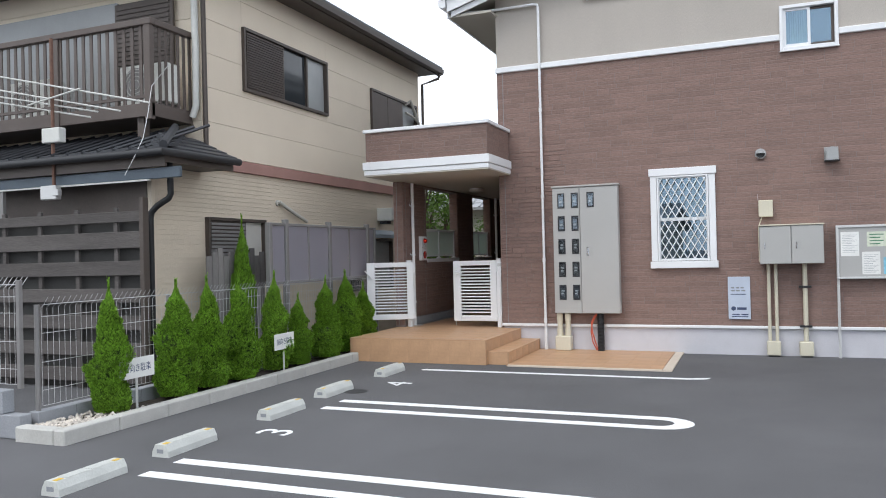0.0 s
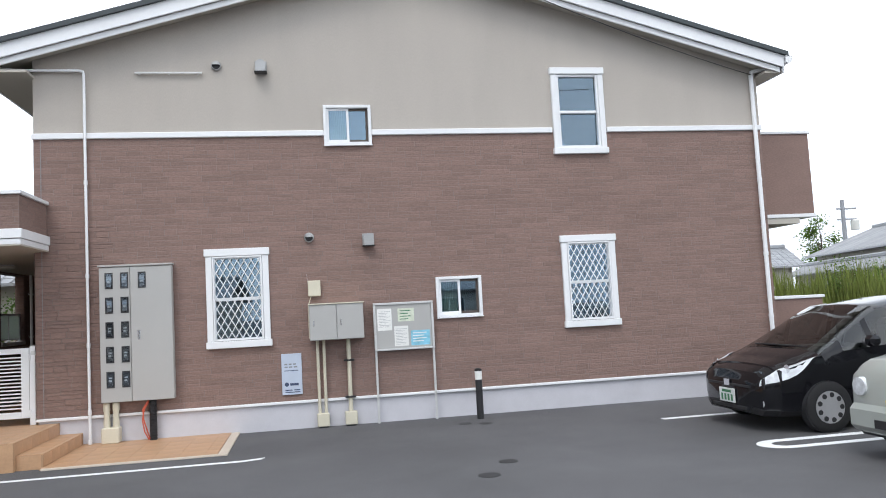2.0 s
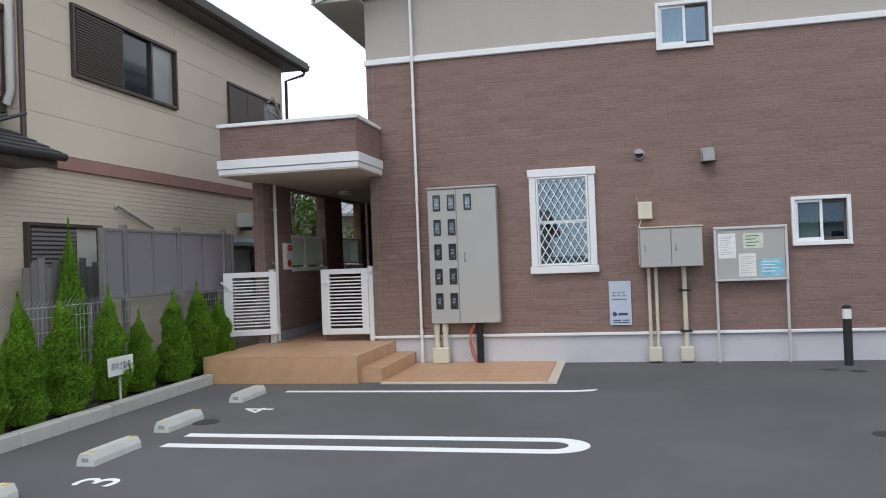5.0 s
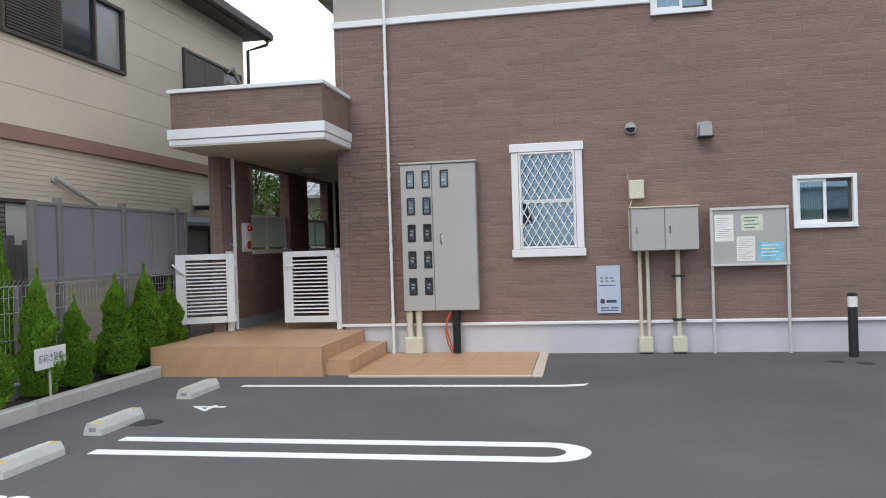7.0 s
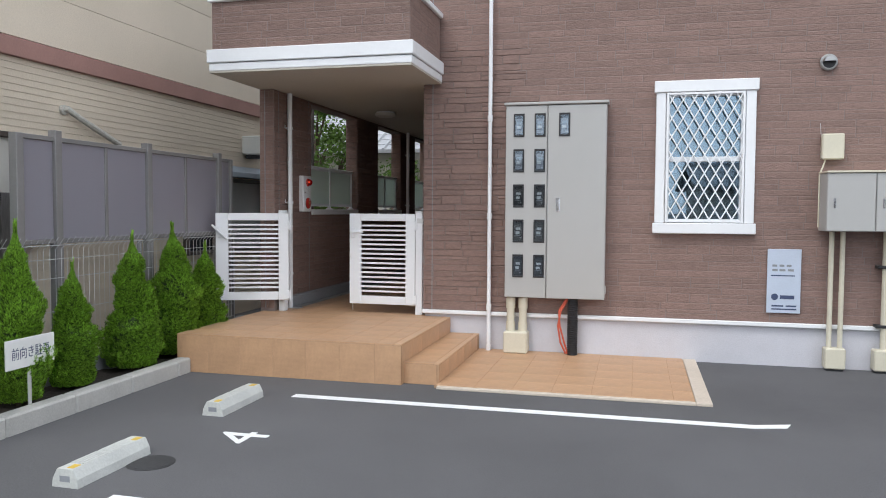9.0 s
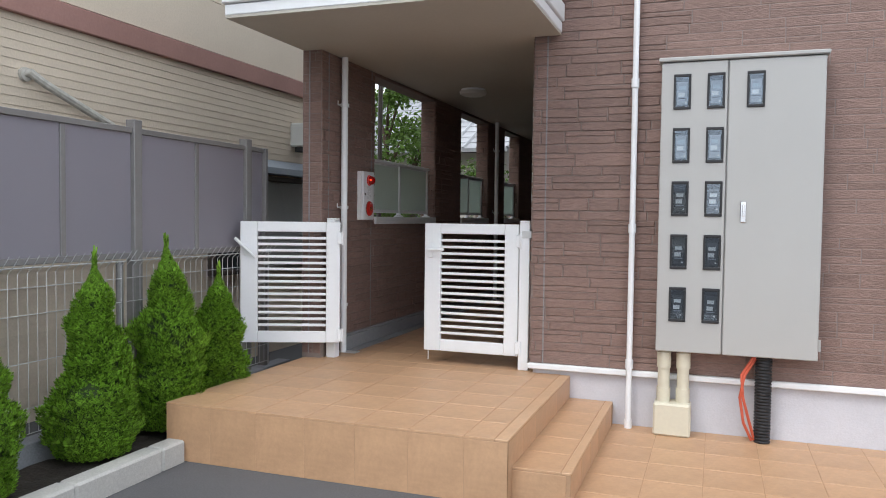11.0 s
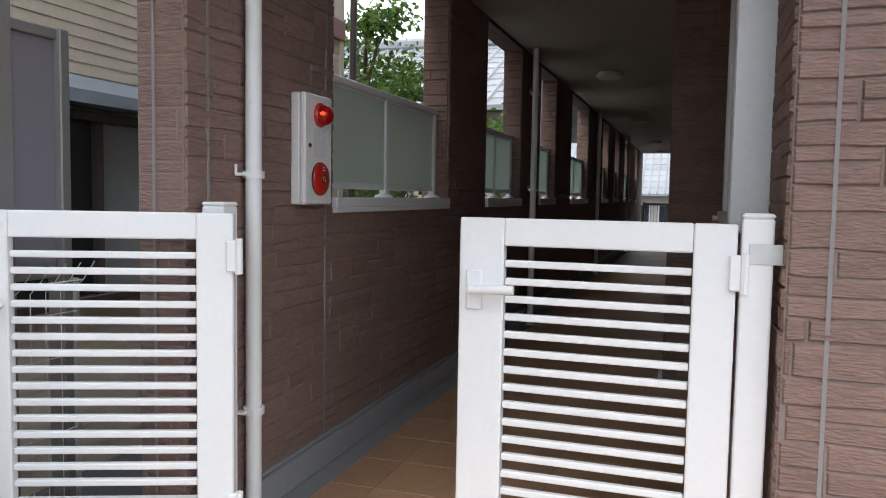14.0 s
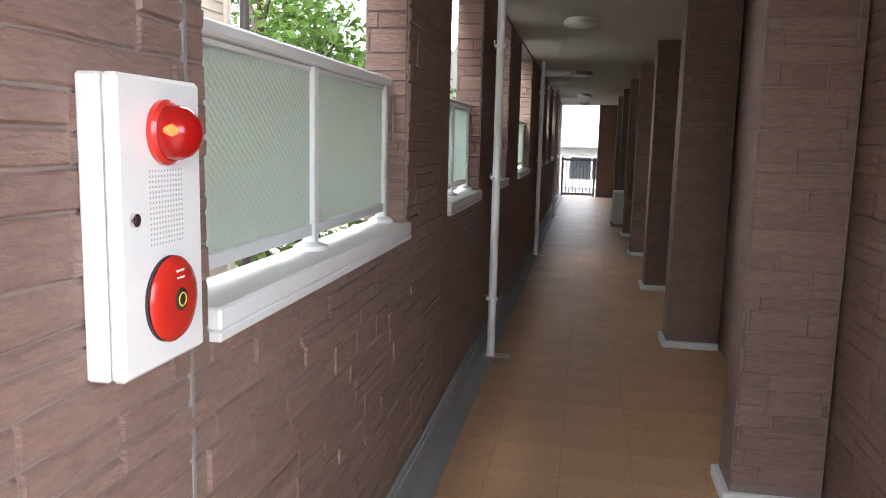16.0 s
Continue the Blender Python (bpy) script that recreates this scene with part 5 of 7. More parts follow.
def conifer_meshes(seed, H=1.0, R=0.2):
    """A pointed thuja: a core coloured as the shade inside, and a coat of small flat sprays."""
    rnd = random.Random(seed)
    crown, core = Build(), Build()
    lean = (rnd.uniform(-0.02, 0.02), rnd.uniform(-0.02, 0.02))
    bumps = [(rnd.uniform(0, 6.28), rnd.uniform(0.1, 0.85), rnd.uniform(-0.45, 0.5)) for _ in range(60)]

    def radius(a, h):
        t = h / H
        r = R * (0.80 + 0.75 * t) if t < 0.26 else max(R * (1 - min(1.0, (t - 0.26) / 0.68) ** 1.6), R * 0.02)
        k = 1.0
        for ba, bh, bk in bumps:
            d = math.cos(a - ba)
            if d > 0.6:
                k += bk * (d - 0.6) * 1.6 * math.exp(-((t - bh) / 0.05) ** 2)
        return max(0.006, r * k)

    n, mrows = 12, 14
    for j in range(mrows + 1):
        h = H * (0.04 + 0.80 * j / mrows)
        for i in range(n):
            a = 2 * math.pi * i / n
            r = radius(a, h) * 0.66
            core.v.append((r * math.cos(a) + lean[0] * h, r * math.sin(a) + lean[1] * h, h))
    for j in range(mrows):
        for i in range(n):
            q = j * n + i
            q2 = j * n + (i + 1) % n
            core.f.append([q, q2, q2 + n, q + n])
    for _ in range(7600):
        t = rnd.random() ** 1.5
        h = H * (0.02 + 0.96 * t)
        a = rnd.uniform(0, 2 * math.pi)
        r = radius(a, h) * rnd.choice((rnd.uniform(0.66, 0.95), rnd.uniform(0.86, 1.02)))
        p = Vector((r * math.cos(a) + lean[0] * h, r * math.sin(a) + lean[1] * h, h))
        out = Vector((math.cos(a), math.sin(a), rnd.uniform(0.7, 1.9))).normalized()
        side = Vector((-math.sin(a), math.cos(a), 0)) * rnd.choice((-1, 1))
        tw = rnd.uniform(-0.9, 0.9)
        up = out.cross(side).normalized()
        side = (side * math.cos(tw) + up * math.sin(tw)).normalized()
        L = rnd.uniform(0.024, 0.05) * (1.0 if t < 0.7 else 0.75 if t < 0.85 else 0.45)
        if t > 0.82:
            out = (out + Vector((0, 0, 2.5))).normalized()
        base = len(crown.v)
        nrm = out.cross(side) * 0.006
        tips = ((1.0, 0.0), (0.78, 0.42), (0.78, -0.42), (0.45, 0.5), (0.45, -0.5))
        for along, across in tips:
            e = p + out * L * along + side * L * across + nrm * rnd.uniform(-1, 1)
            q = p + out * L * (along - 0.55 if along > 0.5 else 0.0)
            wv = (out * -across + side * along).normalized() * L * 0.11
            if abs(across) < 0.01:
                wv = side * L * 0.12
            m = (q + e) / 2
            b0 = len(crown.v)
            crown.v += [tuple(q), tuple(m + wv), tuple(e), tuple(m - wv)]
            crown.f.append([b0, b0 + 1, b0 + 2, b0 + 3])
    for _ in range(22):
        h = H * rnd.uniform(0.88, 0.97)
        a = rnd.uniform(0, 6.28)
        p = Vector((lean[0] * h, lean[1] * h, h))
        e = p + Vector((0.018 * math.cos(a), 0.018 * math.sin(a), rnd.uniform(0.03, 0.08)))
        s = Vector((-math.sin(a), math.cos(a), 0)) * 0.006
        crown.face(p - s, p + s, e + s * 0.5, e - s * 0.5)
    return crown, core


protos = []
for k in range(3):
    cr, co = conifer_meshes(40 + k)
    protos.append((cr.mesh("crown", LEAF, tidy=False), co.mesh("crown_core", LEAFSHADE, True, False)))
trunk_mesh = Build().tube([(0, 0, -0.08), (0, 0, 0.3), (0.01, 0, 0.9)], [0.022, 0.018, 0.006], 8).mesh("trunk", BARK, True)
TREES = [(5.20, 1.21, 0.95, -5.2), (6.04, 1.20, 1.1, -5.18), (6.56, 1.21, 1.04, -5.19), (7.08, 1.19, 1.06, -5.19), (7.81, 1.23, 0.9, -5.21), (8.32, 0.92, 0.88, -5.2), (9.02, 1.10, 1.12, -5.21), (9.62, 1.19, 1.12, -5.21), (10.08, 0.98, 1.12, -5.19)]
for i, (y, h, w, x) in enumerate(TREES):
    t = thing("conifer", (x, y, 0.09), "small bright green pointed conifer in the planting bed" if h > 1 else "short bright green conifer in the planting bed", "conifer", "row of conifers")
    t.matrix_basis = pose(x, y, 0.09, 0, 0, 77 * i + 150) @ Matrix.Diagonal((w * 0.93, w * 0.93, h, 1))
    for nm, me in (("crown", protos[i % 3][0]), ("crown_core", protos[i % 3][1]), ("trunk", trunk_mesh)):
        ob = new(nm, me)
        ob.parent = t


t = thing("conifer", (-5.79, 7.98, 0.0), "tall thin straggly conifer behind the wire fence", "conifer")
t.matrix_basis = pose(-5.79, 7.98, 0.0, 0, 0, 40) @ Matrix.Diagonal((0.78, 0.78, 2.05, 1))
for nm, me in (("crown", protos[1][0]), ("trunk", trunk_mesh)):
    ob = new(nm, me)
    ob.parent = t


def parking_sign(x, y, z, rz):
    t = thing("parking_sign", (x, y, 0.07), "small white sign on a stake asking for nose-in parking", "sign", "parking signs", rz=rz)
    part("stake", Build().box(-0.014, 0.014, 0.006, 0.016, 0.0, z - 0.07, 0.002), ALU, t)
    part("panel", Build().box(-0.21, 0.21, -0.006, 0.005, z - 0.07, z + 0.12, 0.002), PAPER, t)
    writing("lettering", "前向き駐車", 0.07, NAVY, t, pose(0, -0.0068, z + 0.02, 90, 0, 0) @ Matrix.Diagonal((0.95, 1.2, 1, 1)), 0.0005)


parking_sign(-5.09, 5.40, 0.385, 88)
parking_sign(-5.0, 7.70, 0.375, 91)

# ---- neighbouring house ----
NX = -6.35
nh = thing("neighbour_house", (NX, 11.0, 0.0), "two-storey sand-coloured house with dark tiled roof", "house")


def npart(name, b, m, label="", parent=None, **k):
    """A part given in the world's coordinates."""
    off = Vector((NX, 11.0, 0.0))
    b.v = [tuple(Vector(v) - off) for v in b.v]
    return part(name, b, m, parent or nh, label, **k)


NW1 = (8.82, 11.13, 3.86, 4.77)
NW2 = (12.75, 14.85, 3.82, 4.66)
NW3 = (7.97, 9.26, 1.10, 2.04)
npart("upper_wall", Build().box(-14, NX - 0.03, 8.0, 15.0, 2.6, 5.5), NBWALL)
rows = [2.86, 3.31, 3.77, 4.22, 4.68, 5.13, 5.5]
for a, c in zip(rows, rows[1:]):
    for y0, y1, z0, z1 in holed((8.0, 15.0, a, c), [NW1, NW2]):
        npart("siding_board", Build().box(NX - 0.03, NX, y0, y1, z0 + 0.0015, z1 - 0.0015, 0.003), NBWALL)
    npart("siding_board", Build().box(-14, NX - 0.031, 7.97, 7.999, a + 0.0015, c - 0.0015, 0.003), NBWALL)
npart("belt_course", Build().box(NX - 0.03, NX + 0.025, 7.0, 15.02, 2.69, 2.85, 0.006), NBBAND, "dusty pink belt course")
npart("lower_wall", Build().box(-14, NX - 0.022, 7.02, 15.0, 0.0, 2.6), NBLOW)
b = Build()
z = 0.12
while z < 2.68:
    for y0, y1, z0, z1 in holed((7.03, 15.0, z, z + 0.059), [NW3, (11.55, 13.5, 0.85, 1.80)]):
        if z1 - z0 > 0.02:
            base = len(b.v)
            b.v += [(NX - 0.0185, y0, z1), (NX - 0.0185, y1, z1), (NX - 0.014, y1, z0), (NX - 0.014, y0, z0), (NX - 0.0212, y1, z0), (NX - 0.0212, y0, z0)]
            b.f += [[base, base + 3, base + 2, base + 1], [base + 3, base + 5, base + 4, base + 2]]
    z += 0.06
npart("lap_siding", b, NBLOW)["kind"] = "stuff"
npart("corner_board", Build().box(NX - 0.06, NX + 0.006, 6.99, 7.05, 0.0, 2.68, 0.004), NBWALL)
npart("corner_board", Build().box(NX - 0.06, NX + 0.006, 14.97, 15.03, 0.0, 5.4, 0.004), NBWALL)

# eaves and roof
EX, EZ = -6.0, 5.47
npart("soffit", Build().box(-15, EX + 0.02, 7.3, 15.3, EZ - 0.06, EZ - 0.03), WOODBROWN)
npart("fascia", Build().box(EX, EX + 0.03, 7.28, 15.32, EZ - 0.09, EZ + 0.06), WOODBROWN)
npart("fascia", Build().box(-15, EX - 0.001, 7.27, 7.3, EZ - 0.09, EZ + 0.06), WOODBROWN)
npart("gutter", Build().prism([(EX + 0.031, EZ + 0.03), (EX + 0.14, EZ + 0.03), (EX + 0.125, EZ - 0.06), (EX + 0.06, EZ - 0.085), (EX + 0.031, EZ - 0.06)], 1, 7.2, 15.36), BRONZE, "dark brown gutter")
b = Build()
for k in range(8):
    x0, x1 = EX + 0.09 - k * 0.3, EX + 0.09 - (k + 1) * 0.3 - 0.03
    z0 = EZ + 0.06 + k * 0.135
    y0, y1 = 7.2 + k * 0.28, 15.4 - k * 0.28
    b.prism([(x0, z0), (x1, z0 + 0.15), (x1, z0 + 0.19), (x0, z0 + 0.04)], 1, y0, y1)
npart("roof_tiles", b, NBROOF)["kind"] = "stuff"
npart("roof_core", Build().prism([(EX, EZ + 0.03), (-9.8, EZ + 1.6), (-14, EZ + 0.03)], 1, 9.2, 13.5), NBROOF)
npart("downpipe", Build().tube([(EX + 0.08, 15.25, EZ - 0.06), (EX + 0.06, 15.2, EZ - 0.18), (NX + 0.08, 15.08, EZ - 0.3), (NX + 0.06, 15.06, 0.1)], 0.03, 10), BRONZE, smooth=True)
npart("downpipe", Build().tube([(EX + 0.05, 7.5, EZ - 0.06), (NX + 0.06, 7.93, EZ - 0.35), (NX + 0.055, 7.945, 2.95)], 0.032, 10), BRONZE, smooth=True)
b = Build().tube([(NX - 0.06, 7.90, 4.9), (NX - 0.05, 7.90, 4.2), (NX - 0.06, 7.90, 3.5), (NX - 0.12, 7.9, 3.35)], 0.045, 10)
npart("pipe_cover", b, ACWHITE, "white duct cover", smooth=True)
npart("cable", Build().tube([(-6.5, 7.5, 3.95), (-6.47, 7.17, 3.62), (-6.36, 6.98, 3.25), (-6.2, 6.72, 2.9), (-6.12, 6.5, 2.66), (-6.25, 6.48, 2.45)], 0.0045, 6), WIRE, "loose grey cable hanging from the balcony", smooth=True)

# upper windows with a louvred shutter box
def louvre(parent, y0, y1, z0, z1, x, n):
    for i in range(n):
        z = z0 + (z1 - z0) * (i + 0.5) / n
        npart("louvre_slat", Build().box(x - 0.012, x + 0.006, y0, y1, z - (z1 - z0) / n * 0.33, z + (z1 - z0) / n * 0.33, 0.002), BRONZE if n > 20 else GREYALU, parent=parent)


def nwindow(y0, y1, z0, z1, cuts, panes, slats):
    w = npart("window_frame", Build().box(NX - 0.05, NX + 0.05, y0, y0 + 0.04, z0, z1, 0.004).box(NX - 0.05, NX + 0.05, y1 - 0.04, y1, z0, z1, 0.004).box(NX - 0.05, NX + 0.05, y0 + 0.041, y1 - 0.041, z0, z0 + 0.045, 0.004).box(NX - 0.05, NX + 0.05, y0 + 0.041, y1 - 0.041, z1 - 0.045, z1, 0.004), BRONZE, "dark brown window frame")
    edges = [y0 + 0.041] + cuts + [y1 - 0.041]
    for k, (a, c) in enumerate(zip(edges, edges[1:])):
        if panes[k] == "louvre":
            npart("shutter", Build().box(NX - 0.03, NX + 0.02, a, c, z0 + 0.046, z1 - 0.046), BRONZE, parent=w)
            louvre(w, a + 0.03, c - 0.03, z0 + 0.06, z1 - 0.06, NX + 0.03, slats)
        elif panes[k] == "panel":
            npart("shutter", Build().box(NX - 0.03, NX + 0.03, a + 0.004, c - 0.004, z0 + 0.05, z1 - 0.05, 0.004), WOODBROWN, parent=w)
        else:
            m = {"dark": SHADEGLASS, "milk": FROSTGREY, "pale": OPAL}[panes[k]]
            npart("mullion", Build().box(NX - 0.03, NX + 0.03, c - 0.02, c + 0.02, z0 + 0.046, z1 - 0.046, 0.003), BRONZE, parent=w) if k < len(panes) - 1 else None
            npart("pane", Build().box(NX - 0.02, NX - 0.012, a, c - 0.02, z0 + 0.046, z1 - 0.046), m, parent=w)
    return w


HOODGREY = surface("blue_grey_sheet", (0.34, 0.39, 0.44), 0.45, 0.2, coarse=(2.0, 0.1), fine=(40.0, 0.05))
FROSTGREY = surface("milky_glass", (0.30, 0.31, 0.31), 0.25, fine=(60.0, 0.04), bump=(120.0, 0.1))
nwindow(*NW1, [9.85, 10.5], ["louvre", "dark", "milk"], 22)
nwindow(*NW2, [13.45, 14.15], ["panel", "panel", "milk"], 0)
nwindow(*NW3, [8.80], ["louvre", "pale"], 16)
nwindow(11.55, 13.5, 0.85, 1.80, [12.2], ["dark", "milk"], 0)
npart("window_hood", Build().prism([(NX, 1.97), (NX + 0.17, 1.88), (NX + 0.17, 1.82), (NX, 1.82)], 1, 11.5, 13.55), HOODGREY, "pale blue-grey sheet hood")
hose = thing("pipe_stub", (NX - 0.01, 9.63, 2.31), "wrapped pipe stub hanging from the neighbour's wall", "pipe")
part("pipe", Build().tube([(-0.02, 0, 0.0), (0.05, 0.0, 0.01), (0.07, 0.1, -0.05), (0.07, 0.35, -0.14), (0.07, 0.70, -0.26)], 0.028, 9), PIPEWRAP, hose, smooth=True)
part("cap", Build().lathe([(0.05, -0.03), (0.045, 0.02)], axis=0, seg=14), PIPEWRAP, hose)
hv = thing("vent_box", (NX - 0.02, 12.95, 2.14), "white vent hood box on the neighbour's wall", "vent")
part("box", Build().box(0.0, 0.32, 0.0, 0.26, 0.0, 0.25, 0.015), ACWHITE, hv)
part("outlet", Build().box(0.04, 0.2, 0.04, 0.22, -0.05, -0.001, 0.004), BLACK, hv)
cab = thing("cable_loop", (NX + 0.01, 14.3, 4.6), "wrapped pipes curling out of the upper wall", "pipe")
part("pipe", Build().tube([(0, 0, 0), (0.08, 0.12, 0.1), (0.09, 0.3, -0.1), (0.07, 0.62, -0.42)], 0.03, 8).tube([(0, 0.05, -0.15), (0.06, 0.25, -0.2), (0.06, 0.6, -0.3)], 0.025, 8), PIPEWRAP, cab, smooth=True)

# balcony on the front
BX, BY = -6.52, 7.22
bal = npart("balcony", Build().box(-12.5, BX, BY, 7.96, 3.27, 3.44, 0.006), WOODBROWN, "dark brown balcony")
npart("top_rail", Build().box(-12.5, BX + 0.03, BY - 0.03, BY + 0.05, 4.40, 4.48, 0.008), WOODBROWN, parent=bal)
npart("top_rail", Build().box(BX - 0.05, BX + 0.03, BY + 0.051, 7.96, 4.40, 4.48, 0.008), WOODBROWN, parent=bal)
npart("mid_rail", Build().box(-12.5, BX, BY, BY + 0.03, 3.50, 3.54), WOODBROWN, parent=bal)
for x in (BX - 0.05, -8.1, -9.8, -11.5):
    npart("post", Build().box(x - 0.05, x + 0.05, BY - 0.02, BY + 0.06, 3.23, 4.47, 0.006), WOODBROWN, parent=bal)
x = BX - 0.17
while x > -12.4:
    npart("slat", Build().box(x - 0.025, x + 0.025, BY + 0.005, BY + 0.02, 3.441, 4.399, 0.002), WOODBROWN, parent=bal)
    x -= 0.135
for k in range(6):
    y = BY + 0.16 + k * 0.11
    npart("slat", Build().box(BX - 0.018, BX - 0.003, y - 0.025, y + 0.025, 3.441, 4.399, 0.002), WOODBROWN, parent=bal)
npart("brace", Build().box(BX - 0.28, BX - 0.18, BY + 0.05, BY + 0.15, 2.85, 3.269), WOODBROWN, parent=bal)
npart("balcony_door", Build().box(-12.5, -7.751, 7.93, 7.968, 3.445, 5.05), FROSTGREY, "curtained sliding doors")
npart("shutter_box", Build().box(-7.75, -6.75, 7.88, 7.929, 3.445, 5.0, 0.01), BRONZE)
for k in range(24):
    npart("louvre_slat", Build().box(-7.7, -6.8, 7.866, 7.879, 3.46 + k * 0.063, 3.495 + k * 0.063), BRONZE)
outdoor_unit((-6.9, 7.6, 3.44), 0, 0.75, 0.56, "pale outdoor air-conditioning unit on the balcony floor")
outdoor_unit((-8.9, 7.6, 3.44), 0, 0.75, 0.56, "pale outdoor air-conditioning unit on the balcony floor")

# skirt roof round the corner of the ground floor
b = Build()
SX, SY, SZ = -5.80, 6.6, 2.72
for k in range(5):
    y0, y1 = SY + k * 0.22, SY + (k + 1) * 0.22 + 0.04
    z0 = SZ + k * 0.075
    b.prism([(y0, z0), (y1, z0 + 0.08), (y1, z0 + 0.125), (y0, z0 + 0.055)], 0, -14, SX - k * 0.16)
    if k < 4:
        x0 = SX - k * 0.16
        b.prism([(x0, z0), (x0 - 0.19, z0 + 0.08), (x0 - 0.19, z0 + 0.125), (x0, z0 + 0.055)], 1, y0 + 0.01, 7.93)
for k in range(34):
    x = SX - 0.25 - k * 0.24
    b.tube([(x, SY - 0.01, SZ + 0.055), (x, SY + 1.1, SZ + 0.46)], 0.02, 5)
b.tube([(SX + 0.02, SY - 0.02, SZ + 0.06), (SX - 0.7, SY + 1.0, SZ + 0.46)], 0.05, 7)
npart("skirt_roof_tiles", b, NBROOF, "dark grey tiled skirt roof")["kind"] = "stuff"
npart("skirt_fascia", Build().box(-14, SX - 0.03, SY + 0.05, SY + 0.08, SZ - 0.17, SZ - 0.002).box(SX - 0.07, SX - 0.04, SY + 0.081, 7.9, SZ - 0.12, SZ - 0.002), BRONZE)
npart("skirt_soffit", Build().box(-14, SX - 0.08, SY + 0.09, 7.9, SZ - 0.10, SZ - 0.07), WOODBROWN)
npart("skirt_gutter", Build().tube([(-14, SY - 0.04, SZ), (SX + 0.04, SY - 0.04, SZ - 0.02), (SX + 0.04, 7.92, SZ - 0.01)], 0.045, 10), BLACK, smooth=True)
npart("downpipe", Build().tube([(-6.0, 6.92, 2.62), (-6.0, 6.93, 2.26), (-6.03, 6.93, 2.21), (-6.2, 6.93, 2.13), (-6.29, 6.93, 2.06), (-6.31, 6.93, 1.98), (-6.31, 6.93, 0.0)], 0.037, 10), BLACK, smooth=True)
# No recess is modelled: its shade is put into this flat wall's dark brown.
npart("front_wall", Build().box(-14, NX - 0.065, 6.99, 7.019, 0.0, 2.56), WOODBROWN, "flat front wall, dark brown for the shade of the entrance recess")

# lean-to gutter and board fence in front
aw = thing("lean_to_roof", (-7.6, 6.75, 2.4), "blue-grey lean-to roof edge on a post", "canopy")
part("beam", Build().box(-4.5, 1.93, -0.05, 0.0, 0.02, 0.145, 0.006), surface("blue_grey_metal", (0.10, 0.125, 0.15), 0.5, 0.2, coarse=(2.0, 0.12)), aw)
part("roof_edge", Build().box(-4.5, 1.2, 0.001, 0.22, 0.10, 0.13), BRONZE, aw)
part("sheet_edge", Build().box(-4.5, 1.5, -0.06, -0.03, 0.0, 0.019), ACWHITE, aw)
part("post", Build().box(-0.95, -0.87, -0.045, -0.002, -2.4, 0.019), GREYALU, aw)
fb = thing("board_fence", (-7.6, 6.56, 0.0), "weathered grey board fence with dark gaps", "fence")
for i, (z0, z1) in enumerate(((0.09, 0.25), (0.39, 0.55), (0.70, 0.86), (1.01, 1.17), (1.32, 1.485), (1.63, 1.82), (1.93, 2.05))):
    part("board", Build().box(-3.2, 1.495, -0.012, 0.012, z0, z1, 0.004), OLDWOOD, fb)
for i in range(8):
    x = -3.1 + i * 0.6
    part("batten", Build().box(x - 0.03, x + 0.03, 0.013, 0.05, 0.0, 2.1, 0.004), OLDWOOD, fb)
# Dark sheet added behind the boards: its colour is the shade in the gaps.
part("backing", Build().box(-3.2, 1.495, 0.10, 0.12, 0.0, 2.05), GLOOM, fb)
part("end_post", Build().box(1.5, 1.56, -0.04, 0.05, 0.0, 2.2, 0.005), BRONZE, fb)
GREYBOARD = surface("silver_grey_boards", (0.20, 0.185, 0.178), 0.9, coarse=(2.0, 0.2), fine=(30.0, 0.2), bump=(40.0, 0.5), vary=0.15, stretch=(4, 4, 0.4))
bs = thing("board_screen", (-5.95, 7.47, 0.0), "weathered upright boards below the louvred window", "fence")
for i in range(11):
    part("board", Build().box(-0.01, 0.01, i * 0.11, i * 0.11 + 0.10, 0.0, 1.52 + 0.05 * ((i * 7) % 3), 0.003), GREYBOARD, bs)
for z in (0.4, 1.2):
    part("rail", Build().box(-0.035, -0.011, 0.0, 1.2, z, z + 0.06, 0.003), GREYBOARD, bs)

# rotary clothes dryer
cd = thing("clothes_dryer", (-7.52, 6.64, 0.0), "rusty pole clothes dryer with white folding arms, clamped to the lean-to", "clothes dryer")
part("pole", Build().tube([(0, 0, 2.3), (0, 0, 4.2)], 0.022, 9), surface("rusty_pole", (0.16, 0.085, 0.06), 0.8, fine=(25.0, 0.3)), cd, smooth=True)
part("clamp", Build().box(-0.2, 0.06, -0.03, 0.058, 2.25, 2.42, 0.01).box(0.0, 0.1, -0.035, 0.03, 2.29, 2.37, 0.008), ALU, cd, "galvanised clamp plate")
part("hub", Build().box(-0.13, 0.16, -0.055, 0.055, 2.93, 3.11, 0.01), ACWHITE, cd)
for x0, z0, x1, z1, y in ((-1.1, 0.48, 1.42, -0.11, -0.03), (-1.1, 0.32, 0.98, -0.15, 0.02), (-1.1, 0.24, 0.62, -0.12, 0.06), (-1.1, 0.17, 0.47, -0.16, 0.10), (-0.31, 0.02, 0.48, 0.13, -0.06)):
    part("arm", Build().tube([(x0 * 1.07, y, 3.39 + z0 * 1.07), (x1 * 1.07, y, 3.39 + z1 * 1.07)], 0.0105, 6), ACWHITE, cd)


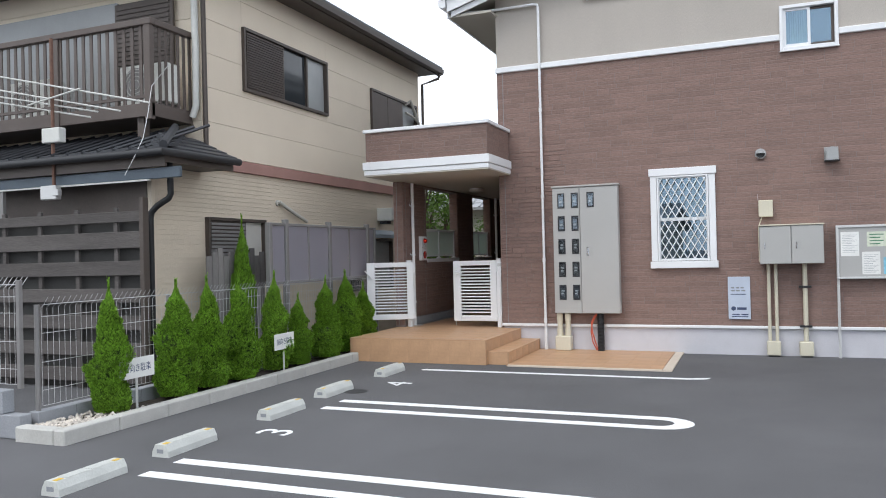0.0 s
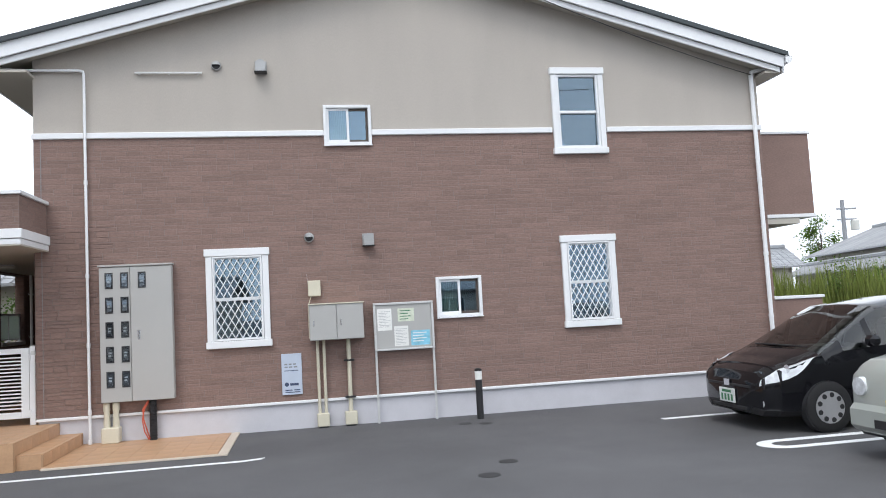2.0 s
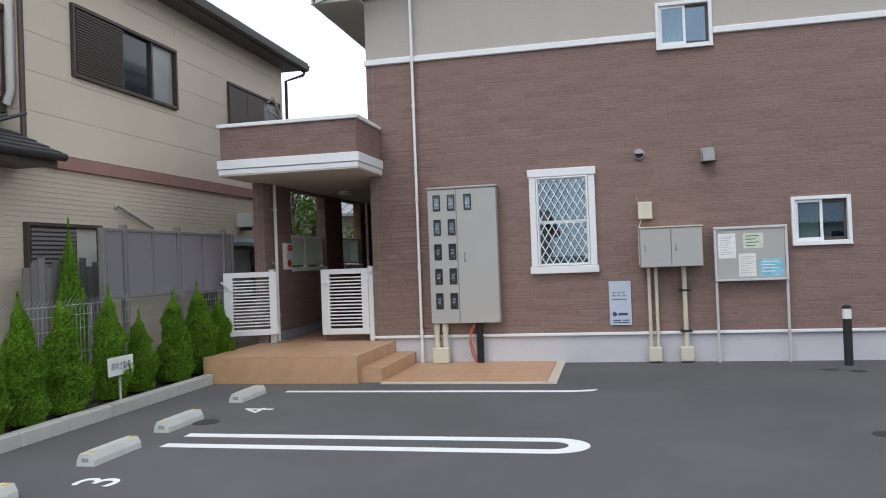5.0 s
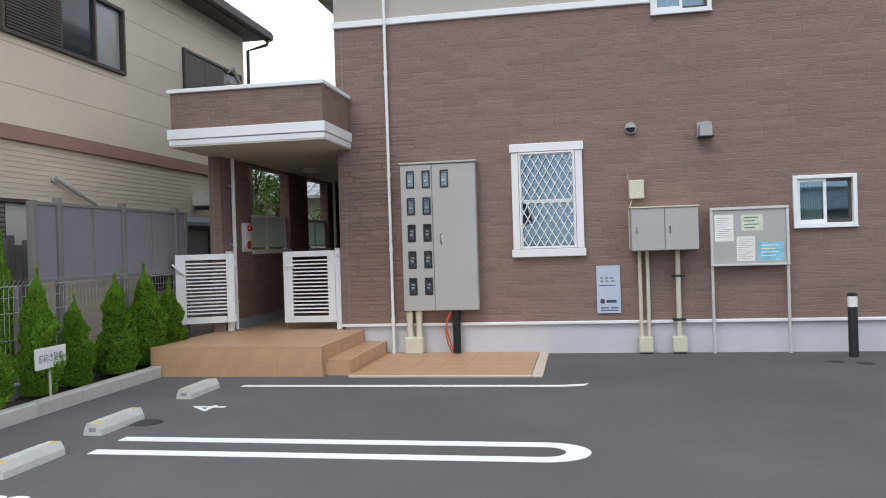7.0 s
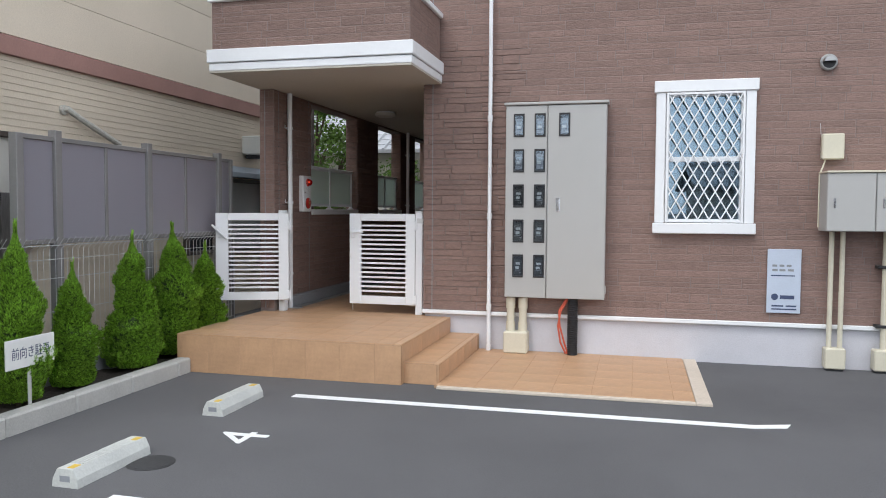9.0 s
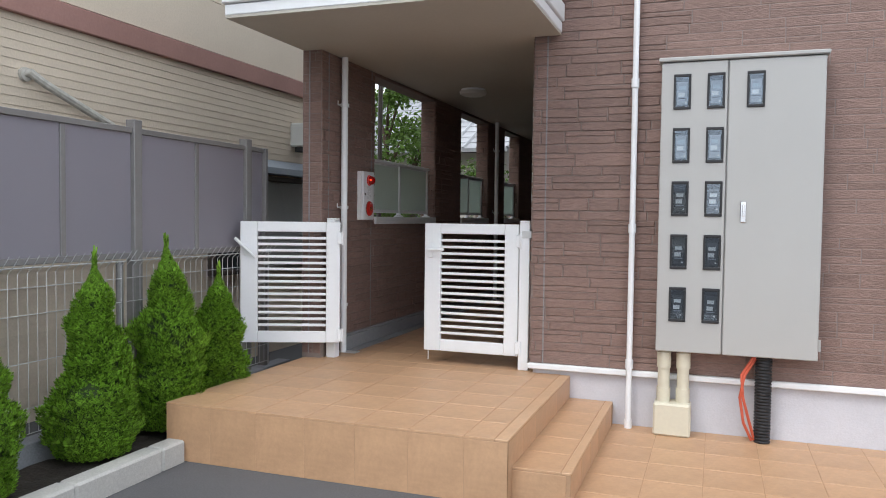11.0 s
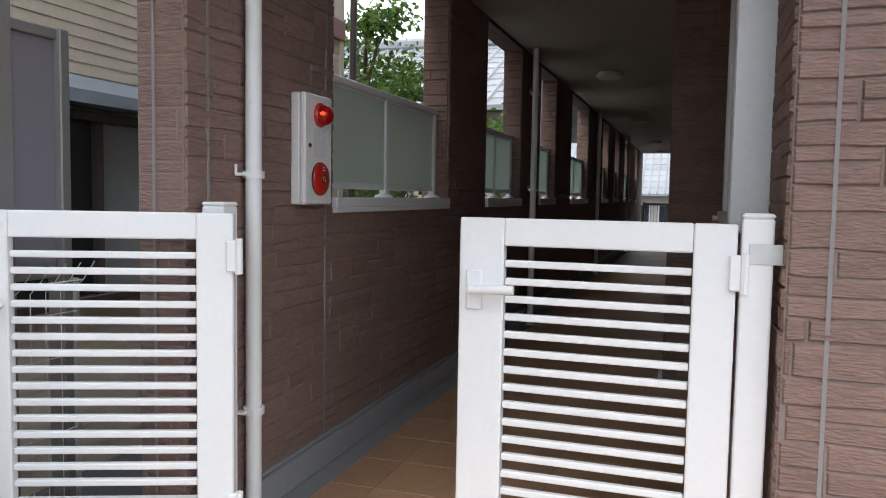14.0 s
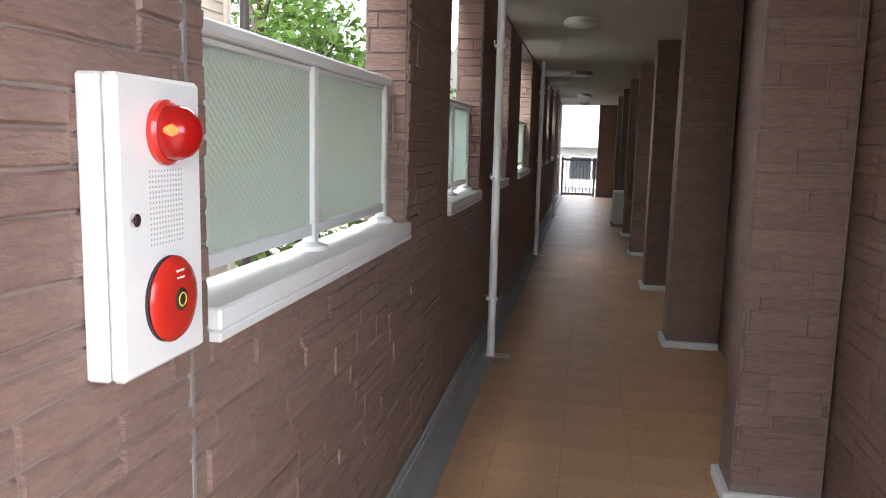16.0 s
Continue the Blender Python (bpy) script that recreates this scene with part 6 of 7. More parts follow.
# ---- fences by the planting bed ----
def mesh_panel(L, z0, z1, step=0.06, rails=(0.0, 0.15, 0.42, 0.70, 0.86)):
    """Vertical wires bent outwards at the top, tied by horizontal wires; along y from 0 to L."""
    b = Build()
    n = int(L / step)
    for i in range(n + 1):
        y = L * i / n
        b.tube([(0, y, z0), (0, y, z1 - 0.05), (0.035, y, z1 - 0.02), (0.085, y, z1 + 0.045)], 0.0022, 4, cap=False)
    for f in rails:
        z = z0 + (z1 - z0) * f
        b.tube([(0.004, 0, z), (0.004, L, z)], 0.0026, 4)
    b.tube([(0.03, 0, z1 - 0.02), (0.03, L, z1 - 0.02)], 0.0034, 4)
    return b


wf = thing("wire_fence", (-5.46, 4.66, 0.0), "galvanised wire mesh fence with bent top edge", "fence")
for i in range(4):
    y0 = i * 1.62
    p = part("wire_panel", mesh_panel(1.58, 0.24, 1.14), WIRE, wf)
    p.location = (0, y0 + 0.02, 0)
    p["kind"] = "stuff"
    part("post", Build().tube([(-0.03, y0, 0.0), (-0.03, y0, 1.12)], 0.022, 10), GREYALU, wf, smooth=True)
part("post", Build().tube([(-0.03, 6.48, 0.0), (-0.03, 6.48, 1.12)], 0.022, 10), WIRE, wf, smooth=True)
wf2 = thing("wire_fence", (-5.5, 4.50, 0.42), "galvanised wire mesh fence on a block wall", "fence", rz=90)
part("post", Build().box(-0.02, 0.02, -0.02, 0.02, 0.0, 0.92, 0.003), GREYALU, wf2)
p = part("wire_panel", mesh_panel(4.2, 0.03, 0.9), WIRE, wf2)
p["kind"] = "stuff"
bw = thing("block_wall", (-5.5, 4.5, 0.0), "low grey concrete block wall", "wall")
for r in range(2):
    for i in range(12):
        x1 = 0.05 - i * 0.4 - (0.2 if r else 0.0)
        x1 = min(x1, 0.05)
        part("block", Build().box(x1 - 0.396, x1, -0.06, 0.06, 0.003 + r * 0.2, 0.2 + r * 0.2, 0.006), BLOCK, bw)
bb = thing("block_wall", (-5.47, 7.8, 0.0), "low concrete footing under the wire fence", "wall")
for i in range(17):
    y = -3.2 + i * 0.4
    part("block", Build().box(-0.07, 0.05, y + 0.002, y + 0.398, 0.0, 0.2, 0.005), BLOCK, bb)

sf = thing("screen_fence", (-5.5, 8.15, 0.0), "tall screen fence of smoky translucent panels in grey frames", "fence")
posts = [0.0, 0.38, 1.51, 2.71, 2.95]
for i, y in enumerate(posts):
    r = 0.035 if i < 4 else 0.02
    part("post", Build().box(-0.035, 0.035, y - r, y + r, 0.0, 1.99 if i in (1, 2, 3) else 1.94, 0.004), GREYALU, sf)
for y0, y1 in ((0.036, 0.344), (0.416, 1.474), (1.546, 2.674), (2.746, 2.929)):
    part("top_rail", Build().box(-0.02, 0.02, y0, y1, 1.905, 1.94, 0.003), GREYALU, sf)
    part("bottom_rail", Build().box(-0.02, 0.02, y0, y1, 1.13, 1.165, 0.003), GREYALU, sf)
    mid = (y0 + y1) / 2
    if y1 - y0 > 0.6:
        part("mullion", Build().box(-0.015, 0.015, mid - 0.018, mid + 0.018, 1.166, 1.904, 0.003), GREYALU, sf)
        for a, c in ((y0, mid - 0.0185), (mid + 0.0185, y1)):
            part("panel", Build().box(-0.004, 0.004, a, c, 1.166, 1.904), SCREEN, sf)
    else:
        part("panel", Build().box(-0.004, 0.004, y0, y1, 1.166, 1.904), SCREEN, sf)

# ---- cars ----
def car(at, rz, st, paint, glass_from, glass_to, name, label, plate, wheels, wr, lamp):
    """A car lofted along its length; st: (x, low z, half width, belt z, belt half width, top z, top half width)."""
    t = thing(name, at, label, "car", rz=rz)
    st = np.array(st)
    xs = np.unique(np.concatenate([st[:, 0], np.linspace(st[0, 0], st[-1, 0], 56)]))
    cols = [np.interp(xs, st[:, 0], st[:, k]) for k in range(1, 7)]
    for _ in range(2):
        for c in cols:
            c[1:-1] = 0.25 * c[:-2] + 0.5 * c[1:-1] + 0.25 * c[2:]
    zl_, hw, zb, hb, zt, ht = cols
    rings = []
    for i, x in enumerate(xs):
        half = [(0.0, zl_[i]), (hw[i] * 0.86, zl_[i]), (hw[i] * 0.975, zl_[i] + 0.07), (hw[i], zl_[i] + (zb[i] - zl_[i]) * 0.5), (hw[i] * 0.992, zl_[i] + (zb[i] - zl_[i]) * 0.8), (hb[i], zb[i]),
                (hb[i] * 0.5 + ht[i] * 0.5 + 0.012, zb[i] * 0.5 + (zt[i] - 0.04) * 0.5), (ht[i], zt[i] - 0.045), (ht[i] * 0.88, zt[i] - 0.008), (ht[i] * 0.45, zt[i] + 0.006), (0.0, zt[i] + 0.012)]
        rings.append([Vector((x, y, z)) for y, z in half])
    m = len(rings[0])
    body, side, screen, dark = Build(), {1: Build(), -1: Build()}, Build(), Build()
    g0, g1, g2, g3 = glass_from, glass_to[0], glass_to[1], glass_to[2]
    for i in range(len(xs) - 1):
        xm = (xs[i] + xs[i + 1]) / 2
        for j in range(m - 1):
            for s in (1, -1):
                q = [rings[i][j], rings[i + 1][j], rings[i + 1][j + 1], rings[i][j + 1]]
                q = [Vector((p.x, p.y * s, p.z)) for p in q]
                dest = body
                if j in (5, 6) and g0 + 0.28 < xm < g3 and not any(abs(xm - pil) < 0.045 for pil in (g0 + 0.64, g1 + 0.42, g2)):
                    dest = side[s]
                elif j >= 7 and g0 < xm < g1:
                    dest = screen
                elif j < 2:
                    dest = dark
                dest.face(*(q if s > 0 else q[::-1]))
    for k in (0, -1):
        ring = [Vector(p) for p in rings[k]] + [Vector((p.x, -p.y, p.z)) for p in rings[k][-2:0:-1]]
        body.face(*ring)
    if lamp == "swept":
        def skin(x, v):
            i = min(len(xs) - 2, max(0, int(np.searchsorted(xs, x)) - 1))
            f = (x - xs[i]) / (xs[i + 1] - xs[i])
            j = int(v)
            g = v - j
            at_ = lambda i_: rings[i_][j].lerp(rings[i_][j + 1], g)
            return at_(i).lerp(at_(i + 1), f)
        for s in (1, -1):
            lb = Build()
            n = 12
            low = lambda f: (0.05 + 0.58 * f, 4.35 - 0.8 * math.sin(math.pi * f) + 0.9 * f)
            high = lambda f: (0.06 + 0.58 * f, 5.0 + 0.4 * f + 1.75 * math.sin(math.pi * f))
            for k in range(n):
                f0, f1 = k / n, (k + 1) / n
                row = []
                for f in (f0, f1):
                    a_, b_ = low(f), high(f)
                    row.append([skin(a_[0] + (b_[0] - a_[0]) * q, a_[1] + (b_[1] - a_[1]) * q) + Vector((-0.006, 0.006, 0.006)) for q in (0, 0.5, 1)])
                for q in (0, 1):
                    lb.face(*[Vector((p.x, p.y * s, p.z)) for p in (row[0][q], row[1][q], row[1][q + 1], row[0][q + 1])])
            hl = part("headlamp", lb, LENS, t, "clear swept headlamp", smooth=True, weld=True)
            c_ = skin(0.30, 5.1)
            part("reflector", Build().lathe([(0.05, -0.012), (0.045, 0.0), (0.03, 0.01)], at=(c_.x - 0.004, s * (c_.y + 0.004), c_.z), axis=0, seg=14), CHROME, hl, smooth=True)
    part("body", body, paint, t, smooth=True, weld=True)
    part("underside", dark, BLACK, t)
    for s in (1, -1):
        part("side_glass", side[s], CARGLASS, t, smooth=True, weld=True)
    part("windscreen", screen, CARGLASS, t, smooth=True, weld=True)
    part("cabin", Build().box(g0 + 0.5, g3 - 0.1, -0.6, 0.6, 0.5, 0.88, 0.1), METERGREY, t)
    for y in (-0.36, 0.36):
        part("seat", Build().box(g1 + 0.35, g1 + 0.55, y - 0.24, y + 0.24, 0.7, 1.2, 0.08), GREYALU, t)
    ring = [(g1 - 0.1 + 0.06 * math.sin(k * math.pi / 10), -0.36 + 0.18 * math.cos(k * math.pi / 10), 0.98 + 0.17 * math.sin(k * math.pi / 10)) for k in range(21)]
    part("steering_wheel", Build().tube(ring, 0.014, 6, cap=False), BLACK, t)
    hwn = float(np.interp(wheels[0], xs, hw))
    for x in wheels:
        for s in (1, -1):
            y = s * (hwn - 0.055)
            part("arch", Build().lathe([(wr + 0.018, -0.02), (wr + 0.014, 0.06)] if s > 0 else [(wr + 0.014, -0.06), (wr + 0.018, 0.02)], at=(x, y, wr), axis=1, seg=30), BLACK, t)
            w = part("wheel", Build().lathe([(wr - 0.02, -0.09), (wr, -0.07), (wr, 0.07), (wr - 0.02, 0.085), (wr * 0.66, 0.09), (wr * 0.64, 0.07)] if s > 0 else [(wr * 0.64, -0.07), (wr * 0.66, -0.09), (wr - 0.02, -0.085), (wr, -0.07), (wr, 0.07), (wr - 0.02, 0.09)], at=(x, y, wr), axis=1, seg=30), TYRE, t, smooth=True)
            part("wheel_cover", Build().lathe([(wr * 0.66, 0.0), (wr * 0.64, s * 0.088), (wr * 0.3, s * 0.098), (0.02, s * 0.1)] if s > 0 else [(0.02, s * 0.1), (wr * 0.3, s * 0.098), (wr * 0.64, s * 0.088), (wr * 0.66, 0.0)], at=(x, y, wr), axis=1, seg=30), RIM, w, smooth=True)
            for k in range(9):
                a = 2 * math.pi * k / 9
                part("cover_slot", Build().lathe([(0.029, s * 0.0945), (0.028, s * 0.0985)] if s > 0 else [(0.028, s * 0.0985), (0.029, s * 0.0945)], at=(x + 0.5 * wr * math.cos(a), y, wr + 0.5 * wr * math.sin(a)), axis=1, seg=10), BLACK, w)
    pl = part("number_plate", Build().box(-0.03, -0.015, -0.165, 0.165, plate[1], plate[1] + 0.165, 0.003), plate[0], t)
    for k in range(4):
        part("plate_bar", Build().box(-0.033, -0.031, -0.13 + k * 0.07, -0.09 + k * 0.07, plate[1] + 0.02, plate[1] + 0.095), plate[2], pl)
    part("plate_bar", Build().box(-0.033, -0.031, -0.10, 0.10, plate[1] + 0.115, plate[1] + 0.145), plate[2], pl)
    for s in (1, -1):
        mr = part("door_mirror", Build().box(g0 + 0.50, g0 + 0.64, s * 0.84, s * 1.0, 0.92, 1.04, 0.04), paint, t)
        part("mirror_arm", Build().box(g0 + 0.54, g0 + 0.60, s * 0.74, s * 0.85, 0.92, 0.96, 0.01), BLACK, mr)
    return t


HATCH = [(0.0, 0.22, 0.48, 0.52, 0.46, 0.575, 0.42), (0.05, 0.19, 0.62, 0.58, 0.60, 0.65, 0.52), (0.2, 0.18, 0.745, 0.68, 0.72, 0.74, 0.64), (0.45, 0.18, 0.825, 0.77, 0.80, 0.81, 0.73), (0.72, 0.18, 0.847, 0.86, 0.81, 0.91, 0.77),
         (1.56, 0.18, 0.848, 0.92, 0.81, 1.37, 0.64), (2.3, 0.18, 0.848, 0.95, 0.80, 1.45, 0.60), (3.2, 0.19, 0.845, 0.98, 0.79, 1.42, 0.58), (3.6, 0.22, 0.83, 0.98, 0.76, 1.27, 0.55), (3.76, 0.3, 0.78, 0.93, 0.70, 1.0, 0.55), (3.8, 0.35, 0.70, 0.80, 0.66, 0.85, 0.5)]
black_car = car((5.31, 8.37, 0.0), 0, HATCH, CARBLACK, 0.70, (1.56, 2.35, 3.5), "hatchback_car", "glossy black hatchback parked nose-out by the wall", (PLATE, 0.30, GREENBAR), (0.70, 3.20), 0.277, "swept")
part("grille", Build().box(-0.006, 0.03, -0.46, 0.46, 0.49, 0.53, 0.01), BLACK, black_car)
part("emblem", Build().box(-0.022, -0.0125, -0.06, 0.06, 0.495, 0.57, 0.006), CHROME, black_car, "plain chrome badge")
part("lower_grille", Build().box(-0.006, 0.03, -0.38, 0.38, 0.23, 0.28, 0.01), BLACK, black_car)
for s in (1, -1):
    part("fog_lamp", Build().lathe([(0.045, -0.01), (0.04, 0.05)], at=(0.07, s * 0.58, 0.33), axis=0, seg=14), LENS, black_car)
part("wiper", Build().tube([(0.74, -0.5, 0.925), (0.71, 0.1, 0.935), (0.75, 0.55, 0.925)], 0.012, 6), BLACK, black_car)
KEI = [(0.0, 0.24, 0.60, 0.62, 0.60, 0.70, 0.56), (0.04, 0.2, 0.69, 0.68, 0.67, 0.80, 0.62), (0.15, 0.2, 0.72, 0.80, 0.70, 0.90, 0.64), (0.5, 0.2, 0.735, 0.88, 0.71, 0.96, 0.66), (0.7, 0.2, 0.737, 0.92, 0.72, 1.0, 0.66), (1.15, 0.2, 0.737, 0.96, 0.72, 1.48, 0.62), (1.6, 0.2, 0.737, 0.98, 0.72, 1.53, 0.62), (3.1, 0.2, 0.737, 0.98, 0.72, 1.5, 0.62), (3.36, 0.25, 0.72, 0.95, 0.70, 1.1, 0.6), (3.395, 0.3, 0.65, 0.9, 0.6, 0.95, 0.5)]
kei = car((5.44, 5.76, 0.0), 0, KEI, CARGREY, 0.66, (1.14, 1.9, 3.2), "kei_car", "khaki-grey small boxy car with round headlamps", (PLATEY, 0.40, BLACK), (0.62, 2.85), 0.27, "round")
for s in (1, -1):
    part("headlamp", Build().lathe([(0.085, -0.03), (0.09, 0.0), (0.09, 0.08)], at=(0.01, s * 0.5, 0.66), axis=0, seg=20), LENS, kei, "round headlamp", smooth=True)
part("bumper", Build().box(-0.05, 0.12, -0.66, 0.66, 0.25, 0.50, 0.05), CARGREY, kei)
part("grille", Build().box(-0.055, -0.045, -0.3, 0.3, 0.30, 0.38, 0.004), BLACK, kei)

# ---- balconies on the far side of the apartment house ----
for nm, z0, z1, cap in (("balcony", 2.86, 4.22, False), ("terrace_wall", 0.0, 1.44, True)):
    t = thing(nm, (RIGHT, 11.35, z0), "brown sided balcony parapet with white trim" if not cap else "brown sided terrace wall with white coping", "balcony" if not cap else "terrace wall")
    part("parapet", Build().box(0.0, 1.09, 0.0, 0.12, 0.0, z1 - z0, 0.004).box(0.97, 1.09, 0.121, 3.0, 0.0, z1 - z0, 0.004), SIDING, t)
    part("coping", Build().box(0.0, 1.12, -0.03, 0.15, z1 - z0 + 0.001, z1 - z0 + 0.05, 0.008).box(0.94, 1.12, 0.151, 3.0, z1 - z0 + 0.001, z1 - z0 + 0.05, 0.008), WHITE, t)
    if not cap:
        part("floor_edge", Build().box(0.0, 1.11, -0.02, 3.0, -0.06, -0.001, 0.005), WHITE, t)
        part("soffit", Build().box(0.0, 0.8, 0.0, 3.0, -0.16, -0.061), CEIL, t)

# ---- service cable ----
cb = thing("service_cable", (7.62, FACE - 0.1, 5.12), "thin black service cable sagging to the gable corner", "cable")
pts = []
for k in range(25):
    f = k / 24
    p = Vector((0, 0, 0)).lerp(Vector((-10.2, -4.9, 1.55)), f)
    p.z -= 0.55 * 4 * f * (1 - f) * 0.5
    pts.append(p)
part("cable", Build().tube(pts, 0.006, 5), BLACK, cb)

# ---- trees, grass and houses beyond ----
def leafy(at, h, r, n, seed, label, leaf=0.07, base=0.3, name="tree"):
    rnd = random.Random(seed)
    t = thing(name, at, label, name)
    tr = Build().tube([(0, 0, 0), (0.05, 0.02, h * 0.3), (0.0, 0.06, h * 0.6), (0.04, 0, h * 0.9)], [0.07, 0.06, 0.04, 0.01], 8)
    cl = []
    for k in range(16):
        a, z = rnd.uniform(0, 6.28), h * rnd.uniform(base, 0.95)
        rr = r * rnd.uniform(0.4, 1.0) * (1.1 - 0.6 * abs(z / h - 0.6))
        e = Vector((rr * math.cos(a), rr * math.sin(a), z))
        tr.tube([(0, 0.03, z * 0.75), tuple(e * 0.5 + Vector((0, 0, z * 0.42))), tuple(e)], [0.03, 0.02, 0.006], 5)
        cl.append((e, r * rnd.uniform(0.25, 0.5)))
    part("trunk", tr, BARK, t, smooth=True)
    b = Build()
    for _ in range(n):
        c, s = rnd.choice(cl)
        p = c + Vector((rnd.gauss(0, 1), rnd.gauss(0, 1), rnd.gauss(0, 0.8))) * s * 0.6
        d = Vector((rnd.uniform(-1, 1), rnd.uniform(-1, 1), rnd.uniform(-0.9, 0.4))).normalized()
        s1 = d.cross(Vector((rnd.uniform(-1, 1), rnd.uniform(-1, 1), rnd.uniform(-1, 1)))).normalized()
        L = leaf * rnd.uniform(0.6, 1.2)
        up = d.cross(s1) * L * 0.12
        b.face(p, p + d * L * 0.5 + s1 * L * 0.28 + up, p + d * L, p + d * L * 0.5 - s1 * L * 0.28 + up)
    part("crown", b, BROAD, t, tidy=False)
    return t


leafy((-6.35, 16.3, 0.0), 2.55, 0.7, 1500, 3, "leafy garden tree behind the walkway wall", 0.10)
leafy((-7.5, 18.0, 0.0), 4.1, 0.75, 4200, 4, "dark leafy garden tree beside the tiled roofs", 0.11)
leafy((-6.2, 19.6, 0.0), 2.5, 0.7, 1800, 5, "bright leafy shrub behind the walkway wall", 0.10)
leafy((-6.4, 24.0, 0.0), 2.4, 0.8, 1500, 6, "bright leafy shrub behind the walkway wall", 0.10)
leafy((32.0, 42.5, 0.0), 6.2, 1.3, 2600, 7, "loose leafy tree beyond the car park", 0.2)


def tiled_house(at, rz, w, d, eave, rise, label, windows=2, low=0.9, high=2.1):
    t = thing("house", at, label, "house", rz=rz)
    part("wall", Build().box(-w / 2 + 0.5, w / 2 - 0.5, -d / 2 + 0.5, d / 2 - 0.5, 0.0, eave), FARWALL, t)
    b = Build()
    n = 11
    for s in (-1, 1):
        for k in range(n):
            y0, y1 = s * d / 2 * (1 - k / n), s * d / 2 * (1 - (k + 1.12) / n)
            z0, z1 = eave + rise * k / n, eave + rise * (k + 1.12) / n
            b.prism([(y0, z0 - 0.02), (y1, z1 - 0.02), (y1, z1 + 0.04), (y0, z0 + 0.06)], 0, -w / 2, w / 2)
        m = int(w / 0.3)
        for i in range(m + 1):
            x = -w / 2 + w * i / m
            b.tube([(x, s * d / 2, eave + 0.06), (x, 0, eave + rise + 0.05)], 0.035, 5)
    r = part("roof", b, FARTILE, t, "grey tiled roof")
    part("ridge", Build().box(-w / 2, w / 2, -0.14, 0.14, eave + rise, eave + rise + 0.22, 0.05), FARTILE, r)
    part("gable", Build().prism([(-d / 2 + 0.6, eave), (d / 2 - 0.6, eave), (0, eave + rise - 0.15)], 0, -w / 2 + 0.5, w / 2 - 0.5), FARWALL, t)
    for i in range(windows):
        x = -w / 2 + w * (i + 1) / (windows + 1)
        for s in (-1, 1):
            wd = part("window", Build().box(x - 0.8, x + 0.8, s * (d / 2 - 0.49), s * (d / 2 - 0.46), low, high), SHADEGLASS, t)
            part("window_frame", Build().box(x - 0.85, x - 0.8, s * (d / 2 - 0.5), s * (d / 2 - 0.44), low - 0.05, high + 0.05).box(x + 0.8, x + 0.85, s * (d / 2 - 0.5), s * (d / 2 - 0.44), low - 0.05, high + 0.05).box(x - 0.8, x + 0.8, s * (d / 2 - 0.5), s * (d / 2 - 0.44), high, high + 0.05).box(x - 0.03, x + 0.03, s * (d / 2 - 0.5), s * (d / 2 - 0.44), low, high), ALU, wd)
    return t


tiled_house((-10.3, 24.2, 0.0), 0, 8.6, 7.4, 2.75, 1.65, "single-storey house with a grey tiled roof behind the walkway")
leafy((12.3, 15.0, 0.0), 2.2, 0.75, 3200, 8, "pale green bush in the tall grass", 0.06, 0.1, "bush")
leafy((13.6, 15.6, 0.0), 2.3, 0.9, 3600, 9, "pale green bush in the tall grass", 0.06, 0.1, "bush")
leafy((15.2, 16.4, 0.0), 2.3, 0.9, 3200, 10, "pale green bush in the tall grass", 0.07, 0.1, "bush")
tiled_house((20.7, 37.1, 0.0), -12, 9, 4.8, 2.7, 1.05, "single-storey house with a grey tiled roof beyond the grass")
tiled_house((31.0, 32.2, 0.0), 74, 14.5, 8, 3.36, 1.5, "house with a broad grey tiled roof beyond the grass")
tiled_house((26.9, 33.3, 0.0), 74, 13, 2.6, 2.3, 0.55, "low tiled annex beside the broad-roofed house")
tiled_house((-4.0, 44.0, 0.0), 0, 12, 8, 1.55, 2.7, "low pale house with a broad grey roof past the walkway's end", 5, 0.35, 1.15)
tiled_house((-9.0, -19.0, 0.0), 4, 12, 8, 2.5, 1.1, "tiled house across the street", 3)
tiled_house((7.5, -21.0, 0.0), -3, 13, 8, 2.5, 1.1, "tiled house across the street", 3)
gs = Build()
rg = random.Random(9)
for _ in range(26000):
    x, y = rg.uniform(9.0, 18.5), rg.uniform(13.0, 19.5)
    k = 1.0 + 0.28 * math.sin(x * 1.7) + 0.2 * math.sin(y * 2.3 + x)
    h = rg.uniform(0.8, 1.65) * k
    a = rg.uniform(0, 6.28)
    dx, dy = math.cos(a) * 0.007, math.sin(a) * 0.007
    lx, ly = rg.gauss(0, 0.14), rg.gauss(0, 0.14)
    gs.face((x - dx, y - dy, 0), (x + dx, y + dy, 0), (x + dx * 0.7 + lx * 0.4, y + dy * 0.7 + ly * 0.4, h * 0.6), (x + lx, y + ly, h))
tagged(solid("tall_grass", gs, GRASS, "tall dry green grass beyond the car park", "grass", kind="stuff", tidy=False))
up = thing("utility_pole", (32.5, 41.0, 0.0), "grey concrete utility pole with crossarms", "utility pole")
part("pole", Build().tube([(0, 0, 0), (0, 0, 6.85)], [0.16, 0.12], 10), BLOCK, up, smooth=True)
for z in (5.65, 6.3):
    part("crossarm", Build().box(-0.4, 0.9, -0.05, 0.05, z - 0.05, z + 0.05), BLOCK, up)
part("transformer", Build().lathe([(0.25, 0.0), (0.25, 0.55), (0.1, 0.65)], at=(0.75, 0, 5.0), seg=14), ACWHITE, up, smooth=True)

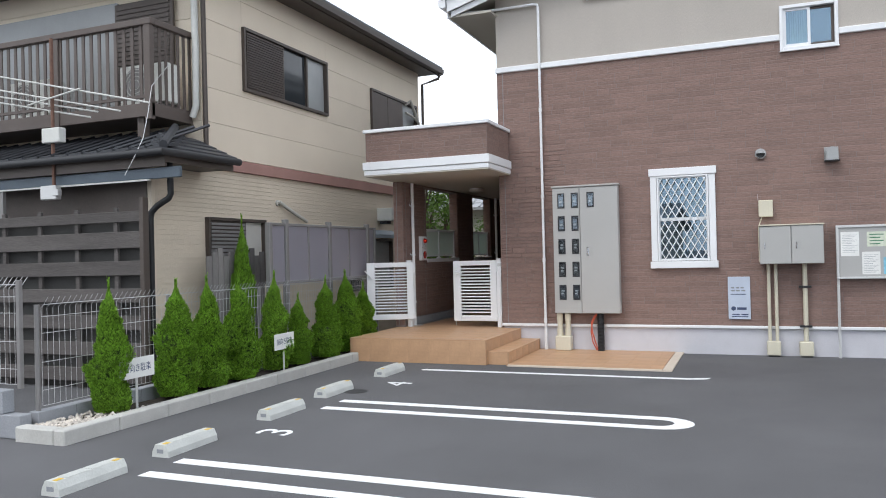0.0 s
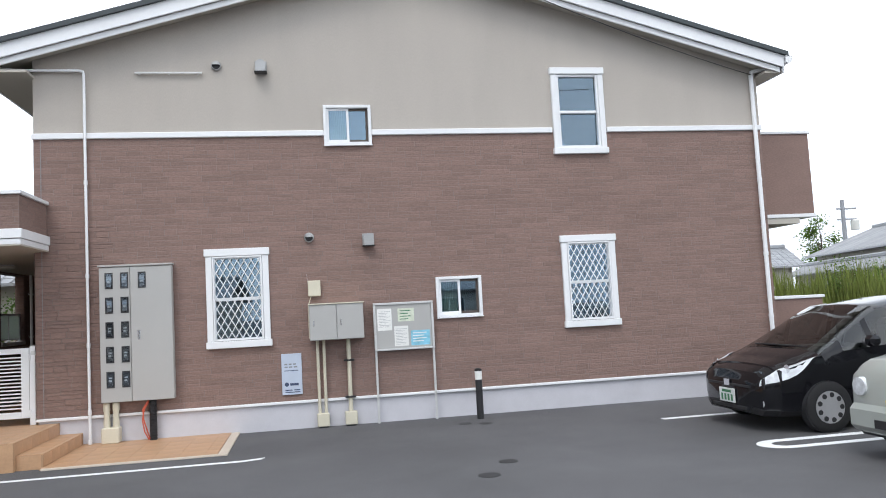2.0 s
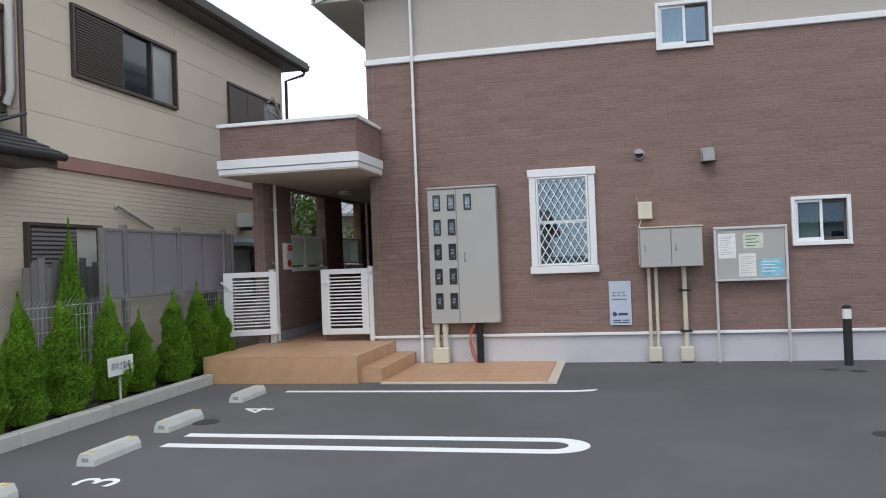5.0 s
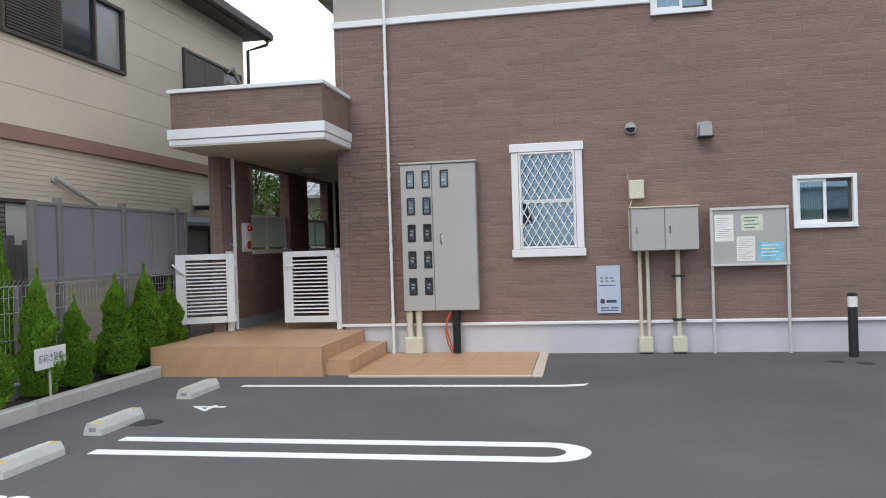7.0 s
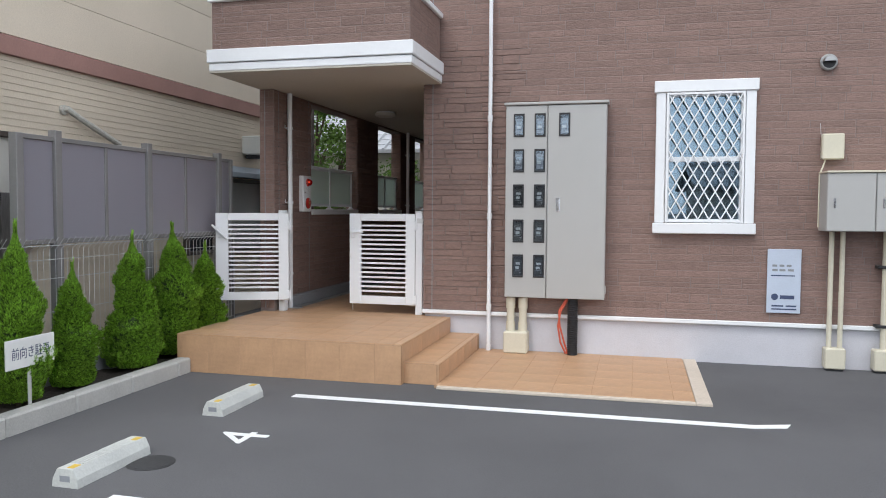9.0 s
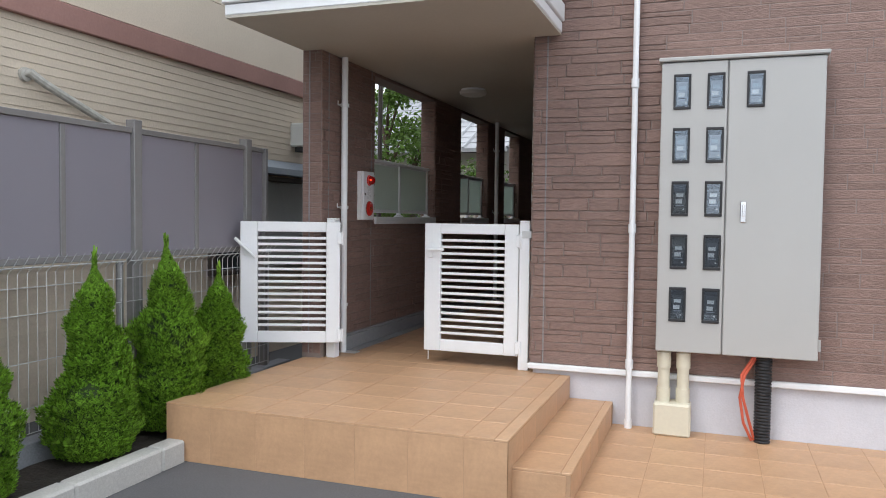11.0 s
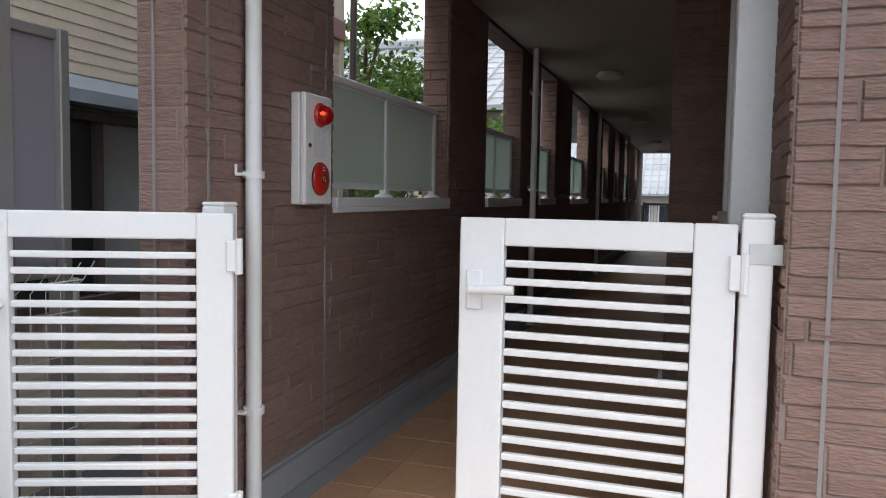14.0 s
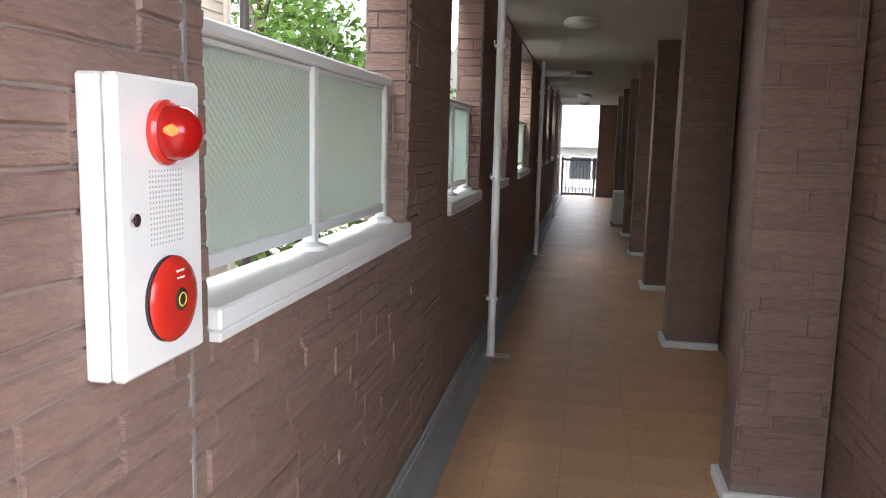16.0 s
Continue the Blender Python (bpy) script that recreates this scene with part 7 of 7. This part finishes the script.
# ---- tiles and stones, laid last ----
NOSE = surface("tile_nosing", (0.54, 0.34, 0.20), 0.45, coarse=(6.0, 0.1), fine=(50.0, 0.1))
tile_meshes = {}


def tile_piece(size, parent, x, y, z):
    """A floor or riser tile: size in x, y, z; alike tiles share one mesh."""
    key = tuple(round(s, 3) for s in size)
    if key not in tile_meshes:
        tile_meshes[key] = Build().box(0, key[0], 0, key[1], 0, key[2], 0.0012).mesh("tile", TILE)
    ob = new("tile", tile_meshes[key])
    ob.parent = parent
    ob.location = (x, y, z)


def lay(parent, x0, x1, y0, y1, z, step=0.3, joint=0.003, thick=0.012, ox=0.0, oy=0.0):
    x = x0 - ox
    while x < x1 - 0.02:
        y = y0 - oy
        while y < y1 - 0.02:
            a, c = max(x, x0), min(x + step, x1)
            d, e = max(y, y0), min(y + step, y1)
            if c - a > 0.03 and e - d > 0.03:
                tile_piece((c - a - joint, e - d - joint, thick), parent, a, d, z - thick)
            y += step
        x += step


lay(floor, PL, PR - 0.07, PF, 11.05, FLOOR)
lay(floor, WI, LEFT, 11.05, 16.45, FLOOR)
lay(floor, PR, -2.7 - 0.05, PF + 0.08, FACE, 0.175)
lay(floor, -2.7, -0.75, 9.36, FACE + 0.01, 0.024)
for nm, bx in (("nosing", (PR - 0.068, PR, PF + 0.0, 11.03, FLOOR - 0.012, FLOOR + 0.001)), ("nosing", (-2.748, -2.70, PF + 0.08, FACE - 0.004, 0.163, 0.1765)), ("edging", (-0.748, -0.635, 9.31, FACE + 0.008, 0.0, 0.022)), ("edging", (-2.69, -0.75, 9.31, 9.358, 0.0, 0.022))):
    part(nm, Build().box(*bx, 0.003), EDGE if nm == "edging" else NOSE, floor, "pale edge strip")

for i in range(7):
    x0 = PL + i * 0.3
    x1 = min(x0 + 0.3, PR)
    tile_piece((x1 - x0 - 0.002, 0.012, FLOOR - 0.014), floor, x0, PF, 0.0)
for i in range(6):
    y0 = PF + 0.012 + i * 0.3
    y1 = min(y0 + 0.3, FACE)
    if y1 - y0 > 0.03:
        tile_piece((0.012, y1 - y0 - 0.002, FLOOR - 0.014), floor, PR - 0.012, y0, 0.0)
        tile_piece((0.012, y1 - y0 - 0.004, 0.175 - 0.014), floor, -2.712, y0 + 0.08, 0.0) if y1 + 0.08 < FACE + 0.05 else None
tile_piece((0.27, 0.012, 0.16), floor, PR, PF + 0.078, 0.0)
b = Build()
y = 16.45
while y < END - 0.1:
    x = WI
    while x < LEFT - 0.03:
        b.box(x, min(x + 0.298, LEFT), y, min(y + 0.298, END), FLOOR - 0.012, FLOOR, 0.0012)
        x += 0.3
    y += 0.3
ob = part("tiles", b, TILE, floor, tidy=False)
ob["kind"] = "stuff"

for wall, rest, single in LATER:
    if rest.f:
        ob = part("stones", rest, SIDING, wall, tidy=False)
        ob["kind"] = "stuff"
    for b in single:
        part("stone", b, SIDING, wall, tidy=False)
